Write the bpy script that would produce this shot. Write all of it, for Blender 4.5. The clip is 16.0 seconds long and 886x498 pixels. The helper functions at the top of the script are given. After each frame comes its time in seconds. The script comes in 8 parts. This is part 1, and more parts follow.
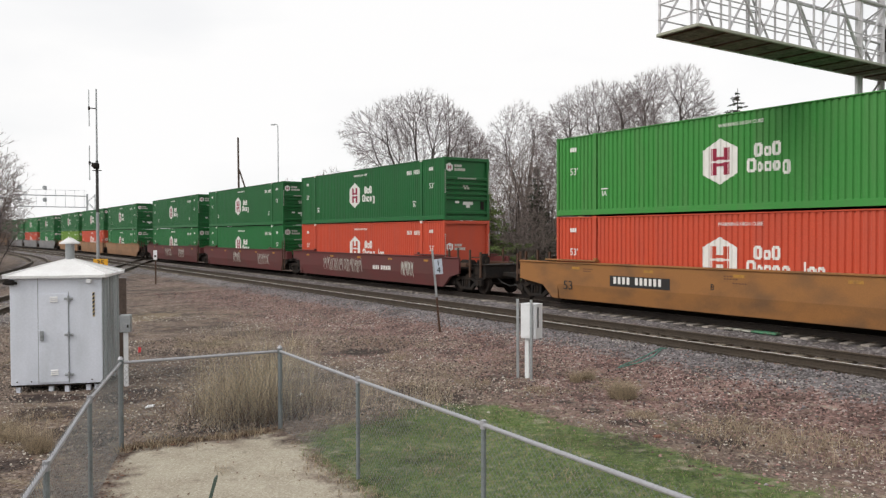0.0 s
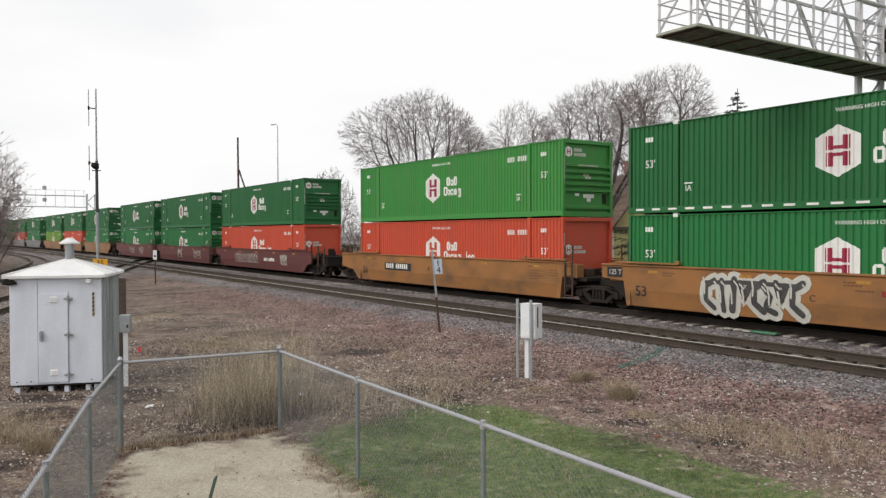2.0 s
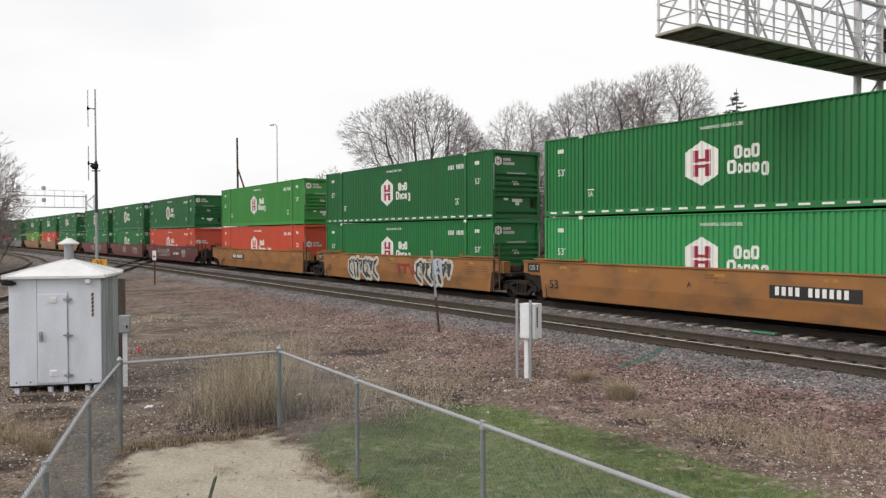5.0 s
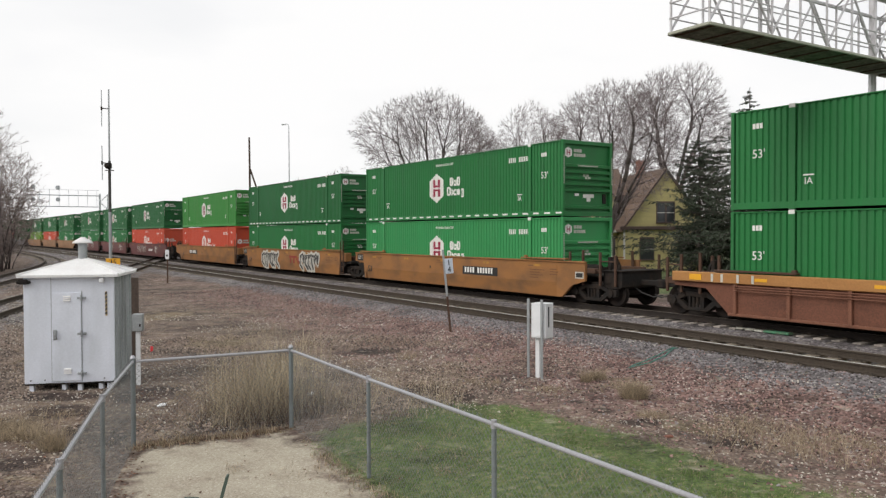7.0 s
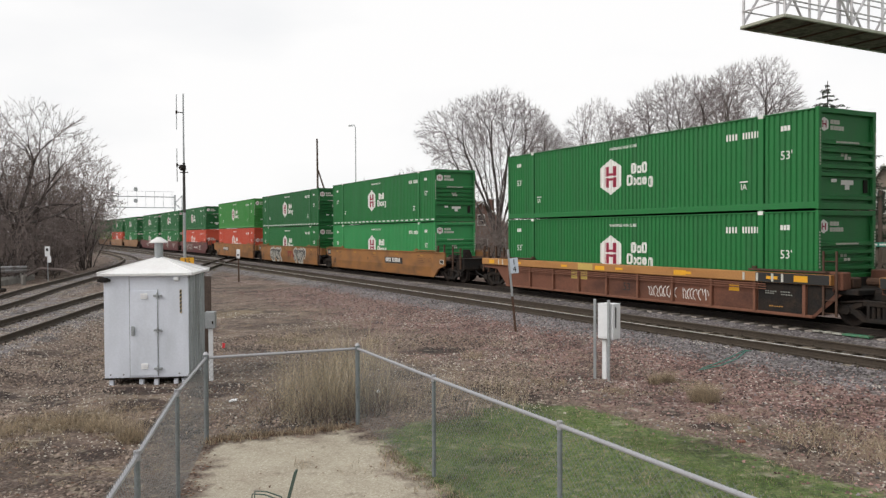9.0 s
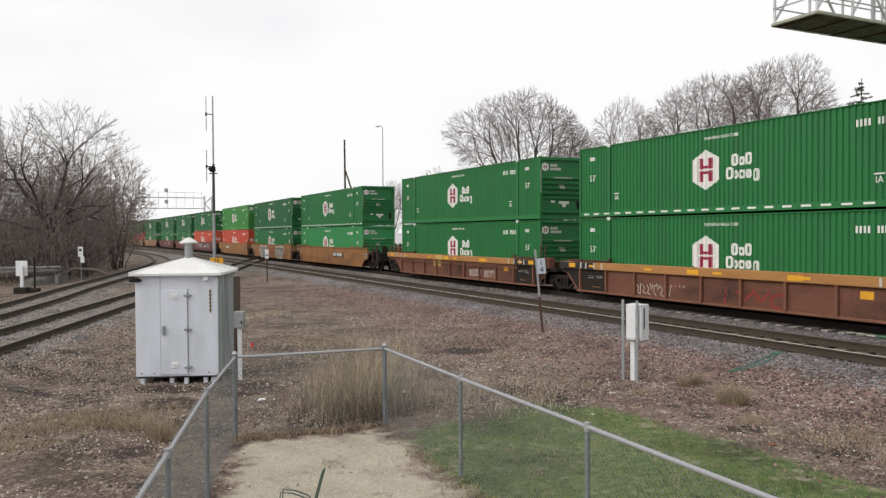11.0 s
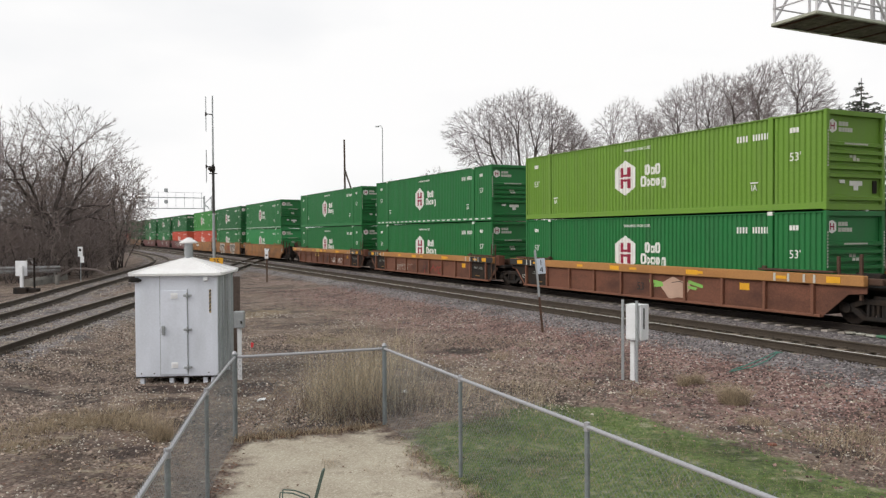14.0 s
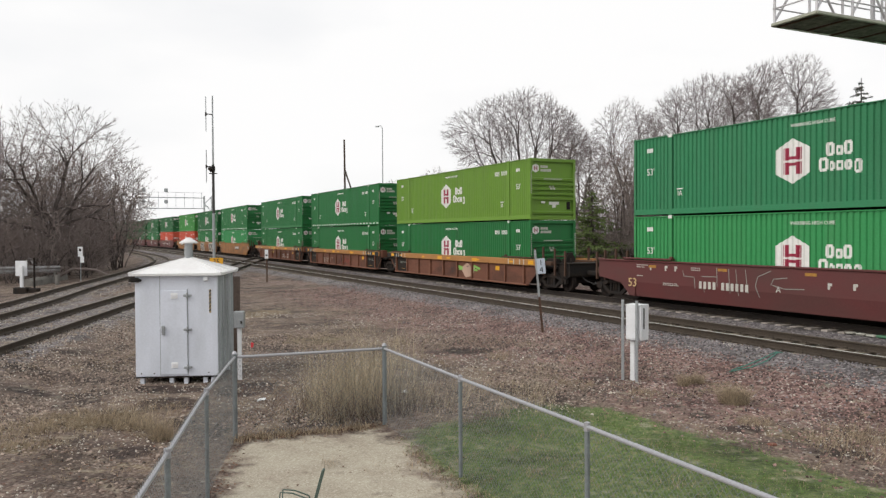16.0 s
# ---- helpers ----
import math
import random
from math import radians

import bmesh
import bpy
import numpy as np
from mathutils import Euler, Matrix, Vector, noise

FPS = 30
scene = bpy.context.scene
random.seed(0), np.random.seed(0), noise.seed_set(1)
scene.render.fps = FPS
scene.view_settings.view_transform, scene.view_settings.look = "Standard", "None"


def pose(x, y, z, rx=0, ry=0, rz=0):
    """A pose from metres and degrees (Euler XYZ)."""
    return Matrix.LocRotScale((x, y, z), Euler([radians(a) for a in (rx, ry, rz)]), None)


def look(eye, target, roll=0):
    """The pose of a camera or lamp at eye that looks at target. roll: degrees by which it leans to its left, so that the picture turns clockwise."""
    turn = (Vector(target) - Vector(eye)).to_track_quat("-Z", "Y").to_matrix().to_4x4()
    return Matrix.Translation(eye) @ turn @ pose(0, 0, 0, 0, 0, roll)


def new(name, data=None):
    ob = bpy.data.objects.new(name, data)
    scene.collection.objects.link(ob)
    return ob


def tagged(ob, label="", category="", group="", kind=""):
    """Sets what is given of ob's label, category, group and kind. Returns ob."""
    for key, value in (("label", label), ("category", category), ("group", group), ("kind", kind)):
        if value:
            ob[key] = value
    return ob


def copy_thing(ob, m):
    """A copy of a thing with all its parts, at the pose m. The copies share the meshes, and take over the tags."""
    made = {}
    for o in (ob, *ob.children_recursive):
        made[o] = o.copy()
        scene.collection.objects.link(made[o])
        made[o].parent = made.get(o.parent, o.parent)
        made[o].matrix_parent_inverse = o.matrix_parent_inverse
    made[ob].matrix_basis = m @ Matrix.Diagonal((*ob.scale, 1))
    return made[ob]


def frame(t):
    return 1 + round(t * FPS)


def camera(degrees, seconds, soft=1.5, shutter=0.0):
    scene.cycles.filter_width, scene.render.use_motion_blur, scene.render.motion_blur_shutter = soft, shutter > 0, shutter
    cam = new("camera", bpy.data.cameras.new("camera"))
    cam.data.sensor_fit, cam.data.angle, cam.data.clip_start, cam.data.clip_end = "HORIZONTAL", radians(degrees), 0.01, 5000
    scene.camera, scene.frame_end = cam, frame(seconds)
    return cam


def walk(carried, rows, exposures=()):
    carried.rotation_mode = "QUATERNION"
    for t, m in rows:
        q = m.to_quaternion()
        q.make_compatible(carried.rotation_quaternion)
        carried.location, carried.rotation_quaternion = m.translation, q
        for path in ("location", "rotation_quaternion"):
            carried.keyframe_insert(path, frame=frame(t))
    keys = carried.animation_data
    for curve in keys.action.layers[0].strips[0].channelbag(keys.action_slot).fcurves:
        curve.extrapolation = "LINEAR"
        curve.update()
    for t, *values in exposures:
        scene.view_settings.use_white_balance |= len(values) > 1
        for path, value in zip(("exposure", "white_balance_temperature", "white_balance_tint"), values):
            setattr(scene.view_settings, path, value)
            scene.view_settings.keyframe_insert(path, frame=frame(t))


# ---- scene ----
# ---------------------------------------------------------------- camera
EYE = Vector((0.0, 0.0, 2.646))
cam = camera(59.04, 16.0, soft=1.35)


def aim(yaw, pitch, roll):
    """The standing camera's pose from its heading, tilt and lean in degrees."""
    a, b = radians(yaw), radians(pitch)
    return look(EYE, EYE + Vector((-math.sin(a) * math.cos(b), math.cos(a) * math.cos(b), math.sin(b))), roll)


walk(cam, [(t, aim(*a)) for t, *a in (
    (0.0, 0.008, -1.112, -0.175), (1.5, -0.008, -1.112, -0.168), (3.0, -0.023, -1.11, -0.19), (4.2, -0.04, -1.104, -0.21),
    (6.3, -0.068, -1.097, -0.216), (6.7, -0.06, -1.1, -0.21), (7.0, 0.779, -1.149, -0.19), (7.5, 2.402, -1.147, -0.225),
    (8.0, 3.537, -1.138, -0.235), (8.5, 4.229, -1.144, -0.25), (9.0, 5.542, -1.16, -0.26), (9.2, 5.75, -1.155, -0.262),
    (10.2, 6.95, -1.135, -0.29), (11.3, 7.553, -1.125, -0.3), (12.0, 7.52, -1.125, -0.3), (13.0, 7.494, -1.125, -0.299),
    (16.0, 7.494, -1.125, -0.299))])

# ---------------------------------------------------------------- light
scene.view_settings.exposure = -0.11
SUN_TURN, SUN_RISE = 238.0, 36.0      # degrees: compass heading of the sun from +y clockwise, height
world = bpy.data.worlds.new("overcast_sky")
scene.world = world
world.use_nodes = True
wn, wl = world.node_tree.nodes, world.node_tree.links
wn.clear()
sky = wn.new("ShaderNodeTexSky")
sky.sky_type, sky.sun_disc = "NISHITA", False
sky.sun_elevation, sky.sun_rotation = radians(SUN_RISE), radians(SUN_TURN)
bright = wn.new("ShaderNodeVectorMath")
bright.operation = "SCALE"
bright.inputs["Scale"].default_value = 0.10
wl.new(sky.outputs[0], bright.inputs[0])
wcoord = wn.new("ShaderNodeTexCoord")
wmap = wn.new("ShaderNodeMapping")
wmap.inputs["Scale"].default_value = (1.0, 1.0, 3.0)
wl.new(wcoord.outputs["Generated"], wmap.inputs[0])
clouds = wn.new("ShaderNodeTexNoise")
clouds.inputs["Scale"].default_value, clouds.inputs["Detail"].default_value = 2.2, 6.0
wl.new(wmap.outputs[0], clouds.inputs["Vector"])
cover = wn.new("ShaderNodeMapRange")
cover.inputs["From Min"].default_value, cover.inputs["From Max"].default_value = 0.36, 0.53
cover.inputs["To Min"].default_value, cover.inputs["To Max"].default_value = 0.90, 1.0
wl.new(clouds.outputs[0], cover.inputs[0])
veil = wn.new("ShaderNodeMix")
veil.data_type = "RGBA"
veil.inputs["B"].default_value = (1.075, 1.07, 1.07, 1)
wl.new(cover.outputs[0], veil.inputs["Factor"])
wl.new(bright.outputs[0], veil.inputs["A"])
back = wn.new("ShaderNodeBackground")
wl.new(veil.outputs["Result"], back.inputs["Color"])
wout = wn.new("ShaderNodeOutputWorld")
wl.new(back.outputs[0], wout.inputs["Surface"])

sun = new("sun", bpy.data.lights.new("sun", "SUN"))
sun.data.energy, sun.data.angle, sun.data.color = 1.85, radians(30), (1.0, 0.96, 0.9)
sun_from = Vector((math.sin(radians(SUN_TURN)) * math.cos(radians(SUN_RISE)),
                   math.cos(radians(SUN_TURN)) * math.cos(radians(SUN_RISE)), math.sin(radians(SUN_RISE))))
sun.matrix_world = look(sun_from * 50, (0, 0, 0))


# ---------------------------------------------------------------- materials
def mat(name, col, rough=0.75, metal=0.0, var=0.18, vs=4.0, stain=None, ss=1.2, amt=0.35, stretch=(1, 1, 1), bump=0.15, bs=60.0, rnd=0.0,
        island=0.0, spec=0.4):
    """A surface with fine grain, larger stains of a second colour, relief, and a little change from piece to piece."""
    m = bpy.data.materials.new(name)
    m.use_nodes = True
    n, l = m.node_tree.nodes, m.node_tree.links
    p = n["Principled BSDF"]
    p.inputs["Roughness"].default_value, p.inputs["Metallic"].default_value = rough, metal
    p.inputs["Specular IOR Level"].default_value = spec
    co = n.new("ShaderNodeTexCoord")
    fine = n.new("ShaderNodeTexNoise")
    fine.inputs["Scale"].default_value, fine.inputs["Detail"].default_value = vs * 6, 4
    l.new(co.outputs["Object"], fine.inputs["Vector"])
    mp = n.new("ShaderNodeMapping")
    mp.inputs["Scale"].default_value = stretch
    l.new(co.outputs["Object"], mp.inputs[0])
    big = n.new("ShaderNodeTexNoise")
    big.inputs["Scale"].default_value, big.inputs["Detail"].default_value = ss, 5
    l.new(mp.outputs[0], big.inputs["Vector"])
    ramp = n.new("ShaderNodeMapRange")
    ramp.inputs["From Min"].default_value, ramp.inputs["From Max"].default_value = 0.42, 0.72
    ramp.inputs["To Max"].default_value = amt
    l.new(big.outputs[0], ramp.inputs[0])
    mix = n.new("ShaderNodeMix")
    mix.data_type = "RGBA"
    mix.inputs["A"].default_value = (*col, 1)
    mix.inputs["B"].default_value = (*(stain or [c * 0.55 for c in col]), 1)
    l.new(ramp.outputs[0], mix.inputs["Factor"])
    val = n.new("ShaderNodeMapRange")
    val.inputs["From Min"].default_value, val.inputs["From Max"].default_value = 0.25, 0.75
    val.inputs["To Min"].default_value, val.inputs["To Max"].default_value = 1 - var, 1 + var
    l.new(fine.outputs[0], val.inputs[0])
    hsv = n.new("ShaderNodeHueSaturation")
    l.new(mix.outputs["Result"], hsv.inputs["Color"])
    last = val.outputs[0]
    for amount, node, out in ((rnd, "ShaderNodeObjectInfo", "Random"), (island, "ShaderNodeNewGeometry", "Random Per Island")):
        if amount:
            info = n.new(node)
            r = n.new("ShaderNodeMapRange")
            r.inputs["To Min"].default_value, r.inputs["To Max"].default_value = 1 - amount, 1 + amount
            l.new(info.outputs[out], r.inputs[0])
            mu = n.new("ShaderNodeMath")
            mu.operation = "MULTIPLY"
            l.new(last, mu.inputs[0])
            l.new(r.outputs[0], mu.inputs[1])
            last = mu.outputs[0]
    l.new(last, hsv.inputs["Value"])
    l.new(hsv.outputs[0], p.inputs["Base Color"])
    if bump:
        bn = n.new("ShaderNodeTexNoise")
        bn.inputs["Scale"].default_value, bn.inputs["Detail"].default_value = bs, 3
        l.new(co.outputs["Object"], bn.inputs["Vector"])
        bu = n.new("ShaderNodeBump")
        bu.inputs["Strength"].default_value, bu.inputs["Distance"].default_value = bump, 0.02
        l.new(bn.outputs[0], bu.inputs["Height"])
        l.new(bu.outputs[0], p.inputs["Normal"])
    return m


STREAK = (2.2, 2.2, 0.25)
GREENS = {
    "green": mat("green_paint", (0.013, 0.156, 0.038), 0.55, var=0.1, stain=(0.024, 0.118, 0.040), ss=1.0, amt=0.6, stretch=STREAK, bump=0.03, bs=8),
    "darkgreen": mat("dark_green_paint", (0.010, 0.118, 0.030), 0.55, var=0.1, stain=(0.020, 0.090, 0.030), ss=1.0, amt=0.6, stretch=STREAK, bump=0.03, bs=8),
    "leafgreen": mat("faded_green_paint", (0.040, 0.235, 0.042), 0.62, var=0.1, stain=(0.075, 0.195, 0.060), ss=1.0, amt=0.6, stretch=STREAK, bump=0.03, bs=8),
    "mintgreen": mat("light_green_paint", (0.032, 0.255, 0.078), 0.6, var=0.1, stain=(0.050, 0.230, 0.080), ss=1.0, amt=0.5, stretch=STREAK, bump=0.03, bs=8),
    "teal": mat("blue_green_paint", (0.026, 0.195, 0.082), 0.6, var=0.1, stain=(0.045, 0.165, 0.080), ss=1.0, amt=0.5, stretch=STREAK, bump=0.03, bs=8),
    "lime": mat("lime_green_paint", (0.138, 0.268, 0.030), 0.6, var=0.1, stain=(0.140, 0.240, 0.045), ss=1.0, amt=0.6, stretch=STREAK, bump=0.03, bs=8),
    "red": mat("orange_red_paint", (0.520, 0.070, 0.030), 0.55, var=0.1, stain=(0.430, 0.075, 0.045), ss=1.0, amt=0.6, stretch=STREAK, bump=0.03, bs=8),
    "tan": mat("tan_paint", (0.330, 0.180, 0.080), 0.6, var=0.1, ss=1.0, amt=0.4, stretch=STREAK, bump=0.03, bs=8),
}
CAR_PAINT = {
    "orange": mat("weathered_orange_brown_paint", (0.280, 0.124, 0.038), 0.7, var=0.09, stain=(0.150, 0.078, 0.036), ss=1.3, amt=1.0, stretch=(0.6, 1, 1.0), bump=0.05, bs=14),
    "maroon": mat("weathered_maroon_paint", (0.112, 0.029, 0.028), 0.65, var=0.10, stain=(0.078, 0.038, 0.033), ss=0.8, amt=0.7, stretch=(0.5, 1, 1.4), bump=0.05, bs=14),
    "brown": mat("rusty_red_brown_paint", (0.150, 0.060, 0.036), 0.8, var=0.25, stain=(0.068, 0.029, 0.019), ss=1.1, amt=0.95, stretch=(0.5, 1, 1.4), bump=0.06, bs=14),
    "grey": mat("dusty_grey_paint", (0.200, 0.195, 0.200), 0.7, var=0.15, ss=0.8, amt=0.5, stretch=(0.5, 1, 1.4), bump=0.05, bs=14),
    "tan": mat("faded_tan_paint", (0.260, 0.140, 0.070), 0.7, var=0.16, ss=0.8, amt=0.6, stretch=(0.5, 1, 1.4), bump=0.05, bs=14),
}
RIB_PAINT = mat("rubbed_orange_brown_paint", (0.185, 0.078, 0.046), 0.75, var=0.2, stain=(0.12, 0.05, 0.03), ss=2, amt=0.7, bump=0.05, bs=14)
ORANGE_SILL = mat("orange_sill_paint", (0.375, 0.180, 0.058), 0.6, var=0.15, stain=(0.260, 0.110, 0.030), ss=1.2, amt=0.7, stretch=(0.4, 1, 1), bump=0.04, bs=14)
WHITE = mat("white_decal_film", (0.74, 0.73, 0.70), 0.5, var=0.05, ss=2.0, amt=0.15, bump=0)
LOGO_RED = mat("crimson_decal_film", (0.30, 0.022, 0.055), 0.5, var=0.05, bump=0)
YELLOW = mat("yellow_decal_film", (0.72, 0.36, 0.02), 0.5, var=0.1, bump=0)
CREAM_FILM = mat("faded_cream_film", (0.58, 0.42, 0.20), 0.6, var=0.12, bump=0)
DULL_YELLOW = mat("dirty_yellow_film", (0.40, 0.20, 0.035), 0.7, var=0.2, stain=(0.22, 0.11, 0.04), ss=6, amt=0.8, bump=0)
BLACK = mat("black_decal_film", (0.022, 0.021, 0.02), 0.6, var=0.15, bump=0)
DIM = mat("dim_lettering_film", (0.27, 0.28, 0.25), 0.6, var=0.12, bump=0)
PALE = mat("pale_lettering_film", (0.50, 0.49, 0.44), 0.6, var=0.12, bump=0)
PINK = mat("pink_spray_paint", (0.46, 0.31, 0.235), 0.7, var=0.08, bump=0)
SPRAY_GREEN = mat("green_spray_paint", (0.22, 0.46, 0.10), 0.7, var=0.1, bump=0)
SPRAY_DARK = mat("dark_grey_spray_paint", (0.048, 0.047, 0.046), 0.65, var=0.25, stain=(0.10, 0.095, 0.09), ss=3, amt=0.5, bump=0)
STENCIL = mat("faded_stencil_paint", (0.13, 0.062, 0.030), 0.7, var=0.2, bump=0)
SPRAY_RED = mat("dark_red_spray_paint", (0.235, 0.030, 0.022), 0.7, var=0.1, bump=0)
DARK_STEEL = mat("grimy_dark_steel", (0.021, 0.019, 0.018), 0.8, metal=0.0, var=0.3, stain=(0.045, 0.030, 0.021), ss=3, amt=0.6, bump=0.2, bs=30, spec=0.12)
RUSTY = mat("rusty_steel", (0.085, 0.046, 0.030), 0.8, metal=0.2, var=0.3, stain=(0.060, 0.035, 0.025), ss=4, amt=0.7, bump=0.2, bs=30)
# Pale head of track_2's far rail: worn steel with sky shine painted in.
RAIL_STEEL = mat("worn_rail_steel_shine", (0.68, 0.66, 0.64), 0.5, metal=0.25, var=0.1, ss=2, amt=0.2, bump=0.02)
# Rails of the track below the train, their shade put into the colour.
RAIL_SHADED = mat("shaded_rail_steel", (0.026, 0.020, 0.017), 0.85, metal=0.1, var=0.25, stain=(0.04, 0.028, 0.022), ss=2, amt=0.6, bump=0.2, bs=30)
RAIL_DULL = mat("dull_rail_head", (0.15, 0.125, 0.10), 0.6, metal=0.3, var=0.15, ss=2, amt=0.3, bump=0.02)
RAIL_RUST = mat("rail_rust", (0.060, 0.046, 0.034), 0.85, metal=0.1, var=0.25, stain=(0.038, 0.030, 0.023), ss=2, amt=0.6, bump=0.2, bs=30)
TIE = mat("weathered_sleeper_timber", (0.175, 0.145, 0.112), 0.9, var=0.3, stain=(0.070, 0.052, 0.040), ss=2.5, amt=0.7, stretch=(1, 5, 5), bump=0.4, bs=25, rnd=0.35)
# Steel and signal heads of the far gantry, with distance haze in the colour.
GALV_FAR = mat("hazed_galvanised_steel", (0.40, 0.42, 0.44), 0.6, metal=0.1, var=0.08, bump=0.02)
GALV = mat("galvanised_steel", (0.36, 0.38, 0.39), 0.5, metal=0.55, var=0.12, vs=6, stain=(0.25, 0.26, 0.27), ss=5, amt=0.5, bump=0.05)
POST_STEEL = mat("dull_zinc_post", (0.20, 0.225, 0.235), 0.55, metal=0.4, var=0.15, vs=6, stain=(0.12, 0.125, 0.125), ss=4, amt=0.6, bump=0.05)
# Paler zinc than the posts: the top rail's highlight is put into its colour.
RAIL_ZINC = mat("zinc_rail_highlight", (0.37, 0.37, 0.395), 0.45, metal=0.5, var=0.12, vs=6, stain=(0.36, 0.36, 0.37), ss=5, amt=0.5, bump=0.05)
WIRE = mat("weathered_fence_wire", (0.185, 0.20, 0.205), 0.6, metal=0.3, var=0.1, bump=0)
GANTRY_STEEL = mat("aluminium_grey_steel", (0.56, 0.55, 0.57), 0.55, metal=0.35, var=0.1, stain=(0.30, 0.27, 0.26), ss=3, amt=0.5, bump=0.05)
EDGE_STEEL = mat("olive_grey_steel", (0.36, 0.37, 0.30), 0.6, metal=0.2, var=0.12, stain=(0.22, 0.21, 0.17), ss=3, amt=0.5, bump=0.05)
# Hut's side away from the sun: shade mixed into this colour, with weather streaks.
HUT_SIDE = mat("shaded_weathered_ribbed_sheet", (0.36, 0.39, 0.40), 0.65, metal=0.1, var=0.12, stain=(0.15, 0.15, 0.14), ss=1.8, amt=0.8, stretch=(2.5, 2.5, 0.25), bump=0.05, bs=12)
HUT_PAINT = mat("pale_grey_hut_paint", (0.675, 0.705, 0.780), 0.5, metal=0.0, var=0.05, stain=(0.47, 0.50, 0.54), ss=1.4, amt=0.5, stretch=(1.8, 1.8, 0.5), bump=0.03, bs=10)
HUT_ROOF = mat("white_roof_sheet", (0.72, 0.72, 0.72), 0.55, var=0.06, stain=(0.50, 0.46, 0.45), ss=2, amt=0.4, bump=0.04, bs=10)
BOX_WHITE = mat("white_box_paint", (0.70, 0.71, 0.73), 0.5, var=0.05, stain=(0.5, 0.5, 0.5), ss=3, amt=0.3, bump=0.02)
BARK = mat("grey_brown_bark", (0.072, 0.059, 0.054), 0.95, var=0.3, stain=(0.065, 0.054, 0.048), ss=3, amt=0.6, stretch=(2, 2, 0.5), bump=0.5, bs=14)
WEED = mat("dry_weed_stalks", (0.39, 0.325, 0.230), 0.95, var=0.2, bump=0, island=0.4)
DEAD_STEM = mat("dead_stem_bark", (0.125, 0.085, 0.068), 0.95, var=0.2, bump=0, island=0.35)
TIE_PALE = mat("dusty_sleeper_timber", (0.30, 0.265, 0.235), 0.9, var=0.25, stain=(0.20, 0.17, 0.15), ss=2.5, amt=0.5, stretch=(1, 5, 5), bump=0.3, bs=25, rnd=0.35)
BRUSH = mat("dark_brush_twigs", (0.208, 0.169, 0.156), 0.95, var=0.2, bump=0, island=0.3)
TWIG = mat("twig_bark", (0.215, 0.178, 0.178), 0.95, var=0.2, bump=0, island=0.25)
NEEDLE = mat("spruce_needles", (0.050, 0.064, 0.042), 0.9, var=0.3, stain=(0.026, 0.033, 0.022), ss=1.5, amt=0.6, bump=0, island=0.4)
CEDAR = mat("cedar_foliage", (0.12, 0.165, 0.05), 0.9, var=0.3, bump=0, island=0.4)
DRY_GRASS = mat("dry_tan_grass", (0.33, 0.262, 0.180), 0.95, var=0.2, bump=0, island=0.45)
GREEN_GRASS = mat("lawn_blades", (0.122, 0.198, 0.050), 0.9, var=0.2, bump=0, island=0.45)
GLASS_DARK = mat("dark_window_glass", (0.03, 0.033, 0.036), 0.08, var=0.05, bump=0)
POLE_WOOD = mat("creosoted_pole_timber", (0.085, 0.062, 0.050), 0.9, var=0.25, stain=(0.05, 0.038, 0.03), ss=3, amt=0.6, stretch=(4, 4, 0.4), bump=0.3, bs=20)


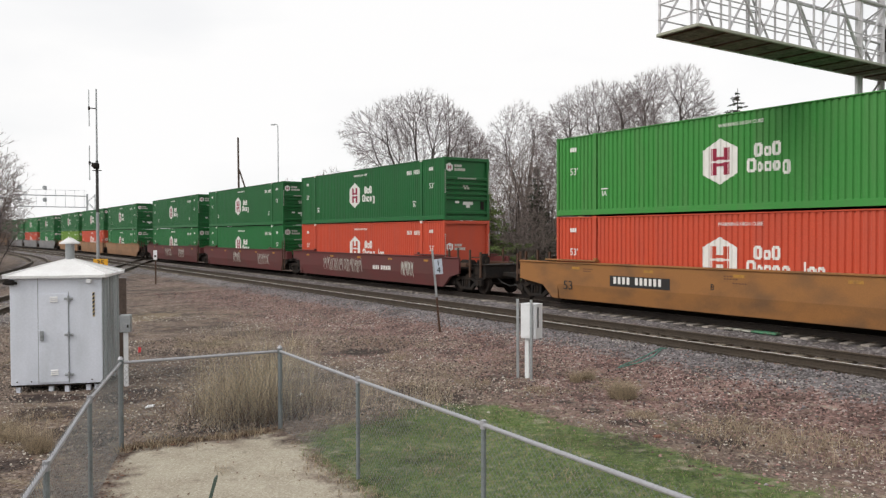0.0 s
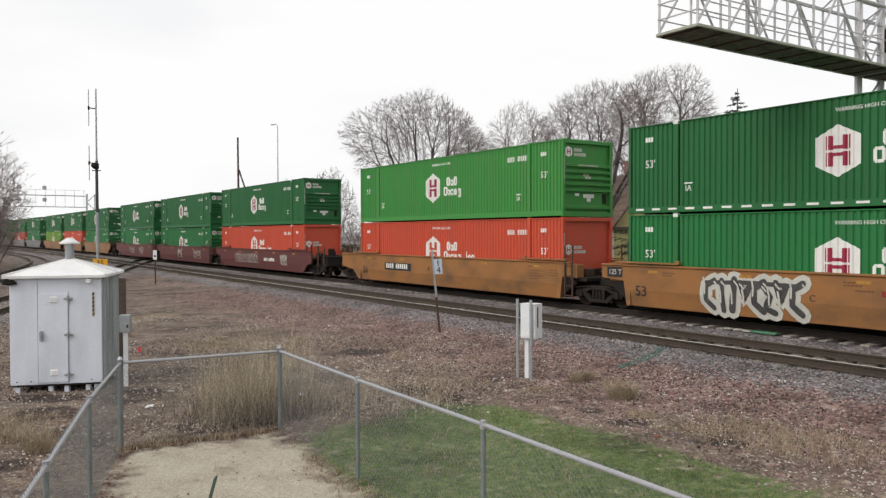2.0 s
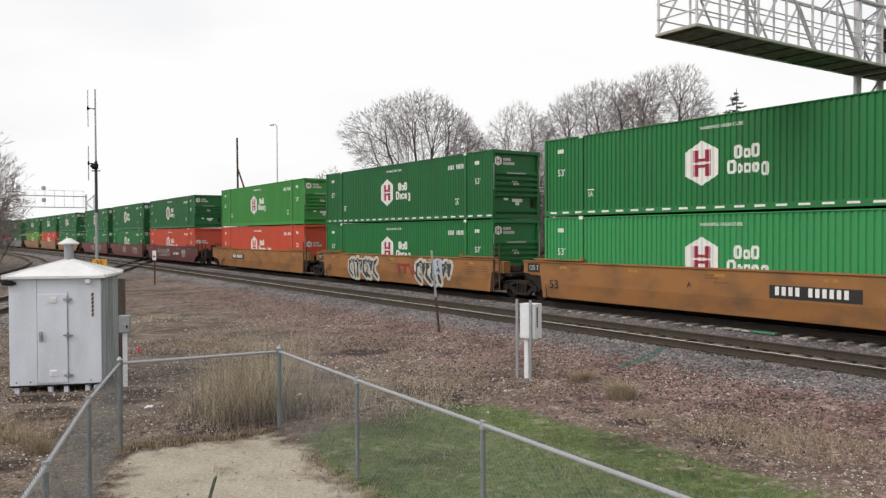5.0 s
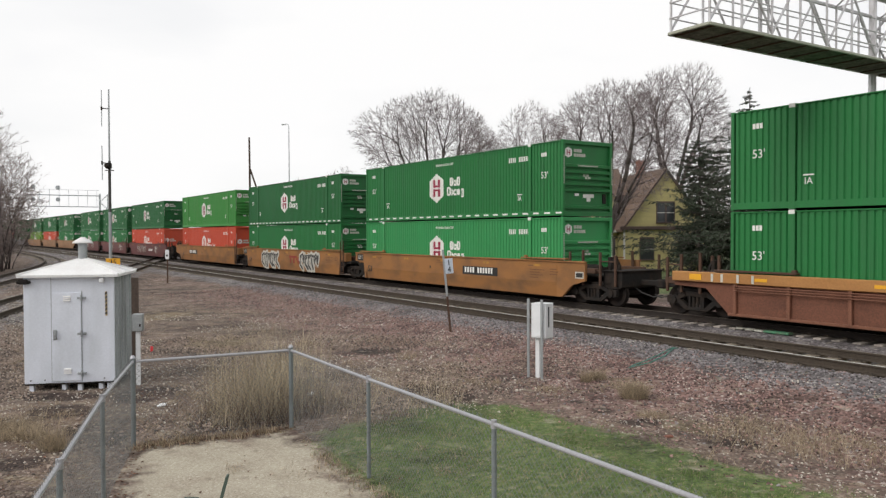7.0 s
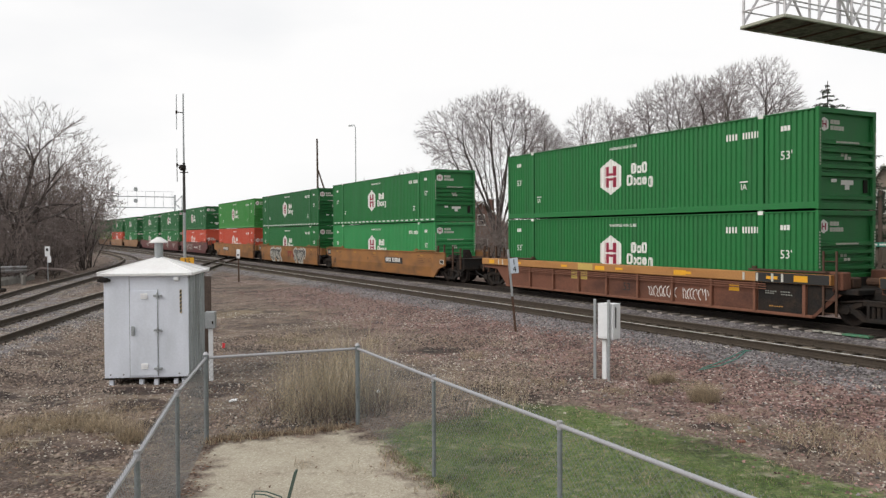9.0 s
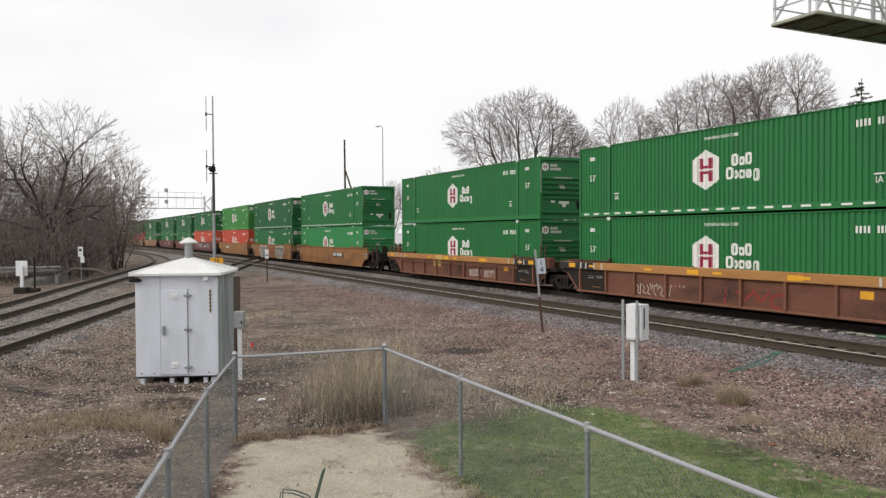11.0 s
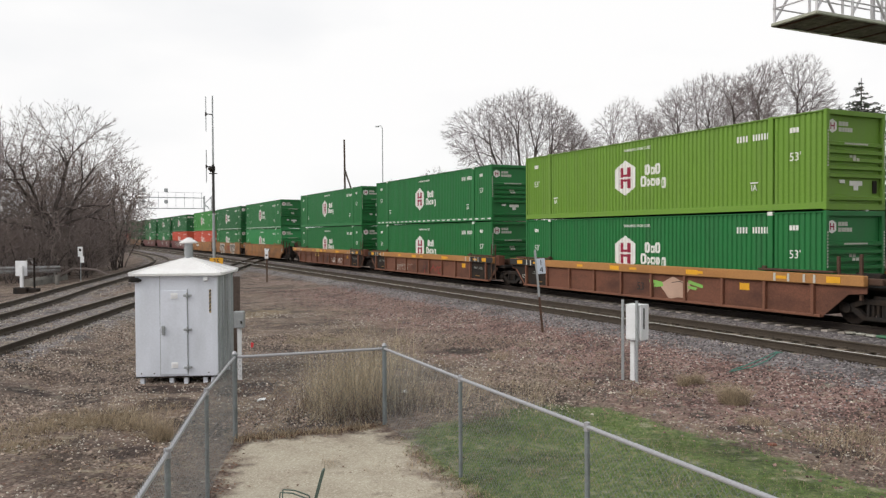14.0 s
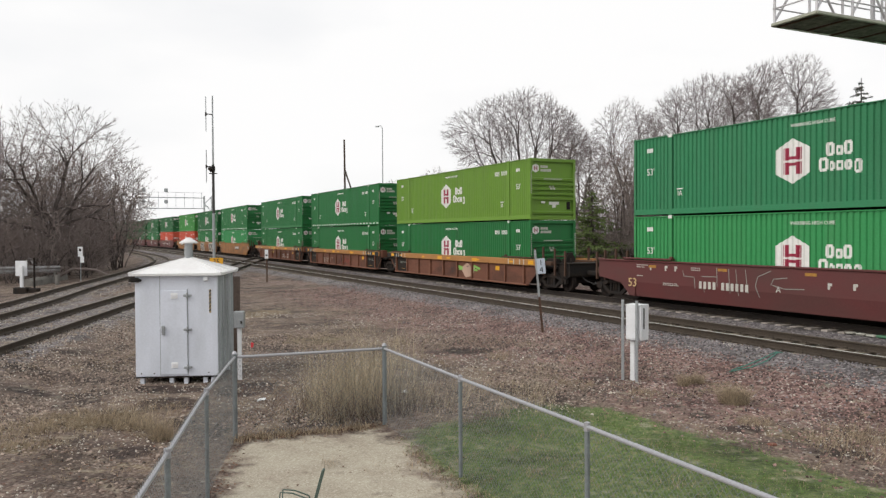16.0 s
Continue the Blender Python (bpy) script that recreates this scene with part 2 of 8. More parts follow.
# ---------------------------------------------------------------- mesh helpers
class Build:
    """Gathers corners and faces for one mesh."""

    def __init__(self):
        self.v, self.f = [], []

    def add(self, verts, faces):
        n = len(self.v)
        self.v += [tuple(p) for p in verts]
        self.f += [tuple(n + i for i in f) for f in faces]
        return self

    def box(self, x0, x1, y0, y1, z0, z1, bevel=0.0, m=None):
        x0, x1, y0, y1, z0, z1 = min(x0, x1), max(x0, x1), min(y0, y1), max(y0, y1), min(z0, z1), max(z0, z1)
        b = min(bevel, (x1 - x0) * 0.45, (y1 - y0) * 0.45, (z1 - z0) * 0.45)
        if b <= 0:
            v = [(x, y, z) for x in (x0, x1) for y in (y0, y1) for z in (z0, z1)]
            f = [(0, 1, 3, 2), (4, 6, 7, 5), (0, 4, 5, 1), (2, 3, 7, 6), (0, 2, 6, 4), (1, 5, 7, 3)]
        else:
            v, idx = [], {}
            for i, x in enumerate((x0, x1)):
                for j, y in enumerate((y0, y1)):
                    for k, z in enumerate((z0, z1)):
                        sx, sy, sz = (b, -b)[i], (b, -b)[j], (b, -b)[k]
                        idx[i, j, k] = len(v)
                        v += [(x, y + sy, z + sz), (x + sx, y, z + sz), (x + sx, y + sy, z)]
            f = []
            q = idx
            for i in (0, 1):
                a = [q[i, 0, 0], q[i, 0, 1], q[i, 1, 1], q[i, 1, 0]]
                f.append(tuple(a if i == 0 else a[::-1]))
                a = [q[0, i, 0] + 1, q[1, i, 0] + 1, q[1, i, 1] + 1, q[0, i, 1] + 1]
                f.append(tuple(a if i == 0 else a[::-1]))
                a = [q[0, 0, i] + 2, q[0, 1, i] + 2, q[1, 1, i] + 2, q[1, 0, i] + 2]
                f.append(tuple(a if i == 0 else a[::-1]))
            for i in (0, 1):
                for j in (0, 1):
                    a, c = q[i, j, 0], q[i, j, 1]
                    e = [a, a + 1, c + 1, c]
                    f.append(tuple(e if i == j else e[::-1]))
                    a, c = q[i, 0, j], q[i, 1, j]
                    e = [a, c, c + 2, a + 2]
                    f.append(tuple(e if i == j else e[::-1]))
                    a, c = q[0, i, j], q[1, i, j]
                    e = [a + 1, a + 2, c + 2, c + 1]
                    f.append(tuple(e if i == j else e[::-1]))
                    for k in (0, 1):
                        a = q[i, j, k]
                        e = (a, a + 1, a + 2)
                        f.append(e if (i + j + k) % 2 else e[::-1])
        if m is not None:
            v = [m @ Vector(p) for p in v]
        return self.add(v, f)

    def prism(self, pts, axis, a0, a1, m=None):
        """A flat outline pulled along an axis; pts are the other two coordinates in xyz order."""
        n = len(pts)
        put = {"x": lambda p, a: (a, p[0], p[1]), "y": lambda p, a: (p[0], a, p[1]), "z": lambda p, a: (p[0], p[1], a)}[axis]
        v = [put(p, a0) for p in pts] + [put(p, a1) for p in pts]
        if m is not None:
            v = [m @ Vector(p) for p in v]
        f = [tuple(range(n))[::-1], tuple(range(n, 2 * n))] + [(i, (i + 1) % n, n + (i + 1) % n, n + i) for i in range(n)]
        return self.add(v, f)

    def cyl(self, p, q, r0, r1=None, n=10, caps=True):
        p, q = Vector(p), Vector(q)
        r1 = r0 if r1 is None else r1
        d = (q - p).normalized()
        u = d.orthogonal().normalized()
        w = d.cross(u)
        v = []
        for c, r in ((p, r0), (q, r1)):
            v += [c + (u * math.cos(i * math.tau / n) + w * math.sin(i * math.tau / n)) * r for i in range(n)]
        f = [(i, (i + 1) % n, n + (i + 1) % n, n + i) for i in range(n)]
        if caps:
            f += [tuple(range(n))[::-1], tuple(range(n, 2 * n))]
        return self.add(v, f)

    def tube(self, pts, radii, n=6):
        """A tapering tube through points."""
        pts = [Vector(p) for p in pts]
        k = len(pts)
        u = (pts[1] - pts[0]).orthogonal().normalized()
        v = []
        for i, p in enumerate(pts):
            d = (pts[min(i + 1, k - 1)] - pts[max(i - 1, 0)]).normalized()
            u = (u - d * u.dot(d)).normalized()
            w = d.cross(u)
            v += [p + (u * math.cos(j * math.tau / n) + w * math.sin(j * math.tau / n)) * radii[i] for j in range(n)]
        f = [(a * n + j, a * n + (j + 1) % n, (a + 1) * n + (j + 1) % n, (a + 1) * n + j) for a in range(k - 1) for j in range(n)]
        f += [tuple(range(n))[::-1], tuple(range((k - 1) * n, k * n))]
        return self.add(v, f)

    def mesh(self, name, *mats):
        me = bpy.data.meshes.new(name)
        me.from_pydata(self.v, [], self.f)
        for m in mats:
            me.materials.append(m)
        me.update()
        return me


def fix_normals(me):
    bm = bmesh.new()
    bm.from_mesh(me)
    bmesh.ops.recalc_face_normals(bm, faces=bm.faces)
    bm.to_mesh(me)
    bm.free()
    return me


def part(name, b, material, parent=None, label="", m=None, smooth=False):
    """Links what was built as one mesh object, under a thing or a part."""
    me = fix_normals(b.mesh(name, material)) if isinstance(b, Build) else b
    if smooth:
        for f in me.polygons:
            f.use_smooth = True
    ob = new(name, me)
    if parent is not None:
        ob.parent = parent
    if m is not None:
        ob.matrix_basis = m
    return tagged(ob, label)


def thing(name, label, category, group="", m=None, kind=""):
    ob = new(name)
    ob.empty_display_size = 0.3
    if m is not None:
        ob.matrix_basis = m
    return tagged(ob, label, category, group, kind)


def lettering(text, size, thick=0.004):
    """The mesh of a word in the built-in font, its middle at the origin, reading along x with z up."""
    cu = bpy.data.curves.new("lettering", "FONT")
    cu.body, cu.size, cu.extrude, cu.align_x, cu.align_y, cu.resolution_u = text, size, thick, "CENTER", "CENTER", 2
    ob = new("lettering", cu)
    me = bpy.data.meshes.new_from_object(ob.evaluated_get(bpy.context.evaluated_depsgraph_get()))
    bpy.data.objects.remove(ob)
    bpy.data.curves.remove(cu)
    me.name = "lettering"
    return me


def word(text, size, material, parent, x, y, z, label="", name="lettering", wide=1.0):
    """A word on the near side of a carriage: it reads towards -x and faces +y."""
    me = lettering(text, size)
    me.transform(Matrix(((-wide, 0, 0, x), (0, 0, 1, y), (0, 1, 0, z), (0, 0, 0, 1))))
    me.materials.append(material)
    return part(name, me, material, parent, label)
# ---------------------------------------------------------------- the line of the railway
S_MIN, S_MAX = -220.0, 470.0
_s = np.arange(S_MIN, S_MAX + 1.0, 1.0)
_k = np.interp(_s, (-40, -10, 30, 70, 120, 170), (0, 0.00013, -0.00007, 0.00027, 0.00054, 0.00062))
_h = np.concatenate(([0.0], np.cumsum((_k[1:] + _k[:-1]) / 2)))
_h += 0.58371 - np.interp(0.0, _s, _h)
_x = np.concatenate(([0.0], np.cumsum(-np.sin((_h[1:] + _h[:-1]) / 2))))
_y = np.concatenate(([0.0], np.cumsum(np.cos((_h[1:] + _h[:-1]) / 2))))
_x -= np.interp(0.0, _s, _x)
_y += 38.07 - np.interp(0.0, _s, _y)
NEAR_TRACK = -4.68          # the second track, on the camera's side


def rail_line(s, off=0.0):
    """Place and heading (radians from +y to the left) of the main line s metres along; off: sideways, away from the camera."""
    h = float(np.interp(s, _s, _h))
    return float(np.interp(s, _s, _x)) + off * math.cos(h), float(np.interp(s, _s, _y)) + off * math.sin(h), h


def smooth_line(points, step=1.5):
    """A smooth curve through plan points, as points at even steps."""
    P = [np.array(p, float) for p in points]
    P = [2 * P[0] - P[1], *P, 2 * P[-1] - P[-2]]
    out = []
    for a, b, c, d in zip(P, P[1:], P[2:], P[3:]):
        n = max(2, int(np.linalg.norm(c - b) / step))
        for i in range(n):
            t = i / n
            out.append(0.5 * (2 * b + (c - a) * t + (2 * a - 5 * b + 4 * c - d) * t * t + (3 * b - a - 3 * c + d) * t ** 3))
    out.append(P[-2])
    return [tuple(p) for p in out]


def along(pts):
    """Cumulative length, and left normals, of a plan line."""
    p = np.array(pts)
    d = np.gradient(p, axis=0)
    d /= np.linalg.norm(d, axis=1)[:, None]
    return p, np.stack((-d[:, 1], d[:, 0]), 1), np.concatenate(([0], np.cumsum(np.linalg.norm(np.diff(p, axis=0), axis=1))))


MAIN_FAR = [rail_line(s)[:2] for s in np.arange(-160, 441, 4.0)]
MAIN_NEAR = [rail_line(s, NEAR_TRACK)[:2] for s in np.arange(-160, 441, 4.0)]
CROSS = smooth_line([(3.0, -45.0), (-9.2, 0.0), (-14.1, 18.5), (-17.9, 32.6), (-24.4, 57.0), (-33.1, 88.2), (-41.9, 120.0), (-61.0, 190.0)])
WYE = smooth_line([(-3.0, -22.0), (-12.6, 4.0), (-20.0, 27.0), (-24.0, 37.5), (-29.5, 52.5), (-36.0, 69.0), (-44.5, 86.0), (-57.0, 106.0), (-80.0, 139.5), (-103.0, 172.0), (-150, 236)])
TRACKS = (MAIN_FAR, MAIN_NEAR, CROSS, WYE)


def dist_to(pts):
    """A function giving a plan point's distance from a line."""
    p = np.array(pts)
    a, b = p[:-1], p[1:]
    d = b - a
    dd = (d * d).sum(1)

    def f(q):
        q = np.asarray(q, float)
        best = np.full(len(q), 1e9)
        for i in range(len(a)):
            t = np.clip(((q - a[i]) @ d[i]) / dd[i], 0, 1)
            best = np.minimum(best, np.hypot(*(q - a[i] - t[:, None] * d[i]).T))
        return best
    return f


# ---------------------------------------------------------------- ground
def hashnoise(x, y, scale, seed=0):
    """Smooth value noise on arrays, 0 to 1."""
    x, y = x / scale, y / scale
    xi, yi = np.floor(x).astype(np.int64), np.floor(y).astype(np.int64)
    fx, fy = x - xi, y - yi
    fx, fy = fx * fx * (3 - 2 * fx), fy * fy * (3 - 2 * fy)

    def h(a, b):
        n = (a * 374761393 + b * 668265263 + seed * 974711) & 0x7FFFFFFF
        n = ((n ^ (n >> 13)) * 1274126177) & 0x7FFFFFFF
        return ((n ^ (n >> 16)) & 0xFFFF) / 65535.0
    return (h(xi, yi) * (1 - fx) + h(xi + 1, yi) * fx) * (1 - fy) + (h(xi, yi + 1) * (1 - fx) + h(xi + 1, yi + 1) * fx) * fy


def fbm(x, y, scale, seed=0, n=4):
    return sum(hashnoise(x, y, scale / 2 ** i, seed + i) * 0.5 ** (i + 1) for i in range(n)) / (1 - 0.5 ** n)


FENCE = [(-2.62, 12.5), (-1.1, 10.0), (0.39, 7.63), (1.88, 5.2), (3.38, 2.75)]
FENCE_LEFT = [(-4.72, 11.4), (-4.02, 8.85), (-3.22, 6.3), (-2.45, 3.8)]
track_dists = [dist_to(t) for t in TRACKS]


def ground_z(x, y):
    """Height of the ground: ballast beds under the tracks, flat dirt elsewhere."""
    x, y = np.atleast_1d(np.asarray(x, float)), np.atleast_1d(np.asarray(y, float))
    q = np.stack((x, y), 1)
    z = np.full(len(x), -0.5)
    z += (fbm(x, y, 3.0, 5) - 0.5) * 0.10 + (fbm(x, y, 0.5, 9, 2) - 0.5) * 0.03
    d = np.minimum(track_dists[0](q), track_dists[1](q))
    bed = -0.225 - np.clip((d - 1.45) / 2.6, 0, 1) * 0.30
    d1 = track_dists[1](q)
    bed += 0.045 * np.clip((d1 - 0.92) / 0.08, 0, 1) * np.clip((1.75 - d1) / 0.3, 0, 1)
    bed -= 0.085 * np.clip((0.98 - d) / 0.08, 0, 1)
    z = np.maximum(z, bed + (fbm(x, y, 0.4, 3, 2) - 0.5) * 0.03 * (d > 1.4))
    d = np.minimum(track_dists[2](q), track_dists[3](q))
    bed = -0.186 - np.clip((d - 1.4) / 1.8, 0, 1) * 0.33
    return np.maximum(z, bed + (fbm(x, y, 0.4, 4, 2) - 0.5) * 0.035)


def spaced(lo, hi, fine, dense, coarse):
    """Grid lines: dense inside fine, growing outwards to lo and hi."""
    a = list(np.arange(fine[0], fine[1], dense))
    for end, sign in ((hi, 1), (lo, -1)):
        p, step = (a[-1] if sign > 0 else a[0]), dense
        while sign * (end - p) > 0:
            step = min(step * 1.12, coarse(abs(p)))
            p += sign * step
            a = a + [p] if sign > 0 else [p] + a
    return np.array(a)


# patches of bare dark soil, and of thin dry turf: middle and half widths
SOIL = [(-6.0, 10.62, 0.45, 0.45), (-6.94, 13.69, 0.63, 0.62), (-6.06, 12.39, 0.25, 0.5), (-1.97, 20.76, 0.9, 0.7), (-0.7, 15.72, 0.51, 0.69), (0.19, 14.95, 0.27, 0.31),
        (2.27, 14.54, 0.3, 0.19), (3.07, 12.94, 0.4, 0.31), (0.94, 16.93, 0.42, 0.46), (-2.96, 13.13, 0.39, 0.59), (4.15, 11.67, 0.48, 0.29), (-8.94, 14.19, 0.56, 0.53),
        (-5.99, 15.17, 0.69, 1.08), (-3.85, 12.75, 0.57, 0.49), (-5.2, 11.84, 0.23, 0.45), (-7.6, 15.0, 1.04, 0.37), (2.63, 13.87, 0.29, 0.22),
        (-8.65, 13.7, 0.5, 0.35), (-13.3, 17.97, 0.8, 0.45), (-10.1, 14.2, 0.55, 0.3), (-11.5, 16.0, 0.7, 0.4), (-9.6, 15.9, 0.6, 0.4), (-12.0, 18.2, 0.6, 0.3), (-10.8, 17.6, 0.5, 0.4), (-9.2, 17.6, 0.4, 0.3)]
TURF = [(-7.7, 12.21, 1.05, 0.79), (-7.68, 10.73, 0.51, 0.5), (-11.24, 29.74, 1.36, 2.28), (-6.85, 22.79, 1.03, 1.82), (3.62, 16.18, 0.56, 0.9), (3.76, 12.66, 0.52, 0.55),
        (-2.47, 14.98, 0.66, 1.62), (-3.82, 18.91, 0.84, 1.73), (-10.63, 22.44, 0.35, 4.17)]


def build_ground():
    gx = spaced(-2500, 2500, (-14, 13), 0.165, lambda p: max(0.8, (p - 30) * 0.12))
    gy = spaced(-2500, 3000, (4, 34), 0.165, lambda p: max(0.8, (p - 110) * 0.12) if p > 110 else 0.8)
    X, Y = np.meshgrid(gx, gy)
    x, y = X.ravel(), Y.ravel()
    z = ground_z(x, y)
    nx, ny = len(gx), len(gy)
    me = bpy.data.meshes.new("ground")
    idx = np.arange(nx * ny).reshape(ny, nx)
    faces = np.stack((idx[:-1, :-1], idx[:-1, 1:], idx[1:, 1:], idx[1:, :-1]), -1).reshape(-1, 4)
    me.from_pydata(np.stack((x, y, z), 1).tolist(), [], faces.tolist())
    q = np.stack((x, y), 1)
    rail = np.minimum(track_dists[0](q), track_dists[1](q))
    side = np.minimum(track_dists[2](q), track_dists[3](q))
    n1, n2 = fbm(x, y, 2.2, 21), fbm(x, y, 0.7, 31, 3)
    wob = (n1 - 0.5) * 1.6 + (n2 - 0.5) * 0.7
    # lawn: between the fence and the dirt, following the fence line outwards
    fx, fy = 0.527, -0.850
    u = (x + 2.62) * fx + (y - 12.5) * fy          # along the fence from its corner
    w = (x + 2.62) * 0.850 + (y - 12.5) * 0.527    # outwards from the fence
    reach = np.interp(u, (-0.6, 1.0, 2.35, 3.9, 5.4, 9, 14, 30), (3.6, 4.3, 4.4, 4.65, 4.85, 5.3, 5.7, 9.0))
    lawn = np.clip((reach - w + wob * 1.1) / 0.7, 0, 1) * np.clip((w + 0.35 + wob * 0.4) / 0.5, 0, 1) * np.clip((u + 0.45 * w - 0.35 + wob * 0.9) / 1.3, 0, 1)
    # pale sandy yard inside the fence
    lx = np.interp(y, (3.8, 6.3, 8.85, 11.4), (-2.45, -3.22, -4.02, -4.72))
    inside = np.clip((x - lx + 0.10 + wob * 0.2) / 0.5, 0, 1) * np.clip((-w + 0.10 - wob * 0.5) / 0.7, 0, 1)
    back = (y - 11.4) - (x + 4.72) * 0.524
    sand = inside * np.clip((-back + 0.05 + wob * 0.55) / 0.7, 0, 1)
    ballast = np.clip((np.interp(rail, (0, 1.8, 3.0), (1.4, 1.0, 0.0))) + (n2 - 0.5) * 0.7, 0, 1)
    ballast *= np.where(track_dists[1](q) < 0.95, 0.45, 1.0)
    ballast = np.maximum(ballast, np.clip(np.interp(side, (0, 1.35, 2.1), (1.4, 0.9, 0.0)) + (n2 - 0.5) * 0.6, 0, 1))
    # spread reddish stone on the right, brown dirt with thin dry grass on the left
    stony = np.clip(np.interp(rail, (2.5, 4.8, 7.0, 9.5), (1.0, 0.85, 0.35, 0.05)) * np.interp(x, (-14, -2, 4, 14), (0.45, 0.75, 1.0, 1.0)) + (n1 - 0.5) * 0.9, 0, 1)
    # thin dry turf in patches on the dirt
    dry = np.clip((fbm(x, y, 2.6, 61) - 0.50) * 5, 0, 1) * np.clip((rail - 4.0) / 2.0, 0, 1) * np.clip((side - 2.2) / 0.8, 0, 1) * np.interp(x, (-1, 3), (0.32, 0.2))
    soil = np.zeros(len(x))
    for sx, sy, ra, rb in SOIL:
        r = np.hypot((x - sx) / ra, (y - sy) / rb) + wob * 0.55
        soil = np.maximum(soil, np.clip((1.15 - r) / 0.5, 0, 1))
    for sx, sy, ra, rb in TURF:
        r = np.hypot((x - sx) / ra, (y - sy) / rb) + wob * 0.6
        dry = np.maximum(dry, np.clip((1.1 - r) / 0.6, 0, 1) * 0.8)
    # Dark bed below the train: its shade is painted into the ballast colour.
    train_shade = np.clip(np.interp(track_dists[0](q), (0, 0.9, 1.5), (1.0, 0.8, 0.0)) + (n2 - 0.5) * 0.5, 0, 1)
    far = np.clip((np.minimum(rail, side) - 14) / 8, 0, 1) * (np.hypot(x, y) > 34)
    far = np.maximum(far, np.clip((((x * 0.834 + (y - 38.07) * 0.551)) - 8.0) / 3.0, 0, 1))
    for name, a in (("lawn", np.maximum(lawn, far * 0.8)), ("sand", sand), ("ballast", ballast), ("stony", stony), ("dry", dry), ("train_shade", train_shade), ("soil", soil)):
        at = me.attributes.new(name, "FLOAT", "POINT")
        at.data.foreach_set("value", a.astype(np.float32))
    for f in me.polygons:
        f.use_smooth = True
    me.materials.append(ground_material())
    return tagged(new("ground", me), "brown dirt and gravel ground with a strip of lawn", "ground", kind="structure")


def ground_material():
    m = bpy.data.materials.new("dirt_gravel_lawn")
    m.use_nodes = True
    n, l = m.node_tree.nodes, m.node_tree.links
    p = n["Principled BSDF"]
    p.inputs["Roughness"].default_value = 0.95
    co = n.new("ShaderNodeTexCoord")

    def noise_tex(scale, detail=4):
        t = n.new("ShaderNodeTexNoise")
        t.inputs["Scale"].default_value, t.inputs["Detail"].default_value = scale, detail
        l.new(co.outputs["Object"], t.inputs["Vector"])
        return t.outputs[0]

    def ramp(src, stops):
        r = n.new("ShaderNodeValToRGB")
        e = r.color_ramp.elements
        while len(e) < len(stops):
            e.new(0.5)
        for k, (pos, c) in zip(e, stops):
            k.position, k.color = pos, (*c, 1)
        l.new(src, r.inputs[0])
        return r.outputs[0]

    def mix(f, a, b):
        x = n.new("ShaderNodeMix")
        x.data_type = "RGBA"
        l.new(f, x.inputs["Factor"]), l.new(a, x.inputs["A"]), l.new(b, x.inputs["B"])
        return x.outputs["Result"]

    ragged = noise_tex(3.5, 9)

    def attr(name, fray=1.2, hard=4.0):
        """The share of one ground cover, its edge broken up finely."""
        a = n.new("ShaderNodeAttribute")
        a.attribute_name = name
        w = n.new("ShaderNodeMath")
        w.operation = "MULTIPLY_ADD"
        l.new(ragged, w.inputs[0])
        w.inputs[1].default_value, w.inputs[2].default_value = fray, -fray / 2 - 0.5
        t = n.new("ShaderNodeMath")
        t.operation = "ADD"
        l.new(a.outputs["Fac"], t.inputs[0]), l.new(w.outputs[0], t.inputs[1])
        g = n.new("ShaderNodeMath")
        g.operation, g.use_clamp = "MULTIPLY_ADD", True
        l.new(t.outputs[0], g.inputs[0])
        g.inputs[1].default_value, g.inputs[2].default_value = hard, 0.5
        return g.outputs[0]

    def cells(scale, out="Color"):
        v = n.new("ShaderNodeTexVoronoi")
        v.inputs["Scale"].default_value = scale
        l.new(co.outputs["Object"], v.inputs["Vector"])
        return v.outputs[out]

    def grey(c):
        b = n.new("ShaderNodeRGBToBW")
        l.new(c, b.inputs[0])
        return b.outputs[0]

    peb = grey(cells(15))
    chips = grey(cells(24))
    half = n.new("ShaderNodeValue")
    half.outputs[0].default_value = 0.62
    dirt = ramp(noise_tex(1.1, 8), [(0.32, (0.032, 0.020, 0.017)), (0.45, (0.088, 0.055, 0.044)), (0.54, (0.150, 0.104, 0.082)), (0.68, (0.245, 0.190, 0.150))])
    dirt_chip = ramp(chips, [(0.0, (0.040, 0.027, 0.022)), (0.40, (0.110, 0.078, 0.062)), (0.72, (0.185, 0.143, 0.115)), (0.88, (0.30, 0.255, 0.215)), (0.95, (0.60, 0.56, 0.50))])
    dirt = mix(half.outputs[0], dirt, dirt_chip)
    dryc = ramp(noise_tex(14, 8), [(0.3, (0.082, 0.060, 0.038)), (0.5, (0.185, 0.140, 0.088)), (0.7, (0.275, 0.222, 0.145))])
    stone = ramp(peb, [(0.0, (0.045, 0.026, 0.024)), (0.30, (0.115, 0.064, 0.056)), (0.55, (0.180, 0.108, 0.096)), (0.80, (0.260, 0.185, 0.168)), (0.95, (0.50, 0.46, 0.43))])
    bal = ramp(peb, [(0.0, (0.042, 0.036, 0.038)), (0.35, (0.105, 0.094, 0.099)), (0.65, (0.170, 0.155, 0.162)), (0.92, (0.34, 0.32, 0.32))])
    sandc = ramp(noise_tex(1.7, 13), [(0.3, (0.215, 0.172, 0.125)), (0.44, (0.300, 0.262, 0.195)), (0.58, (0.372, 0.335, 0.257)), (0.74, (0.43, 0.392, 0.312))])
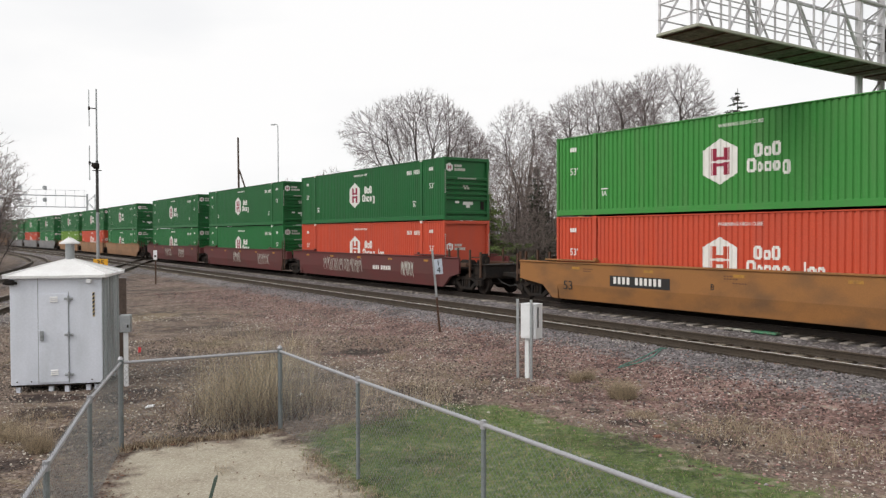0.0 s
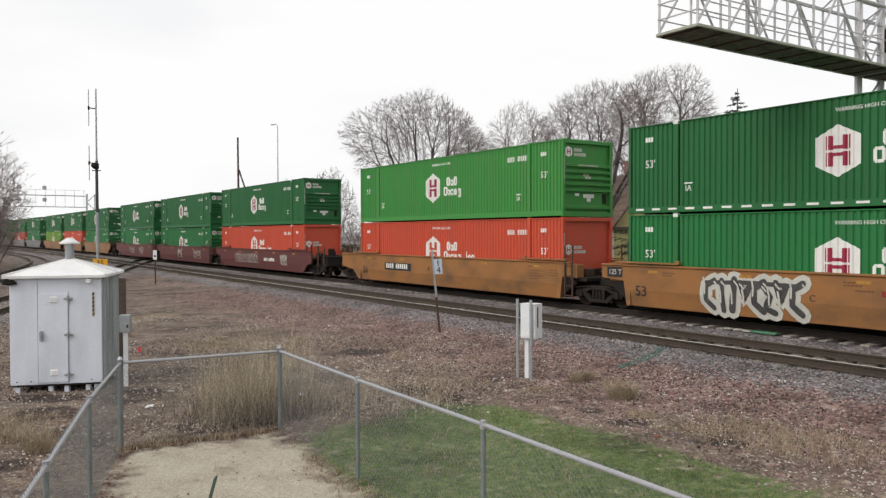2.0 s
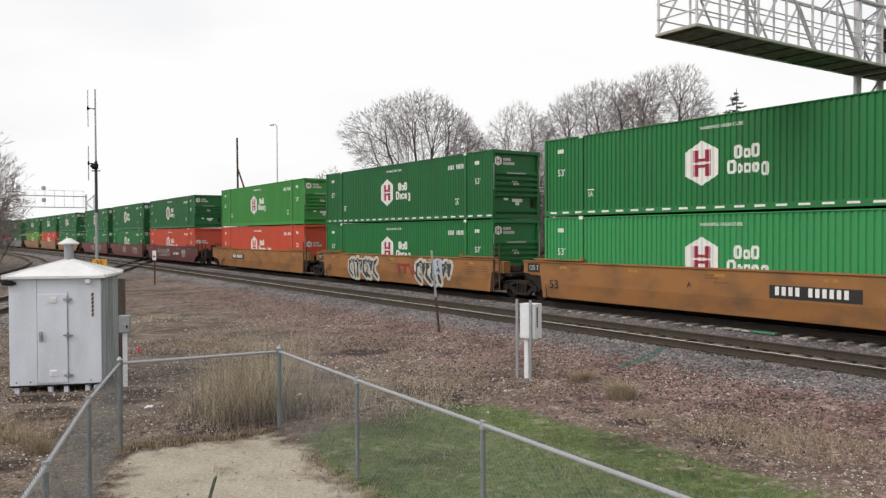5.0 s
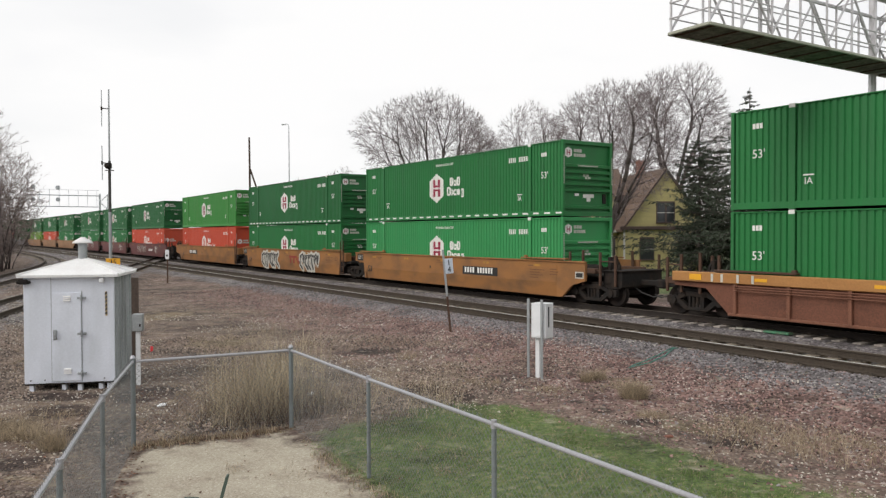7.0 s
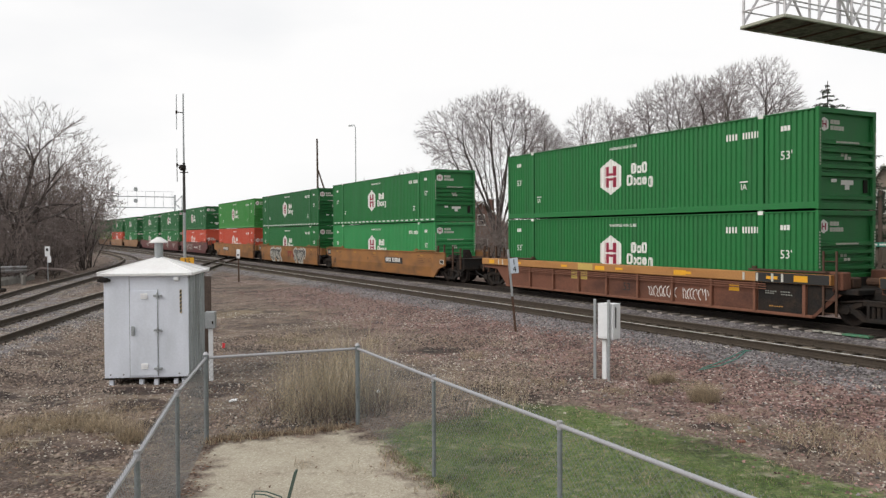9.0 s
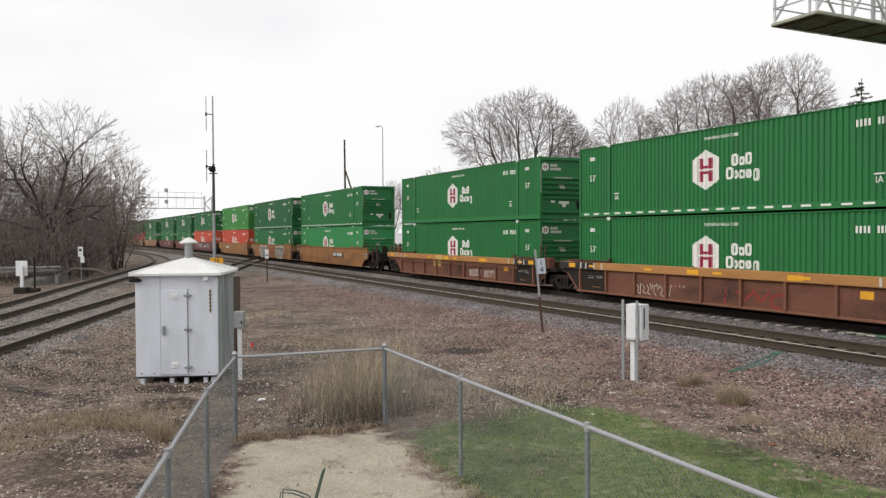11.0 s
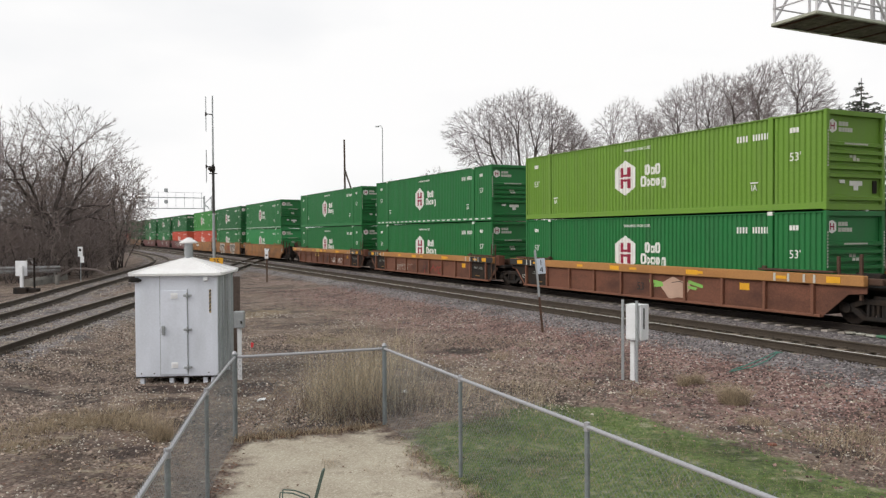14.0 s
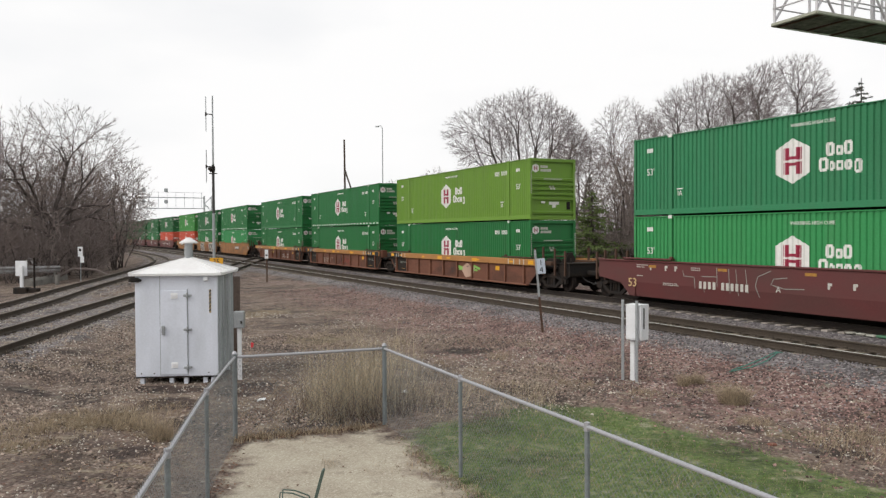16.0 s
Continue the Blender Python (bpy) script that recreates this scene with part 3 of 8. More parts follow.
    sand_chip = ramp(grey(cells(48)), [(0.0, (0.24, 0.20, 0.155)), (0.45, (0.35, 0.31, 0.243)), (0.8, (0.44, 0.40, 0.325)), (0.96, (0.58, 0.54, 0.47))])
    sandc = mix(half.outputs[0], sandc, sand_chip)
    lawnc = ramp(noise_tex(9, 8), [(0.28, (0.045, 0.062, 0.024)), (0.45, (0.082, 0.122, 0.037)), (0.58, (0.125, 0.158, 0.055)), (0.74, (0.205, 0.180, 0.105))])
    c = mix(attr("stony", 2.2, 2.5), dirt, stone)
    c = mix(attr("dry", 2.4, 2.5), c, dryc)
    c = mix(attr("ballast", 1.6, 3.0), c, bal)
    # near-black ballast colour that stands for the shade below the cars
    shaded_stone = ramp(peb, [(0.0, (0.014, 0.012, 0.011)), (0.6, (0.040, 0.034, 0.031)), (0.95, (0.10, 0.09, 0.085))])
    c = mix(attr("train_shade", 1.6, 3.0), c, shaded_stone)
    earth = ramp(noise_tex(7, 9), [(0.3, (0.020, 0.012, 0.010)), (0.5, (0.042, 0.026, 0.021)), (0.72, (0.085, 0.056, 0.045))])
    c = mix(attr("soil", 2.0, 2.5), c, earth)
    c = mix(attr("lawn"), c, lawnc)
    broad = ramp(noise_tex(0.8, 9), [(0.36, (0.56, 0.53, 0.50)), (0.48, (0.96, 0.95, 0.94)), (0.64, (1.22, 1.20, 1.17))])
    mul = n.new("ShaderNodeMix")
    mul.data_type, mul.blend_type = "RGBA", "MULTIPLY"
    mul.inputs["Factor"].default_value = 1
    l.new(c, mul.inputs["A"]), l.new(broad, mul.inputs["B"])
    l.new(mix(attr("sand", 2.3, 1.5), mul.outputs["Result"], sandc), p.inputs["Base Color"])
    bu = n.new("ShaderNodeBump")
    bu.inputs["Distance"].default_value = 0.05
    soft_sand = n.new("ShaderNodeMapRange")          # the trodden sand is smooth
    soft_sand.inputs["To Min"].default_value, soft_sand.inputs["To Max"].default_value = 1.0, 0.12
    l.new(attr("sand", 2.3, 1.5), soft_sand.inputs[0])
    l.new(soft_sand.outputs[0], bu.inputs["Strength"])
    l.new(cells(15, "Distance"), bu.inputs["Height"])
    bu.invert = True
    l.new(bu.outputs[0], p.inputs["Normal"])
    return m


build_ground()


# ---------------------------------------------------------------- railway tracks
RAIL_SECTION = [(-0.07, -0.178), (0.07, -0.178), (0.07, -0.166), (0.012, -0.14), (0.010, -0.05), (0.036, -0.036), (0.037, -0.006), (0.030, 0.0),
                (-0.030, 0.0), (-0.037, -0.006), (-0.036, -0.036), (-0.010, -0.05), (-0.012, -0.14), (-0.07, -0.166)]


def sweep(b, pts, section, off):
    """A section carried along a plan line at a sideways offset."""
    p, nrm, _ = along(pts)
    k = len(section)
    v = [(px + nx * (off + a), py + ny * (off + a), c) for (px, py), (nx, ny) in zip(p, nrm) for a, c in section]
    f = [(i * k + j, i * k + (j + 1) % k, (i + 1) * k + (j + 1) % k, (i + 1) * k + j) for i in range(len(p) - 1) for j in range(k)]
    return b.add(v, f)


def sleeper_mesh(material):
    return Build().box(-0.115, 0.115, -1.295, 1.295, -0.36, -0.185, 0.012).mesh("sleeper", material)


SLEEPER, SLEEPER_PALE = sleeper_mesh(TIE), sleeper_mesh(TIE_PALE)


def build_track(name, label, pts, near, skip=None):
    """Two rails on timber sleepers; near: the stretch, in metres along it, whose sleepers are pieces of their own."""
    tr = thing(name, label, "railway track", kind="structure")
    for off in (-0.755, 0.755):
        part("rail", sweep(Build(), pts, RAIL_SECTION, off), RAIL_SHADED if name == "track_1" else RAIL_RUST, tr, "rust-brown rail with a bright running surface")
        part("rail_head", sweep(Build(), pts, [(-0.026, 0.0035), (0.026, 0.0035), (0.026, -0.003), (-0.026, -0.003)], off), RAIL_STEEL if name == "track_2" and off > 0 else RAIL_DULL, tr, "worn rail head")
    p, nrm, ln = along(pts)
    rest, plates = Build(), Build()
    rng = random.Random(len(pts))
    s = 0.0
    count = 0
    while s < ln[-1]:
        x, y = np.interp(s, ln, p[:, 0]), np.interp(s, ln, p[:, 1])
        nx, ny = np.interp(s, ln, nrm[:, 0]), np.interp(s, ln, nrm[:, 1])
        m = pose(x + nx * rng.uniform(-0.04, 0.04), y + ny * rng.uniform(-0.04, 0.04), rng.uniform(-0.012, 0.008), 0, 0, math.degrees(math.atan2(ny, nx)) - 90 + rng.uniform(-1, 1))
        if near[0] < s < near[1] and count < 290:
            ob = new("sleeper", SLEEPER_PALE if name == "track_1" else SLEEPER)
            ob.parent, ob.matrix_basis = tr, m
            count += 1
        else:
            rest.box(-0.115, 0.115, -1.295, 1.295, -0.36, -0.185, 0, m)
        if near[0] - 10 < s < near[1] + 10:
            for off in (-0.755, 0.755):
                plates.box(-0.1, 0.1, off - 0.17, off + 0.17, -0.19, -0.172, 0, m)
                for dy in (-0.085, 0.085):
                    plates.box(-0.05, 0.05, off + dy - 0.02, off + dy + 0.02, -0.175, -0.145, 0, m)
        s += 0.54
    tagged(part("far_sleepers", rest, TIE, tr), kind="stuff")
    tagged(part("tie_plates", plates, RAIL_RUST, tr), kind="stuff")
    return tr


build_track("track_1", "main line track carrying the freight train on timber sleepers", MAIN_FAR, (128, 250))
build_track("track_2", "empty main line track with worn rails on timber sleepers", MAIN_NEAR, (128, 250))
build_track("track_3", "crossing track on timber sleepers and gravel ballast", CROSS, (45, 140))
build_track("track_4", "curved connecting track on timber sleepers", WYE, (30, 140))
# ---------------------------------------------------------------- containers
CL, CW, CH = 16.154, 2.591, 2.896
HX, HY = CL / 2, CW / 2
POST = HX - 1.98
SKIN = HY - 0.030         # outermost face of the ribbed side sheets
PANELS = ((-HX + 0.125, -POST - 0.120), (-POST + 0.120, POST - 0.120), (POST + 0.120, HX - 0.125))


def ribs(x0, x1):
    """Corners (place, depth) of a trapezoid-ribbed sheet between two posts."""
    n = max(1, round((x1 - x0) / 0.200))
    w = (x1 - x0) / n
    pts = []
    for i in range(n):
        a = x0 + i * w
        pts += [(a, 0.042), (a + w * 0.22, 0.042), (a + w * 0.36, 0.0), (a + w * 0.84, 0.0), (a + w * 0.97, 0.042)]
    return pts + [(x1, 0.042)]


def corrugated(x0, x1, y, side):
    """A trapezoid-ribbed wall from x0 to x1, its outer face at y."""
    pts = ribs(x0, x1)
    v = [(x, side * (y - d), z) for x, d in pts for z in (0.21, 2.85)]
    v += [(x0, side * (y - 0.09), z) for z in (0.21, 2.85)] + [(x1, side * (y - 0.09), z) for z in (0.21, 2.85)]
    k = len(pts)
    f = [(2 * i, 2 * i + 2, 2 * i + 3, 2 * i + 1) for i in range(k - 1)] + [(2 * k, 2 * k + 1, 2 * k + 3, 2 * k + 2)]
    return Build().add(v, f)


MID_X, MID_D = (list(q) for q in zip(*ribs(*PANELS[1])))


def film(b, x0, x1, low, high, lift=0.003, thick=0.004):
    """Decal film that follows the ribs of the middle sheet; low, high: its edges as functions of x."""
    xs = sorted({x0, x1, *[x for x in MID_X if x0 < x < x1], *[x0 + (x1 - x0) * i / 6 for i in range(1, 6)]})
    v, f = [], []
    for x in xs:
        y = SKIN - float(np.interp(x, MID_X, MID_D)) + lift
        v += [(x, y, low(x)), (x, y + thick, low(x)), (x, y + thick, high(x)), (x, y, high(x))]
    for i in range(len(xs) - 1):
        p, q = 4 * i, 4 * i + 4
        f += [(p + 1, q + 1, q + 2, p + 2), (p + 2, q + 2, q + 3, p + 3), (p, q, q + 1, p + 1)]
    n = 4 * (len(xs) - 1)
    return b.add(v, f + [(0, 1, 2, 3), (n + 3, n + 2, n + 1, n)])


def patch(b, x0, x1, z0, z1, lift=0.003):
    return film(b, x0, x1, lambda x: z0, lambda x: z1, lift)


def stroke_bars(b, x, z, size, y, t, letters, gap=0.13):
    """Plain bars in place of a trade name: one low block for each character, reading towards -x."""
    for w, top, bottom in letters:
        b.box(x - w * size, x, y, y + t, z + bottom * size, z + top * size, 0.0)
        x -= (w + gap) * size
    return b


def container(style, name="shipping_container", dashes=False, incorporated=False, plain=False, castings=True):
    paint = GREENS[style]
    word_of = {"green": "green", "darkgreen": "dark green", "leafgreen": "faded mid-green", "mintgreen": "light green", "teal": "blue-green",
               "lime": "lime green", "red": "orange-red", "tan": "tan"}[style]
    c = thing(name, f"{word_of} corrugated steel container with a white hexagon emblem", "container", "double-stacked containers")
    for side in (1, -1):
        for x0, x1 in PANELS:
            part("side_panel", corrugated(x0, x1, SKIN, side), paint, c)
        part("top_rail", Build().box(-HX + 0.08, HX - 0.08, side * HY, side * (HY - 0.09), 2.835, CH - 0.02, 0.012), paint, c)
        part("bottom_rail", Build().box(-HX + 0.08, HX - 0.08, side * HY, side * (HY - 0.10), 0.03, 0.225, 0.012).box(-HX + 0.08, HX - 0.08, side * (HY + 0.010), side * (HY - 0.04), 0.03, 0.055, 0.006), paint, c)
        for x in (-HX, HX):
            part("corner_post", Build().box(x - math.copysign(0.11, x), x, side * (HY - 0.14), side * HY, 0.0, CH, 0.012), paint, c)
        for x in (-POST, POST):
            part("stacking_post", Build().box(x - 0.095, x + 0.095, side * (HY - 0.11), side * (HY + 0.004), 0.01, CH + 0.004, 0.012), paint, c)
            if castings:
                for z in (0.0, CH - 0.11):
                    b = Build().box(x - 0.095, x + 0.095, side * (HY - 0.1), side * (HY + 0.012), z, z + 0.118, 0.01)
                    part("corner_casting", b, WHITE if side > 0 and z else paint, c, "white corner casting" if side > 0 and z else "")
    roof = Build().box(-HX + 0.05, HX - 0.05, -HY + 0.08, HY - 0.08, CH - 0.07, CH - 0.03)
    for i in range(44):
        x = -HX + 0.6 + i * 0.345
        roof.box(x, x + 0.17, -HY + 0.12, HY - 0.12, CH - 0.04, CH - 0.012)
    part("roof", roof, paint, c)
    part("floor_frame", Build().box(-HX + 0.05, HX - 0.05, -HY + 0.09, HY - 0.09, 0.03, 0.15), DARK_STEEL, c)
    # the ribbed end wall that faces back along the train
    e = -HX
    part("end_panel", Build().box(e + 0.115, e + 0.15, -HY + 0.12, HY - 0.12, 0.12, 2.80), paint, c)
    part("end_top_rail", Build().box(e, e + 0.1, -HY + 0.1, HY - 0.1, 2.74, CH - 0.01, 0.01), paint, c)
    part("end_bottom_rail", Build().box(e, e + 0.1, -HY + 0.1, HY - 0.1, 0.0, 0.17, 0.01), paint, c)
    for z in (0.36, 1.02, 1.25, 1.48, 1.71, 1.94) if style != "red" else (0.36,):
        part("end_rib", Build().prism([(e + 0.118, z - 0.085), (e + 0.010, z - 0.070), (e + 0.002, z + 0.030), (e + 0.118, z + 0.062)], "y", -HY + 0.14, HY - 0.14), paint, c)
    part("inspection_hatch", Build().box(e + 0.075, e + 0.118, -1.02, -0.84, 0.50, 0.88, 0.01), DARK_STEEL, c, "dark vent hatch")
    d = HX
    for y0, y1 in ((-HY + 0.1, -0.01), (0.01, HY - 0.1)):
        dr = part("door", Build().box(d - 0.08, d - 0.03, y0, y1, 0.12, 2.80, 0.01), paint, c)
        for t in (0.3, 0.7):
            y = y0 + (y1 - y0) * t
            part("lock_rod", Build().cyl((d - 0.012, y, 0.1), (d - 0.012, y, 2.8), 0.018, n=6), GALV, dr)
    part("door_header", Build().box(d - 0.1, d, -HY + 0.1, HY - 0.1, 2.75, CH - 0.01, 0.01), paint, c)
    if plain:
        return c
    # emblem and marks on the near side
    ex, ez, ew, eh = 0.87, 1.49, 0.605, 0.68
    edge = lambda x: eh * (1 - 0.45 * abs(x - ex) / ew)
    em = part("emblem", film(Build(), ex - ew, ex + ew, lambda x: ez - edge(x), lambda x: ez + edge(x)), WHITE, c, "white hexagon emblem")
    hb = Build()
    for x0, x1, z0, z1 in ((0.285, 0.34, 0.03, 0.40), (0.14, 0.25, 0.03, 0.40), (-0.25, -0.14, 0.03, 0.40), (-0.34, -0.285, 0.03, 0.40), (-0.14, 0.14, 0.05, 0.14),
                           (0.285, 0.34, -0.40, -0.03), (0.14, 0.25, -0.40, -0.03), (-0.25, -0.14, -0.40, -0.03), (-0.34, -0.285, -0.40, -0.03), (-0.14, 0.14, -0.14, -0.05)):
        patch(hb, ex + x0, ex + x1, ez + z0, ez + z1, 0.010)
    part("emblem_figure", hb, paint if style in ("red",) else LOGO_RED, em)
    # plain rounded blocks in place of the trade name
    tall, low = (0.68, 1.0, 0.0), (0.60, 0.70, 0.0)
    rows = [(-0.28, 1.53, 0.39, (tall, low, tall)), (-0.05, 1.10, 0.40, ((0.74, 1.0, 0.0), (0.42, 0.7, 0.0), low, low, (0.60, 0.7, -0.28)))]
    if incorporated:
        rows.append((-1.80, 1.10, 0.40, ((0.2, 1.0, 0.0), low, (0.5, 0.7, 0.0), (0.14, 0.14, 0.0))))
    for x, z, size, letters in rows:
        for w, top, bottom in letters:
            b = Build()
            xa, xb, za, zb = x - w * size, x, z + bottom * size, z + top * size
            if w > 0.3:
                k, round_ = min(0.085, (xb - xa) * 0.36), 0.035
                patch(b, xa + round_, xa + k, za, zb), patch(b, xb - k, xb - round_, za, zb)
                patch(b, xa, xa + round_, za + 0.05, zb - 0.05), patch(b, xb - round_, xb, za + 0.05, zb - 0.05)
                patch(b, xa + k, xb - k, za, za + 0.085), patch(b, xa + k, xb - k, zb - 0.085, zb)
            else:
                patch(b, xa, xb, za, zb)
            part("name_bar", b, WHITE, c, "white lettering block")
            x -= (w + 0.10) * size
    num = Build()
    stroke_bars(num, -4.75, 2.24, 0.20, SKIN + 0.001, 0.004, [(0.34, 1, 0)] * 4, 0.27)
    stroke_bars(num, -5.40, 2.24, 0.20, SKIN + 0.001, 0.004, [(0.30, 1, 0)] * 6, 0.25)
    tagged(part("serial_number", num, WHITE, c, "white serial number bars"), kind="stuff")
    tagged(word("WARNING HIGH CUBE", 0.15, WHITE, c, 0.17, SKIN + 0.006, 2.54, name="warning_lettering", wide=0.98), kind="stuff")
    for x in (7.15, -7.0):
        word("53'", 0.36, WHITE, c, x, SKIN + 0.006, 1.60, name="length_mark")
        b = Build()
        stroke_bars(b, x + 0.2, 2.33, 0.15, SKIN + 0.001, 0.004, [(0.6, 1, 0)] * 3, 0.16)
        tagged(part("small_mark", b, WHITE, c), kind="stuff")
    for x in (5.62, -5.45):
        word("IA", 0.27, WHITE, c, x, SKIN + 0.006, 0.75, name="plate_mark")
        part("mark_line", Build().box(x - 0.16, x + 0.16, SKIN + 0.001, SKIN + 0.006, 0.90, 0.94), WHITE, c)
    if dashes:
        for i in range(24):
            x = HX - 0.35 - i * 0.67
            part("reflector_dash", Build().box(x - 0.34, x, HY - 0.002, HY + 0.006, 0.105, 0.170), WHITE, c, "white reflective dash")
    # marks on the end wall
    drop = 0.75 if style == "red" else 0.0
    mark = lambda b, y0, y1, z0, z1: b.box(e + 0.107, e + 0.116, y0, y1, z0, z1)
    em = part("end_emblem", Build().prism([(0.91, 2.63 - drop), (0.73, 2.54 - drop), (0.73, 2.32 - drop), (0.91, 2.23 - drop), (1.09, 2.32 - drop), (1.09, 2.54 - drop)], "x", e + 0.107, e + 0.116), WHITE, c, "small white hexagon emblem")
    part("emblem_figure", Build().box(e + 0.103, e + 0.108, 0.96, 1.00, 2.33 - drop, 2.53 - drop).box(e + 0.103, e + 0.108, 0.82, 0.86, 2.33 - drop, 2.53 - drop).box(e + 0.103, e + 0.108, 0.86, 0.96, 2.41 - drop, 2.45 - drop), LOGO_RED if style != "red" else paint, em)
    eb = Build()
    for z, ws in ((2.45, (0.15, 0.13, 0.14)), (2.28, (0.15, 0.10, 0.12, 0.12, 0.12))):
        y = 0.64
        for w in ws:
            mark(eb, y - w * 0.86, y, z - drop, z - drop + 0.12)
            y -= w
    y = 0.52
    for i in range(11 if not drop else 0):
        eb.box(e - 0.001, e + 0.004, y - 0.075, y, 1.905, 1.955)
        y -= 0.095
    for y in (0.16, 0.0) if not drop else ():
        eb.box(e - 0.001, e + 0.004, y - 0.12, y, 1.43, 1.52)
        mark(eb, y - 0.12, y, 1.53, 1.64)
    tagged(part("end_lettering", eb, PALE, c, "pale lettering bars"), kind="stuff")
    if not drop:
        part("placard", mark(mark(Build(), -0.40, 0.16, 0.72, 0.86), -0.22, -0.02, 0.58, 0.72), WHITE, c, "white data placard")
    part("tracking_unit", Build().box(e + 0.07, e + 0.116, 0.40, 0.62, 0.78, 0.88, 0.01), WHITE, c, "small white tracking unit")
    eb = Build()
    for y in (1.22, -1.26):
        for i in range(12):
            z = 1.25 + i * 0.09
            eb.box(e - 0.004, e + 0.002, y - 0.02, y + 0.03, z, z + 0.05)
    tagged(part("post_lettering_bars", eb, PALE, c), kind="stuff")
    return c


# ---------------------------------------------------------------- well cars
def wheel_section():
    return [(0.0, 0.07), (0.10, 0.07), (0.12, 0.03), (0.30, 0.015), (0.36, 0.05), (0.455, 0.055), (0.455, -0.055), (0.485, -0.065), (0.485, -0.09), (0.36, -0.07), (0.30, -0.03), (0.12, -0.03), (0.0, -0.03)]


def wheelset_mesh():
    """An axle with two flanged wheels, lying along y."""
    b = Build()
    n = 20
    for side in (1, -1):
        sec = wheel_section()
        v = [(r * math.cos(i * math.tau / n), side * (0.755 + a), r * math.sin(i * math.tau / n)) for i in range(n) for r, a in sec]
        k = len(sec)
        b.add(v, [(i * k + j, i * k + j + 1, ((i + 1) % n) * k + j + 1, ((i + 1) % n) * k + j) for i in range(n) for j in range(k - 1)])
        b.box(-0.05, 0.05, side * 0.80, side * 0.835, 0.13, 0.22)
    b.cyl((0, -1.02, 0), (0, 1.02, 0), 0.085, n=10)
    return fix_normals(b.mesh("wheelset", WHEEL))


WHEEL = mat("grimy_wheel_steel", (0.018, 0.015, 0.014), 0.8, metal=0.0, var=0.25, stain=(0.035, 0.024, 0.018), ss=4, amt=0.5, bump=0.1, bs=30, spec=0.1)
WHEELSET = wheelset_mesh()
SPINNING = []


def side_frame_build(y):
    b = Build()
    t0, t1 = y - 0.07, y + 0.07
    out = [(-1.16, 0.62), (-0.72, 0.64), (-0.42, 0.78), (0.42, 0.78), (0.72, 0.64), (1.16, 0.62), (1.16, 0.40), (0.98, 0.36), (0.72, 0.40), (0.42, 0.19), (-0.42, 0.19), (-0.72, 0.40), (-0.98, 0.36), (-1.16, 0.40)]
    holes = ((-0.52, -0.40), (0.40, 0.52))
    b.prism([out[0], out[1], out[11], out[12], out[13]], "y", t0, t1)
    b.prism([out[4], out[5], out[6], out[7], out[8]], "y", t0, t1)
    b.prism([out[1], out[2], (-0.42, 0.62), (-0.72, 0.50)], "y", t0, t1)
    b.prism([out[3], out[4], (0.72, 0.50), (0.42, 0.62)], "y", t0, t1)
    b.prism([(-0.72, 0.52), (-0.58, 0.50), (-0.34, 0.30), (-0.42, 0.19), (-0.72, 0.40)], "y", t0, t1)
    b.prism([(0.72, 0.52), (0.58, 0.50), (0.34, 0.30), (0.42, 0.19), (0.72, 0.40)], "y", t0, t1)
    b.box(-0.42, 0.42, t0, t1, 0.62, 0.78, 0.02)
    b.box(-0.42, 0.42, t0, t1, 0.18, 0.30, 0.02)
    b.box(-0.30, -0.22, t0, t1, 0.28, 0.64, 0.01)
    b.box(0.22, 0.30, t0, t1, 0.28, 0.64, 0.01)
    for s in (-1, 1):
        b.cyl((s * 0.89, y - 0.06, 0.485), (s * 0.89, y + 0.12, 0.485), 0.13, n=12)
    return b


def truck(parent, x, spin):
    """A two-axle bogie under a car; its wheelsets turn."""
    tk = part("bogie", Build().box(-0.16, 0.16, -0.95, 0.95, 0.38, 0.62, 0.03), DARK_STEEL, parent, "grimy cast steel bogie", pose(x, 0, 0))
    for s in (1, -1):
        part("side_frame", side_frame_build(s * 1.02), DARK_STEEL, tk)
        for i, dx in enumerate((-0.15, 0.0, 0.15)):
            part("spring", Build().cyl((dx, s * 1.0, 0.29), (dx, s * 1.0, 0.62), 0.055, n=8), DARK_STEEL, tk)
    for dx in (-0.89, 0.89):
        w = new("wheelset", WHEELSET)
        w.parent = tk
        w.matrix_basis = pose(dx, 0, 0.487)
        if spin:
            SPINNING.append(w)
    return tk


def ladder(parent, x, y, z0, z1, material, dx=0.4):
    b = Build()
    for s in (-0.5, 0.5):
        b.box(x + s * dx - 0.03, x + s * dx + 0.03, y - 0.02, y + 0.02, z0, z1, 0.006)
    k = int((z1 - z0 - 0.15) / 0.36)
    for i in range(k + 1):
        z = z0 + 0.08 + i * 0.36
        b.cyl((x - dx / 2, y, z), (x + dx / 2, y, z), 0.014, n=6)
    return part("ladder", b, material, parent, "steel end ladder")


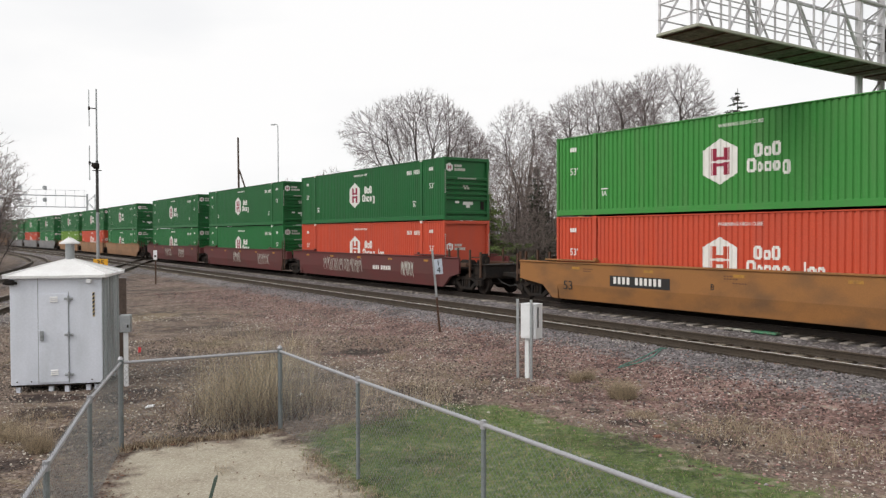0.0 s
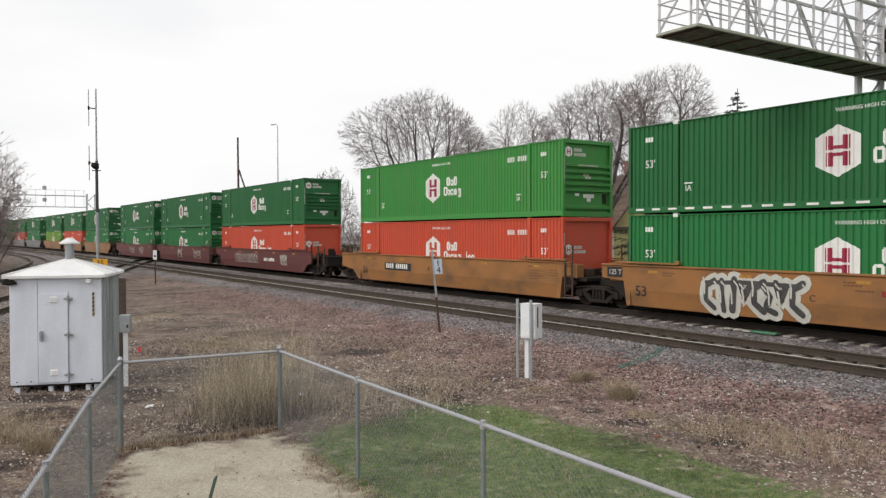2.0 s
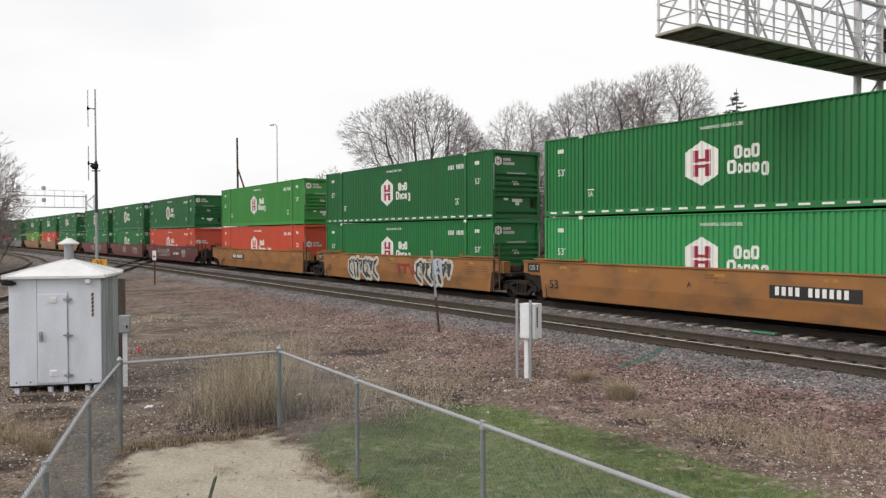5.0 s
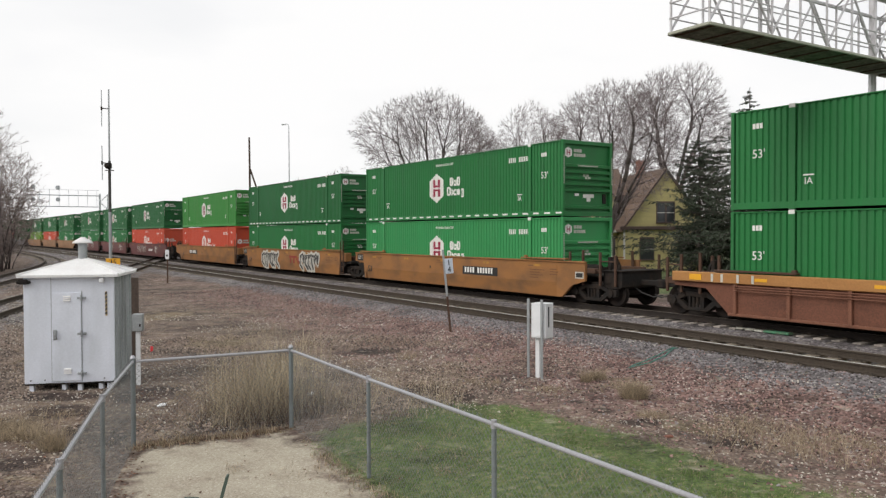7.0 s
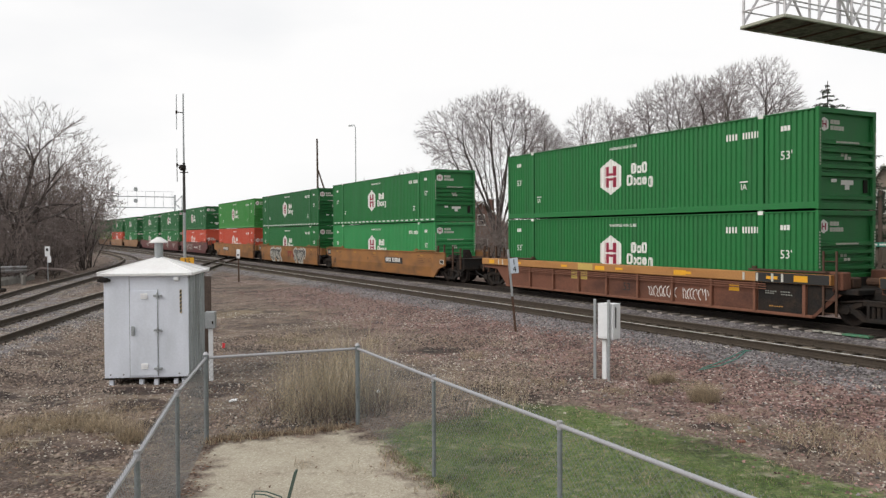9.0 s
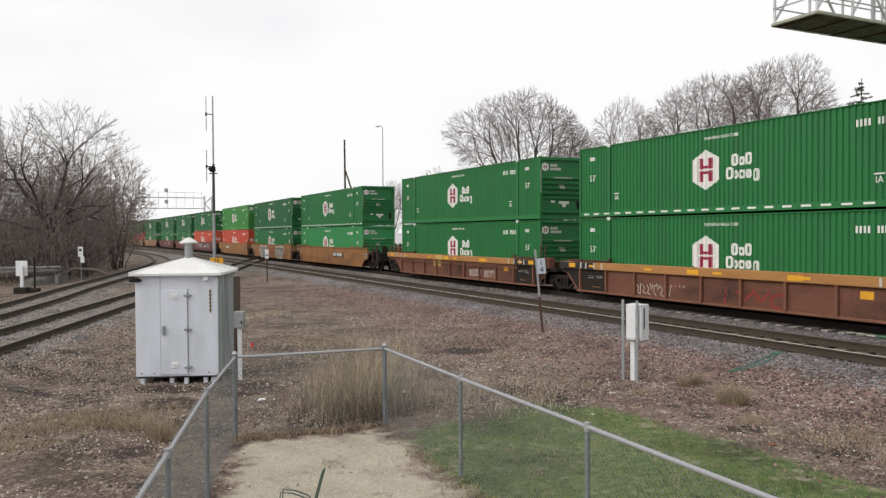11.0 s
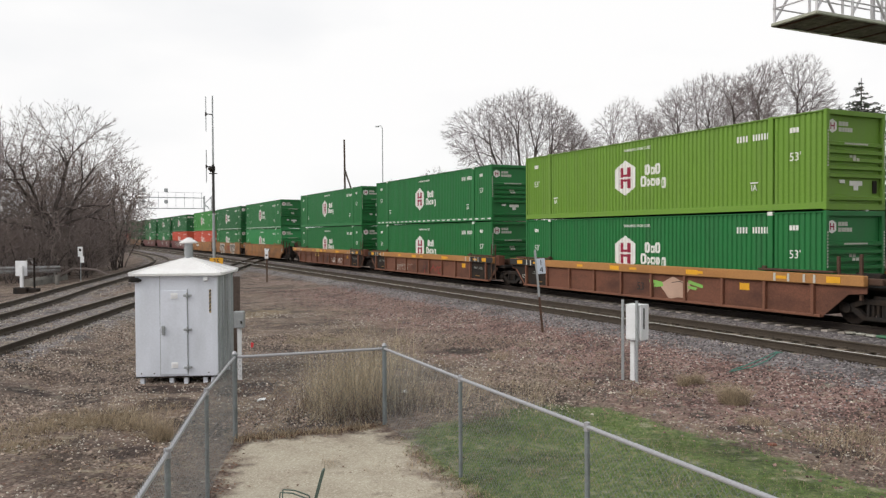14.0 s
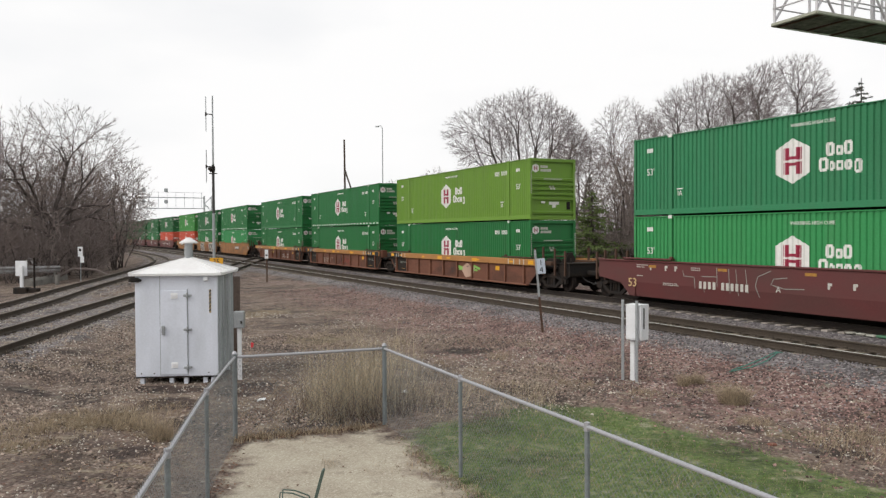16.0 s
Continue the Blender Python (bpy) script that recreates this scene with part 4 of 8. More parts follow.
def end_gear(u, x, d, paint, material):
    """The platform, posts, brake stand and coupler at a car's own end; d points outwards."""
    part("end_platform", Build().box(x, x + d * 1.5, -0.95, 0.95, 1.02, 1.10, 0.01).box(x, x + d * 2.6, -0.32, 0.32, 0.72, 1.0, 0.03), DARK_STEEL, u)
    for y in (0.95, 0.5):
        part("crossover_step", Build().box(x + d * 1.1, x + d * 2.1, y - 0.05, y + 0.05, 0.78, 0.86, 0.01).box(x + d * 1.95, x + d * 2.05, y - 0.04, y + 0.04, 0.5, 1.5, 0.01), DARK_STEEL, u)
    for xx, y, h in ((0.25, 1.28, 1.95), (0.95, 1.28, 2.02), (1.75, 1.2, 1.95), (2.4, 1.1, 1.85), (2.4, -1.1, 1.85), (1.0, -1.2, 1.95)):
        part("grab_post", Build().box(x + d * xx - 0.045, x + d * xx + 0.045, y - 0.04, y + 0.04, 0.75, h, 0.01), RUSTY, u, "rusty upright post")
    part("handrail", Build().cyl((x + d * 0.25, 1.28, 1.45), (x + d * 0.95, 1.28, 1.45), 0.018, n=6).cyl((x + d * 0.95, 1.28, 1.3), (x + d * 1.75, 1.2, 1.3), 0.022, n=6).cyl((x + d * 1.75, 1.2, 1.62), (x + d * 2.4, 1.1, 1.62), 0.022, n=6), RUSTY, u)
    part("side_beam", Build().box(x - d * 0.2, x + d * 1.6, 1.05, 1.32, 1.18, 1.36, 0.02).box(x - d * 0.2, x + d * 1.6, -1.05, -1.32, 1.18, 1.36, 0.02), RUSTY, u)
    if d < 0:
        part("end_sill", Build().prism([(x + d * 1.72, 1.27), (x + d * 2.62, 1.27), (x + d * 2.62, 0.74), (x + d * 2.45, 0.66), (x + d * 1.9, 0.66), (x + d * 1.72, 0.8)], "y", -1.0, 1.0)
             .box(x + d * 1.66, x + d * 2.68, -1.08, 1.08, 1.272, 1.31, 0.01), DARK_STEEL, u, "black box-shaped end sill with a flat deck")
    else:
        part("end_beam", Build().box(x + d * 1.7, x + d * 2.5, -1.12, 1.12, 1.0, 1.22, 0.02), RUSTY, u, "rusty end beam")
    part("brake_cylinder", Build().cyl((x + d * 0.3, 0.55, 1.32), (x + d * 1.1, 0.55, 1.32), 0.16, n=12).cyl((x + d * 1.35, 0.1, 1.45), (x + d * 1.42, 0.1, 1.45), 0.24, n=14).box(x + d * 1.2, x + d * 1.35, -0.1, 0.3, 1.1, 1.75, 0.02), DARK_STEEL, u)
    part("coupler", Build().box(x + d * 2.4, x + d * 3.65, -0.09, 0.09, 0.78, 0.98, 0.03).box(x + d * 3.45, x + d * 3.76, -0.2, 0.17, 0.72, 1.03, 0.05), DARK_STEEL, u)
    part("air_hose", Build().tube([(x + d * 2.5, 0.3, 0.75), (x + d * 2.9, 0.33, 0.55), (x + d * 3.4, 0.28, 0.42), (x + d * 3.75, 0.2, 0.5)], [0.025] * 4, 6), BLACK, u)


def joint_gear(u, x, d, paint):
    """What stands over a shared bogie at an inner end."""
    part("joint_casting", Build().box(x, x + d * 1.7, -0.5, 0.5, 0.70, 1.02, 0.05).box(x - d * 0.1, x + d * 1.1, -1.2, 1.2, 0.9, 1.05, 0.02), DARK_STEEL, u)
    part("end_bracket", Build().box(x, x + d * 0.75, 0.98, 1.36, 1.02, 1.52, 0.03), paint, u)
    part("end_bracket", Build().box(x, x + d * 0.75, -0.98, -1.36, 1.02, 1.52, 0.03), paint, u)
    part("valve_box", Build().box(x + d * 0.2, x + d * 0.6, 0.3, 0.7, 1.05, 1.35, 0.03).cyl((x + d * 0.4, -0.3, 1.2), (x + d * 1.1, -0.3, 1.2), 0.12, n=10), RUSTY, u)
    part("brake_pipe", Build().tube([(x, 1.1, 0.8), (x + d * 0.5, 1.15, 0.68), (x + d * 1.1, 1.1, 0.75), (x + d * 1.6, 1.0, 0.7)], [0.03] * 4, 6), DARK_STEEL, u)


def well_unit(color, ribbed, front_end, rear_end, spin, group):
    """One well of an articulated container car, its middle under the containers; +x is the way it goes. *_end: a car's own end, else a shared bogie."""
    paint = CAR_PAINT[color]
    words = {"orange": "weathered orange-brown", "maroon": "weathered maroon", "brown": "rusty red-brown", "grey": "dusty grey", "tan": "faded tan"}[color]
    u = thing("well_car", f"{words} steel well car unit of the freight train", "well car", group)
    x0, x1 = -HX - 0.05, HX + 0.05
    fe, re = (HX + (2.0 if front_end else 1.1)), -(HX + (1.35 if rear_end else 0.55))
    for s in (1, -1):
        if ribbed:
            part("top_sill", Build().box(re, fe, s * 1.34, s * 1.53, 1.14, 1.44, 0.02), ORANGE_SILL, u, "orange box-section top sill")
            out = [(x0 + 0.1, 0.2), (x1 - 0.1, 0.2), (x1 + 0.75, 0.95), (fe, 1.0), (fe, 1.15), (re, 1.15), (re, 0.95), (x0 - 0.75, 0.9)]
            part("side_sheet", Build().prism(out, "y", s * 1.36, s * 1.40), paint, u)
            part("bottom_sill", Build().box(x0 + 0.1, x1 - 0.1, s * 1.30, s * 1.49, 0.19, 0.27, 0.015), RIB_PAINT, u)
            n = 9
            for i in range(n + 1):
                x = x0 + 0.35 + i * (x1 - x0 - 0.7) / n
                part("rib", Build().box(x - 0.05, x + 0.05, s * 1.39, s * 1.51, 0.24, 1.15, 0.012), RIB_PAINT, u)
        else:
            sec = [(s * 1.36, 1.56), (s * 1.42, 1.56), (s * 1.42, 0.78), (s * 1.33, 0.24), (s * 1.24, 0.22), (s * 1.24, 0.26), (s * 1.30, 0.30), (s * 1.36, 0.80)]
            part("side_sheet", Build().prism(sec, "x", x0 + 0.25, x1 - 0.25), paint, u)
            for e, d, lim in ((x1 - 0.25, 1, fe), (x0 + 0.25, -1, re)):
                own = front_end if d > 0 else rear_end
                out = [(e, 1.56), (e, 0.24), (e + d * 0.30, 0.26), (e + d * 0.85, 0.72), (lim, 0.9), (lim, 1.56)] if own else [(e, 1.56), (e, 0.24), (e + d * 0.16, 0.24), (e + d * 0.30, 1.05), (lim, 1.13), (lim, 1.56)]
                part("end_sheet", Build().prism(out, "y", s * 1.32, s * 1.415), paint, u)
                if not own:
                    part("gusset", Build().prism([(e + d * 0.1, 0.32), (e + d * 0.95, 0.85), (lim, 1.0), (lim, 1.14), (e + d * 0.1, 1.14)], "y", s * 1.24, s * 1.31), DARK_STEEL, u)
            part("top_flange", Build().box(re, fe, s * 1.33, s * 1.47, 1.55, 1.61, 0.012), paint, u)
    part("well_floor", Build().box(x0, x1, -1.3, 1.3, 0.28, 0.34).box(x0, x0 + 0.15, -1.32, 1.32, 0.3, 1.3).box(x1 - 0.15, x1, -1.32, 1.32, 0.3, 1.3), DARK_STEEL, u)
    for x, d in ((x1, 1), (x0, -1)):
        for s in (1, -1):
            top = 1.475 if ribbed else 1.645
            part("end_ledge", Build().box(x - d * 2.3, x + d * 0.35, s * 1.30, s * 1.52, top, top + 0.055, 0.01).box(x - d * 2.25, x - d * 2.1, s * 1.31, s * 1.42, top, top + 0.13, 0.02), RUSTY if ribbed else paint, u)
    # end gear
    if front_end:
        end_gear(u, x1 + 0.1, 1, paint, RUSTY)
        truck(u, HX + 1.42, spin)
    else:
        joint_gear(u, x1, 1, paint)
    if rear_end:
        end_gear(u, x0 - 0.1, -1, paint, RUSTY)
        truck(u, -HX - 1.42, spin)
    else:
        joint_gear(u, x0, -1, paint)
        truck(u, -HX - 1.62, spin)
    for s in (1, -1) if not rear_end else ():
        ladder(u, x0 - 0.45, s * 1.47, 0.30, 2.1 if ribbed else 2.2, RUSTY)
    # reflectors and plates
    y = 1.535 if ribbed else 1.425
    zc = 1.29 if ribbed else 1.40
    for i in range(5):
        x = HX - 1.2 - i * 3.4
        part("reflector", Build().box(x - 0.2, x + 0.2, y, y + 0.006, zc - 0.05, zc + 0.04), YELLOW if color == "brown" else DULL_YELLOW, u, "yellow reflector strip")
    if ribbed:
        for x, d in ((fe, -1), (re, 1)):
            own = front_end if d < 0 else rear_end
            if not own:
                part("end_patch", Build().box(x + d * 0.03, x + d * 2.5, 1.532, 1.538, 1.15, 1.43), BLACK, u, "black end patch")
                e = x1 if d < 0 else x0
                part("end_panel", Build().prism([(e + d * 2.0, 0.28), (e + d * 0.12, 0.28), (e - d * 0.55, 0.92), (x + d * 0.02, 1.02), (x + d * 0.02, 1.135), (e + d * 2.0, 1.135)], "y", 1.4015, 1.405), DARK_STEEL, u, "dark grimy end panel")
                for k, (px, pz, n_) in enumerate(((1.75, 0.86, 5), (1.75, 0.80, 4), (1.2, 0.86, 4), (1.2, 0.78, 5), (1.6, 0.42, 6))):
                    row = Build()
                    for i in range(n_):
                        row.box(e + d * (px - i * 0.085), e + d * (px - i * 0.085 - 0.06), 1.4052, 1.4075, pz, pz + 0.03)
                    tagged(part("stencil_marking", row, DIM if pz > 0.5 else DULL_YELLOW, u, "small stencilled lines"), kind="stuff")
            part("reflector", Build().box(x + d * 0.70, x + d * 1.15, 1.54, 1.546, 1.2, 1.38), YELLOW, u)
            for k in (1.5, 1.85, 2.4, 2.9):
                part("white_plate", Build().box(x + d * k, x + d * (k + 0.08), 1.54, 1.546, 1.17, 1.41), PALE, u)
    return u


def serial_bars(u, x, z, size, y, count, material, label="serial number bars"):
    b = Build()
    stroke_bars(b, x, z, size, y, 0.006, [(0.38, 0.82, 0.06)] * 4, 0.27)
    stroke_bars(b, x - size * 3.15, z, size, y, 0.006, [(0.37, 0.82, 0.06)] * count, 0.26)
    return tagged(part("serial_number", b, material, u, label), kind="stuff")


def skin(z, y):
    """Depth of the side at a height: smooth sides fold inwards below the knee."""
    return y - max(0.0, 0.78 - z) * 0.09 / 0.54 if y > 1.41 else y


def ribbon(b, pts, width, y):
    """A band of paint with rounded ends along points (x, z) on a car's side."""
    fine = []
    for (xa, za), (xb, zb) in zip(pts, pts[1:]):
        n = max(1, int(math.hypot(xb - xa, zb - za) / 0.12))
        fine += [(xa + (xb - xa) * i / n, za + (zb - za) * i / n) for i in range(n)]
    fine.append(pts[-1])
    left, right = [], []
    for i, (x, z) in enumerate(fine):
        xa, za = fine[max(0, i - 1)]
        xb, zb = fine[min(len(fine) - 1, i + 1)]
        ln = math.hypot(xb - xa, zb - za) or 1
        nx, nz = -(zb - za) / ln * width / 2, (xb - xa) / ln * width / 2
        left.append((x + nx, skin(z + nz, y), z + nz))
        right.append((x - nx, skin(z - nz, y), z - nz))
    n = len(fine)
    b.add(left + right, [(i, i + 1, n + i + 1, n + i) for i in range(n - 1)])
    for x, z in (pts[0], pts[-1]):
        r = width / 2
        disc = [(x + r * math.cos(k * math.pi / 4), skin(z + r * math.sin(k * math.pi / 4), y + 0.0003), z + r * math.sin(k * math.pi / 4)) for k in range(8)]
        b.add(disc, [tuple(range(8))])
    return b


def scrawl(rng, x, z, w, h, strokes):
    """Upright, slanted and hooked strokes side by side, no letters."""
    out = []
    for k in range(strokes):
        cx = x - w * (k + 0.5) / strokes
        sw = w / strokes
        lean = rng.uniform(-0.25, 0.25) * sw
        top, low = z + h * rng.uniform(0.40, 0.5), z - h * rng.uniform(0.40, 0.5)
        kind = (k * 3 + rng.randrange(3)) % 4
        cx += rng.uniform(-0.2, 0.2) * sw
        if kind == 0:
            pts = [(cx + lean, top), (cx + lean * 0.3, z), (cx - lean, low)]
        elif kind == 1:
            pts = [(cx + sw * 0.45, top - h * 0.1), (cx - sw * 0.2, z + h * 0.05), (cx + sw * 0.3, low + h * 0.12), (cx - sw * 0.5, low)]
        elif kind == 2:
            pts = [(cx - sw * 0.4, top), (cx + sw * 0.35, top - h * 0.2), (cx + sw * 0.4, low + h * 0.25), (cx - sw * 0.3, low)]
        else:
            pts = [(cx + sw * 0.4, top), (cx, z - h * 0.05), (cx - sw * 0.4, top - h * 0.08)]
        out.append(pts)
    return out


def scribble(u, name, material, x, z, w, h, y, seed, strokes=9, width=0.09, label="spray-painted scrawl"):
    """Strokes of spray paint with no readable letters, as thin raised ribbons."""
    rng = random.Random(seed)
    b = Build()
    for k, pts in enumerate(scrawl(rng, x, z, w, h, strokes)):
        ribbon(b, pts, width, y + 0.0008 * k)
    return tagged(part(name, b, material, u, label), kind="stuff")


def block_graffiti(u, x, z, w, h, y, seed, strokes):
    """Fat dark strokes with a pale outline, closely set."""
    rng = random.Random(seed)
    lines = scrawl(rng, x - 0.12, z, w - 0.24, h - 0.30, strokes)
    bar = [(x - 0.15, z + h * 0.28), (x - w * 0.5, z + h * 0.33), (x - w + 0.2, z + h * 0.30)]
    pale, dark, light = Build(), Build(), Build()
    fat = w / strokes * 0.58
    for k, pts in enumerate(lines):
        wide = fat * rng.uniform(0.85, 1.2)
        ribbon(pale, pts, wide + 0.24, y + 0.0008 * k)
        ribbon(dark, pts, wide * 0.74, y + 0.014 + 0.0008 * k)
        px, pz = pts[1]
        ribbon(light, [(px + 0.09, pz + h * 0.20), (px + 0.04, pz + h * 0.02), (px + 0.05, pz - h * 0.18)], 0.055, y + 0.026 + 0.0006 * k)
        ribbon(light, [(pts[0][0], pts[0][1] - 0.04), (pts[0][0] - 0.12, pts[0][1] - 0.16)], 0.05, y + 0.026 + 0.0006 * k)
    ribbon(dark, bar, fat * 0.5, y + 0.013)
    tagged(part("graffiti_outline", pale, PALE, u, "pale spray-painted outline"), kind="stuff")
    tagged(part("graffiti", dark, SPRAY_DARK, u, "dark grey spray-painted block strokes"), kind="stuff")
    tagged(part("graffiti_highlight", light, PALE, u, "pale spray-painted highlights"), kind="stuff")


# ---------------------------------------------------------------- the train
S_START, SPEED = -25.82, 7.893


def run_rows(offset):
    """Where a unit stands from the clip's start to its end; offset: its rear end ahead of the lead mark."""
    rows = []
    for i in range(17):
        x, y, h = rail_line(S_START + SPEED * i + offset + HX)
        rows.append((float(i), (x, y, math.degrees(h) + 90)))
    return rows


RUNS = []
PROTO = {}


def load(style, z, offset, **opt):
    key = (style, *sorted(opt.items()))
    if key not in PROTO:
        PROTO[key] = ob = container(style, **opt)
    else:
        ob = copy_thing(PROTO[key], Matrix())
    RUNS.append((ob, offset, z))
    return ob


TRAIN = [  # offset, car paint, ribbed, front end, rear end, turning wheels, lower box, upper box, group
    (229.9, "tan", False, False, False, False, ("green", {}), ("green", {}), "leading car"),
    (210.6, "tan", False, False, True, False, ("tan", {"plain": True}), ("green", {}), "leading car"),
    (186.9, "grey", False, True, False, False, ("green", {}), ("green", {"dashes": True}), "grey car"),
    (167.6, "grey", False, False, False, False, ("red", {"incorporated": True}), ("green", {}), "grey car"),
    (148.3, "grey", False, False, True, False, ("green", {}), ("darkgreen", {}), "grey car"),
    (124.6, "tan", False, True, False, False, ("lime", {}), ("darkgreen", {}), "tan car"),
    (105.3, "tan", False, False, False, False, ("red", {"incorporated": True}), ("darkgreen", {}), "tan car"),
    (86.1, "tan", False, False, True, False, ("green", {}), ("darkgreen", {}), "tan car"),
    (62.45, "maroon", False, True, False, False, ("green", {}), ("darkgreen", {}), "maroon car"),
    (43.05, "maroon", False, False, False, False, ("green", {}), ("darkgreen", {}), "maroon car"),
    (23.78, "maroon", False, False, True, True, ("red", {"incorporated": True}), ("darkgreen", {}), "maroon car"),
    (0.0, "orange", False, True, False, True, ("red", {"incorporated": True, "castings": False}), ("leafgreen", {"castings": False}), "orange car"),
    (-19.4, "orange", False, False, False, True, ("green", {}), ("darkgreen", {"dashes": True}), "orange car"),
    (-38.84, "orange", False, False, True, True, ("mintgreen", {}), ("green", {"dashes": True}), "orange car"),
    (-62.44, "brown", True, True, False, True, ("green", {}), ("green", {}), "ribbed brown car"),
    (-81.65, "brown", True, False, False, True, ("green", {}), ("green", {"dashes": True}), "ribbed brown car"),
    (-101.1, "brown", True, False, True, True, ("green", {}), ("lime", {"castings": False}), "ribbed brown car"),
    (-124.65, "maroon", False, True, False, True, ("mintgreen", {}), ("teal", {}), "second maroon car"),
]
UNITS = {}
for off, color, ribbed, fe, re_, spin, low, high, grp in TRAIN:
    UNITS[off] = u = well_unit(color, ribbed, fe, re_, spin, grp)
    RUNS.append((u, off, 0.0))
    load(low[0], 0.36, off, **low[1])
    load(high[0], 3.277, off, **high[1])


SIDE = 1.4255            # outer face of a smooth side sheet


def mark_units():
    """Numbers, plates and spray paint on the near sides of the wells."""
    a, b1, c2 = UNITS[0.0], UNITS[-19.4], UNITS[-38.84]
    for u, x in ((a, 3.9), (c2, -2.85)):
        part("number_patch", Build().box(x - 1.3, x + 1.3, SIDE, SIDE + 0.004, 0.84, 1.20), BLACK, u, "black number patch")
        serial_bars(u, x + 1.12, 0.91, 0.31, SIDE + 0.005, 6, WHITE)
    for u, x, m in ((a, 7.3, BLACK), (b1, 7.4, BLACK), (c2, 7.4, BLACK), (UNITS[-124.65], 8.0, CREAM_FILM)):
        word("53", 0.46, m, u, x, SIDE + 0.003, 0.74, name="length_mark", wide=1.15)
    word("B", 0.26, BLACK, a, 1.0, SIDE + 0.003, 1.02, name="unit_letter")
    word("A", 0.24, BLACK, c2, 1.2, SIDE + 0.003, 1.05, name="unit_letter")
    for u in (b1, c2):
        part("load_panel", Build().box(HX + 0.15, HX + 0.85, 1.417, 1.421, 1.16, 1.50), BLACK, u, "dark load limit panel")
        word("125 T", 0.25, PALE, u, HX + 0.48, 1.424, 1.33, name="load_mark")
    word("125 T", 0.24, PALE, UNITS[-101.1], HX - 0.1, 1.402, 0.62, name="load_mark")
    # block graffiti on both sides of a faded red mark
    block_graffiti(b1, 5.0, 0.82, 3.4, 1.24, SIDE + 0.002, 3, 8)
    block_graffiti(b1, -2.1, 0.85, 3.15, 1.22, SIDE + 0.002, 5, 7)
    red = Build().box(-0.36, -1.62, SIDE, SIDE + 0.003, 1.06, 1.20).box(-0.48, -0.70, SIDE, SIDE + 0.003, 0.72, 1.06).box(-1.05, -1.27, SIDE, SIDE + 0.003, 0.70, 1.06)
    ribbon(ribbon(red, [(-1.60, 1.06), (-1.86, 0.72)], 0.12, SIDE + 0.002), [(-1.85, 1.08), (-2.08, 0.76)], 0.12, SIDE + 0.004)
    part("faded_mark", red, SPRAY_RED, b1, "faded dark red painted bars")
    word("C", 0.26, BLACK, b1, 1.44, SIDE + 0.003, 0.90, name="unit_letter")
    # stencilled data lines, too small to read
    for u in (a, b1, c2):
        lines = Build()
        for k, (x, z, w) in enumerate(((6.5, 1.36, 0.5), (6.5, 1.28, 0.4), (0.6, 1.36, 0.7), (0.6, 1.28, 0.5), (0.3, 1.16, 0.5), (-6.2, 1.36, 0.45), (-6.3, 1.20, 0.9), (-6.3, 1.10, 0.7), (-6.3, 1.00, 0.8), (-6.3, 0.90, 0.6), (-7.5, 1.25, 0.4), (-7.5, 1.15, 0.5), (-7.5, 1.05, 0.4))):
            for i in range(int(w / 0.1)):
                lines.box(x - i * 0.1, x - i * 0.1 - 0.075, SIDE, SIDE + 0.003, z, z + 0.035)
        tagged(part("stencil_marking", lines, STENCIL, u, "faded stencilled data lines"), kind="stuff")
    for u, x, w, seed in ((UNITS[23.78], 4.6, 2.6, 21), (UNITS[23.78], 1.9, 2.2, 26), (UNITS[23.78], -4.4, 1.2, 22), (UNITS[43.05], -3.6, 2.2, 23), (UNITS[43.05], 1.6, 1.6, 27), (UNITS[62.45], 2.6, 2.4, 24), (UNITS[62.45], -2.2, 2.0, 25)):
        scribble(u, "graffiti", PALE, x, 0.95, w, 0.75, SIDE + 0.004, seed, 15, 0.038, "pale spray-painted scrawl")
    serial_bars(UNITS[23.78], -1.5, 0.80, 0.28, SIDE + 0.006, 6, WHITE)
    m6 = UNITS[-124.65]
    serial_bars(m6, 4.52, 0.71, 0.32, SIDE + 0.004, 6, PALE)
    word("A", 0.28, PALE, m6, 1.23, SIDE + 0.003, 0.88, name="unit_letter")
    drips = Build()
    for k, pts in enumerate(([(5.3, 1.30), (5.25, 1.12), (4.75, 1.10), (4.72, 0.72)], [(4.4, 1.14), (3.7, 1.16)], [(4.3, 0.86), (4.3, 0.62)], [(3.72, 1.46), (3.7, 0.86)], [(3.2, 1.44), (3.15, 0.66)], [(2.9, 1.44), (2.8, 0.60)], [(2.5, 1.44), (2.4, 0.7)],
                              [(1.5, 1.44), (2.0, 1.25), (2.1, 0.95), (1.95, 0.6)], [(0.9, 1.26), (1.4, 1.2), (1.5, 1.02), (1.0, 0.92), (0.3, 0.95)])):
        ribbon(drips, pts, 0.024, SIDE + 0.003 + 0.0008 * k)
    tagged(part("graffiti", drips, DIM, m6, "thin pale spray-painted lines"), kind="stuff")
    for x, z in ((6.9, 1.36), (6.1, 1.36), (5.6, 1.36), (-0.6, 1.1), (-1.4, 1.12)):
        part("data_plate", Build().box(x - 0.02, x + 0.12, SIDE, SIDE + 0.004, z, z + 0.08).box(x + 0.04, x + 0.12, SIDE, SIDE + 0.004, z - 0.10, z), PALE, m6, "small pale data plate")
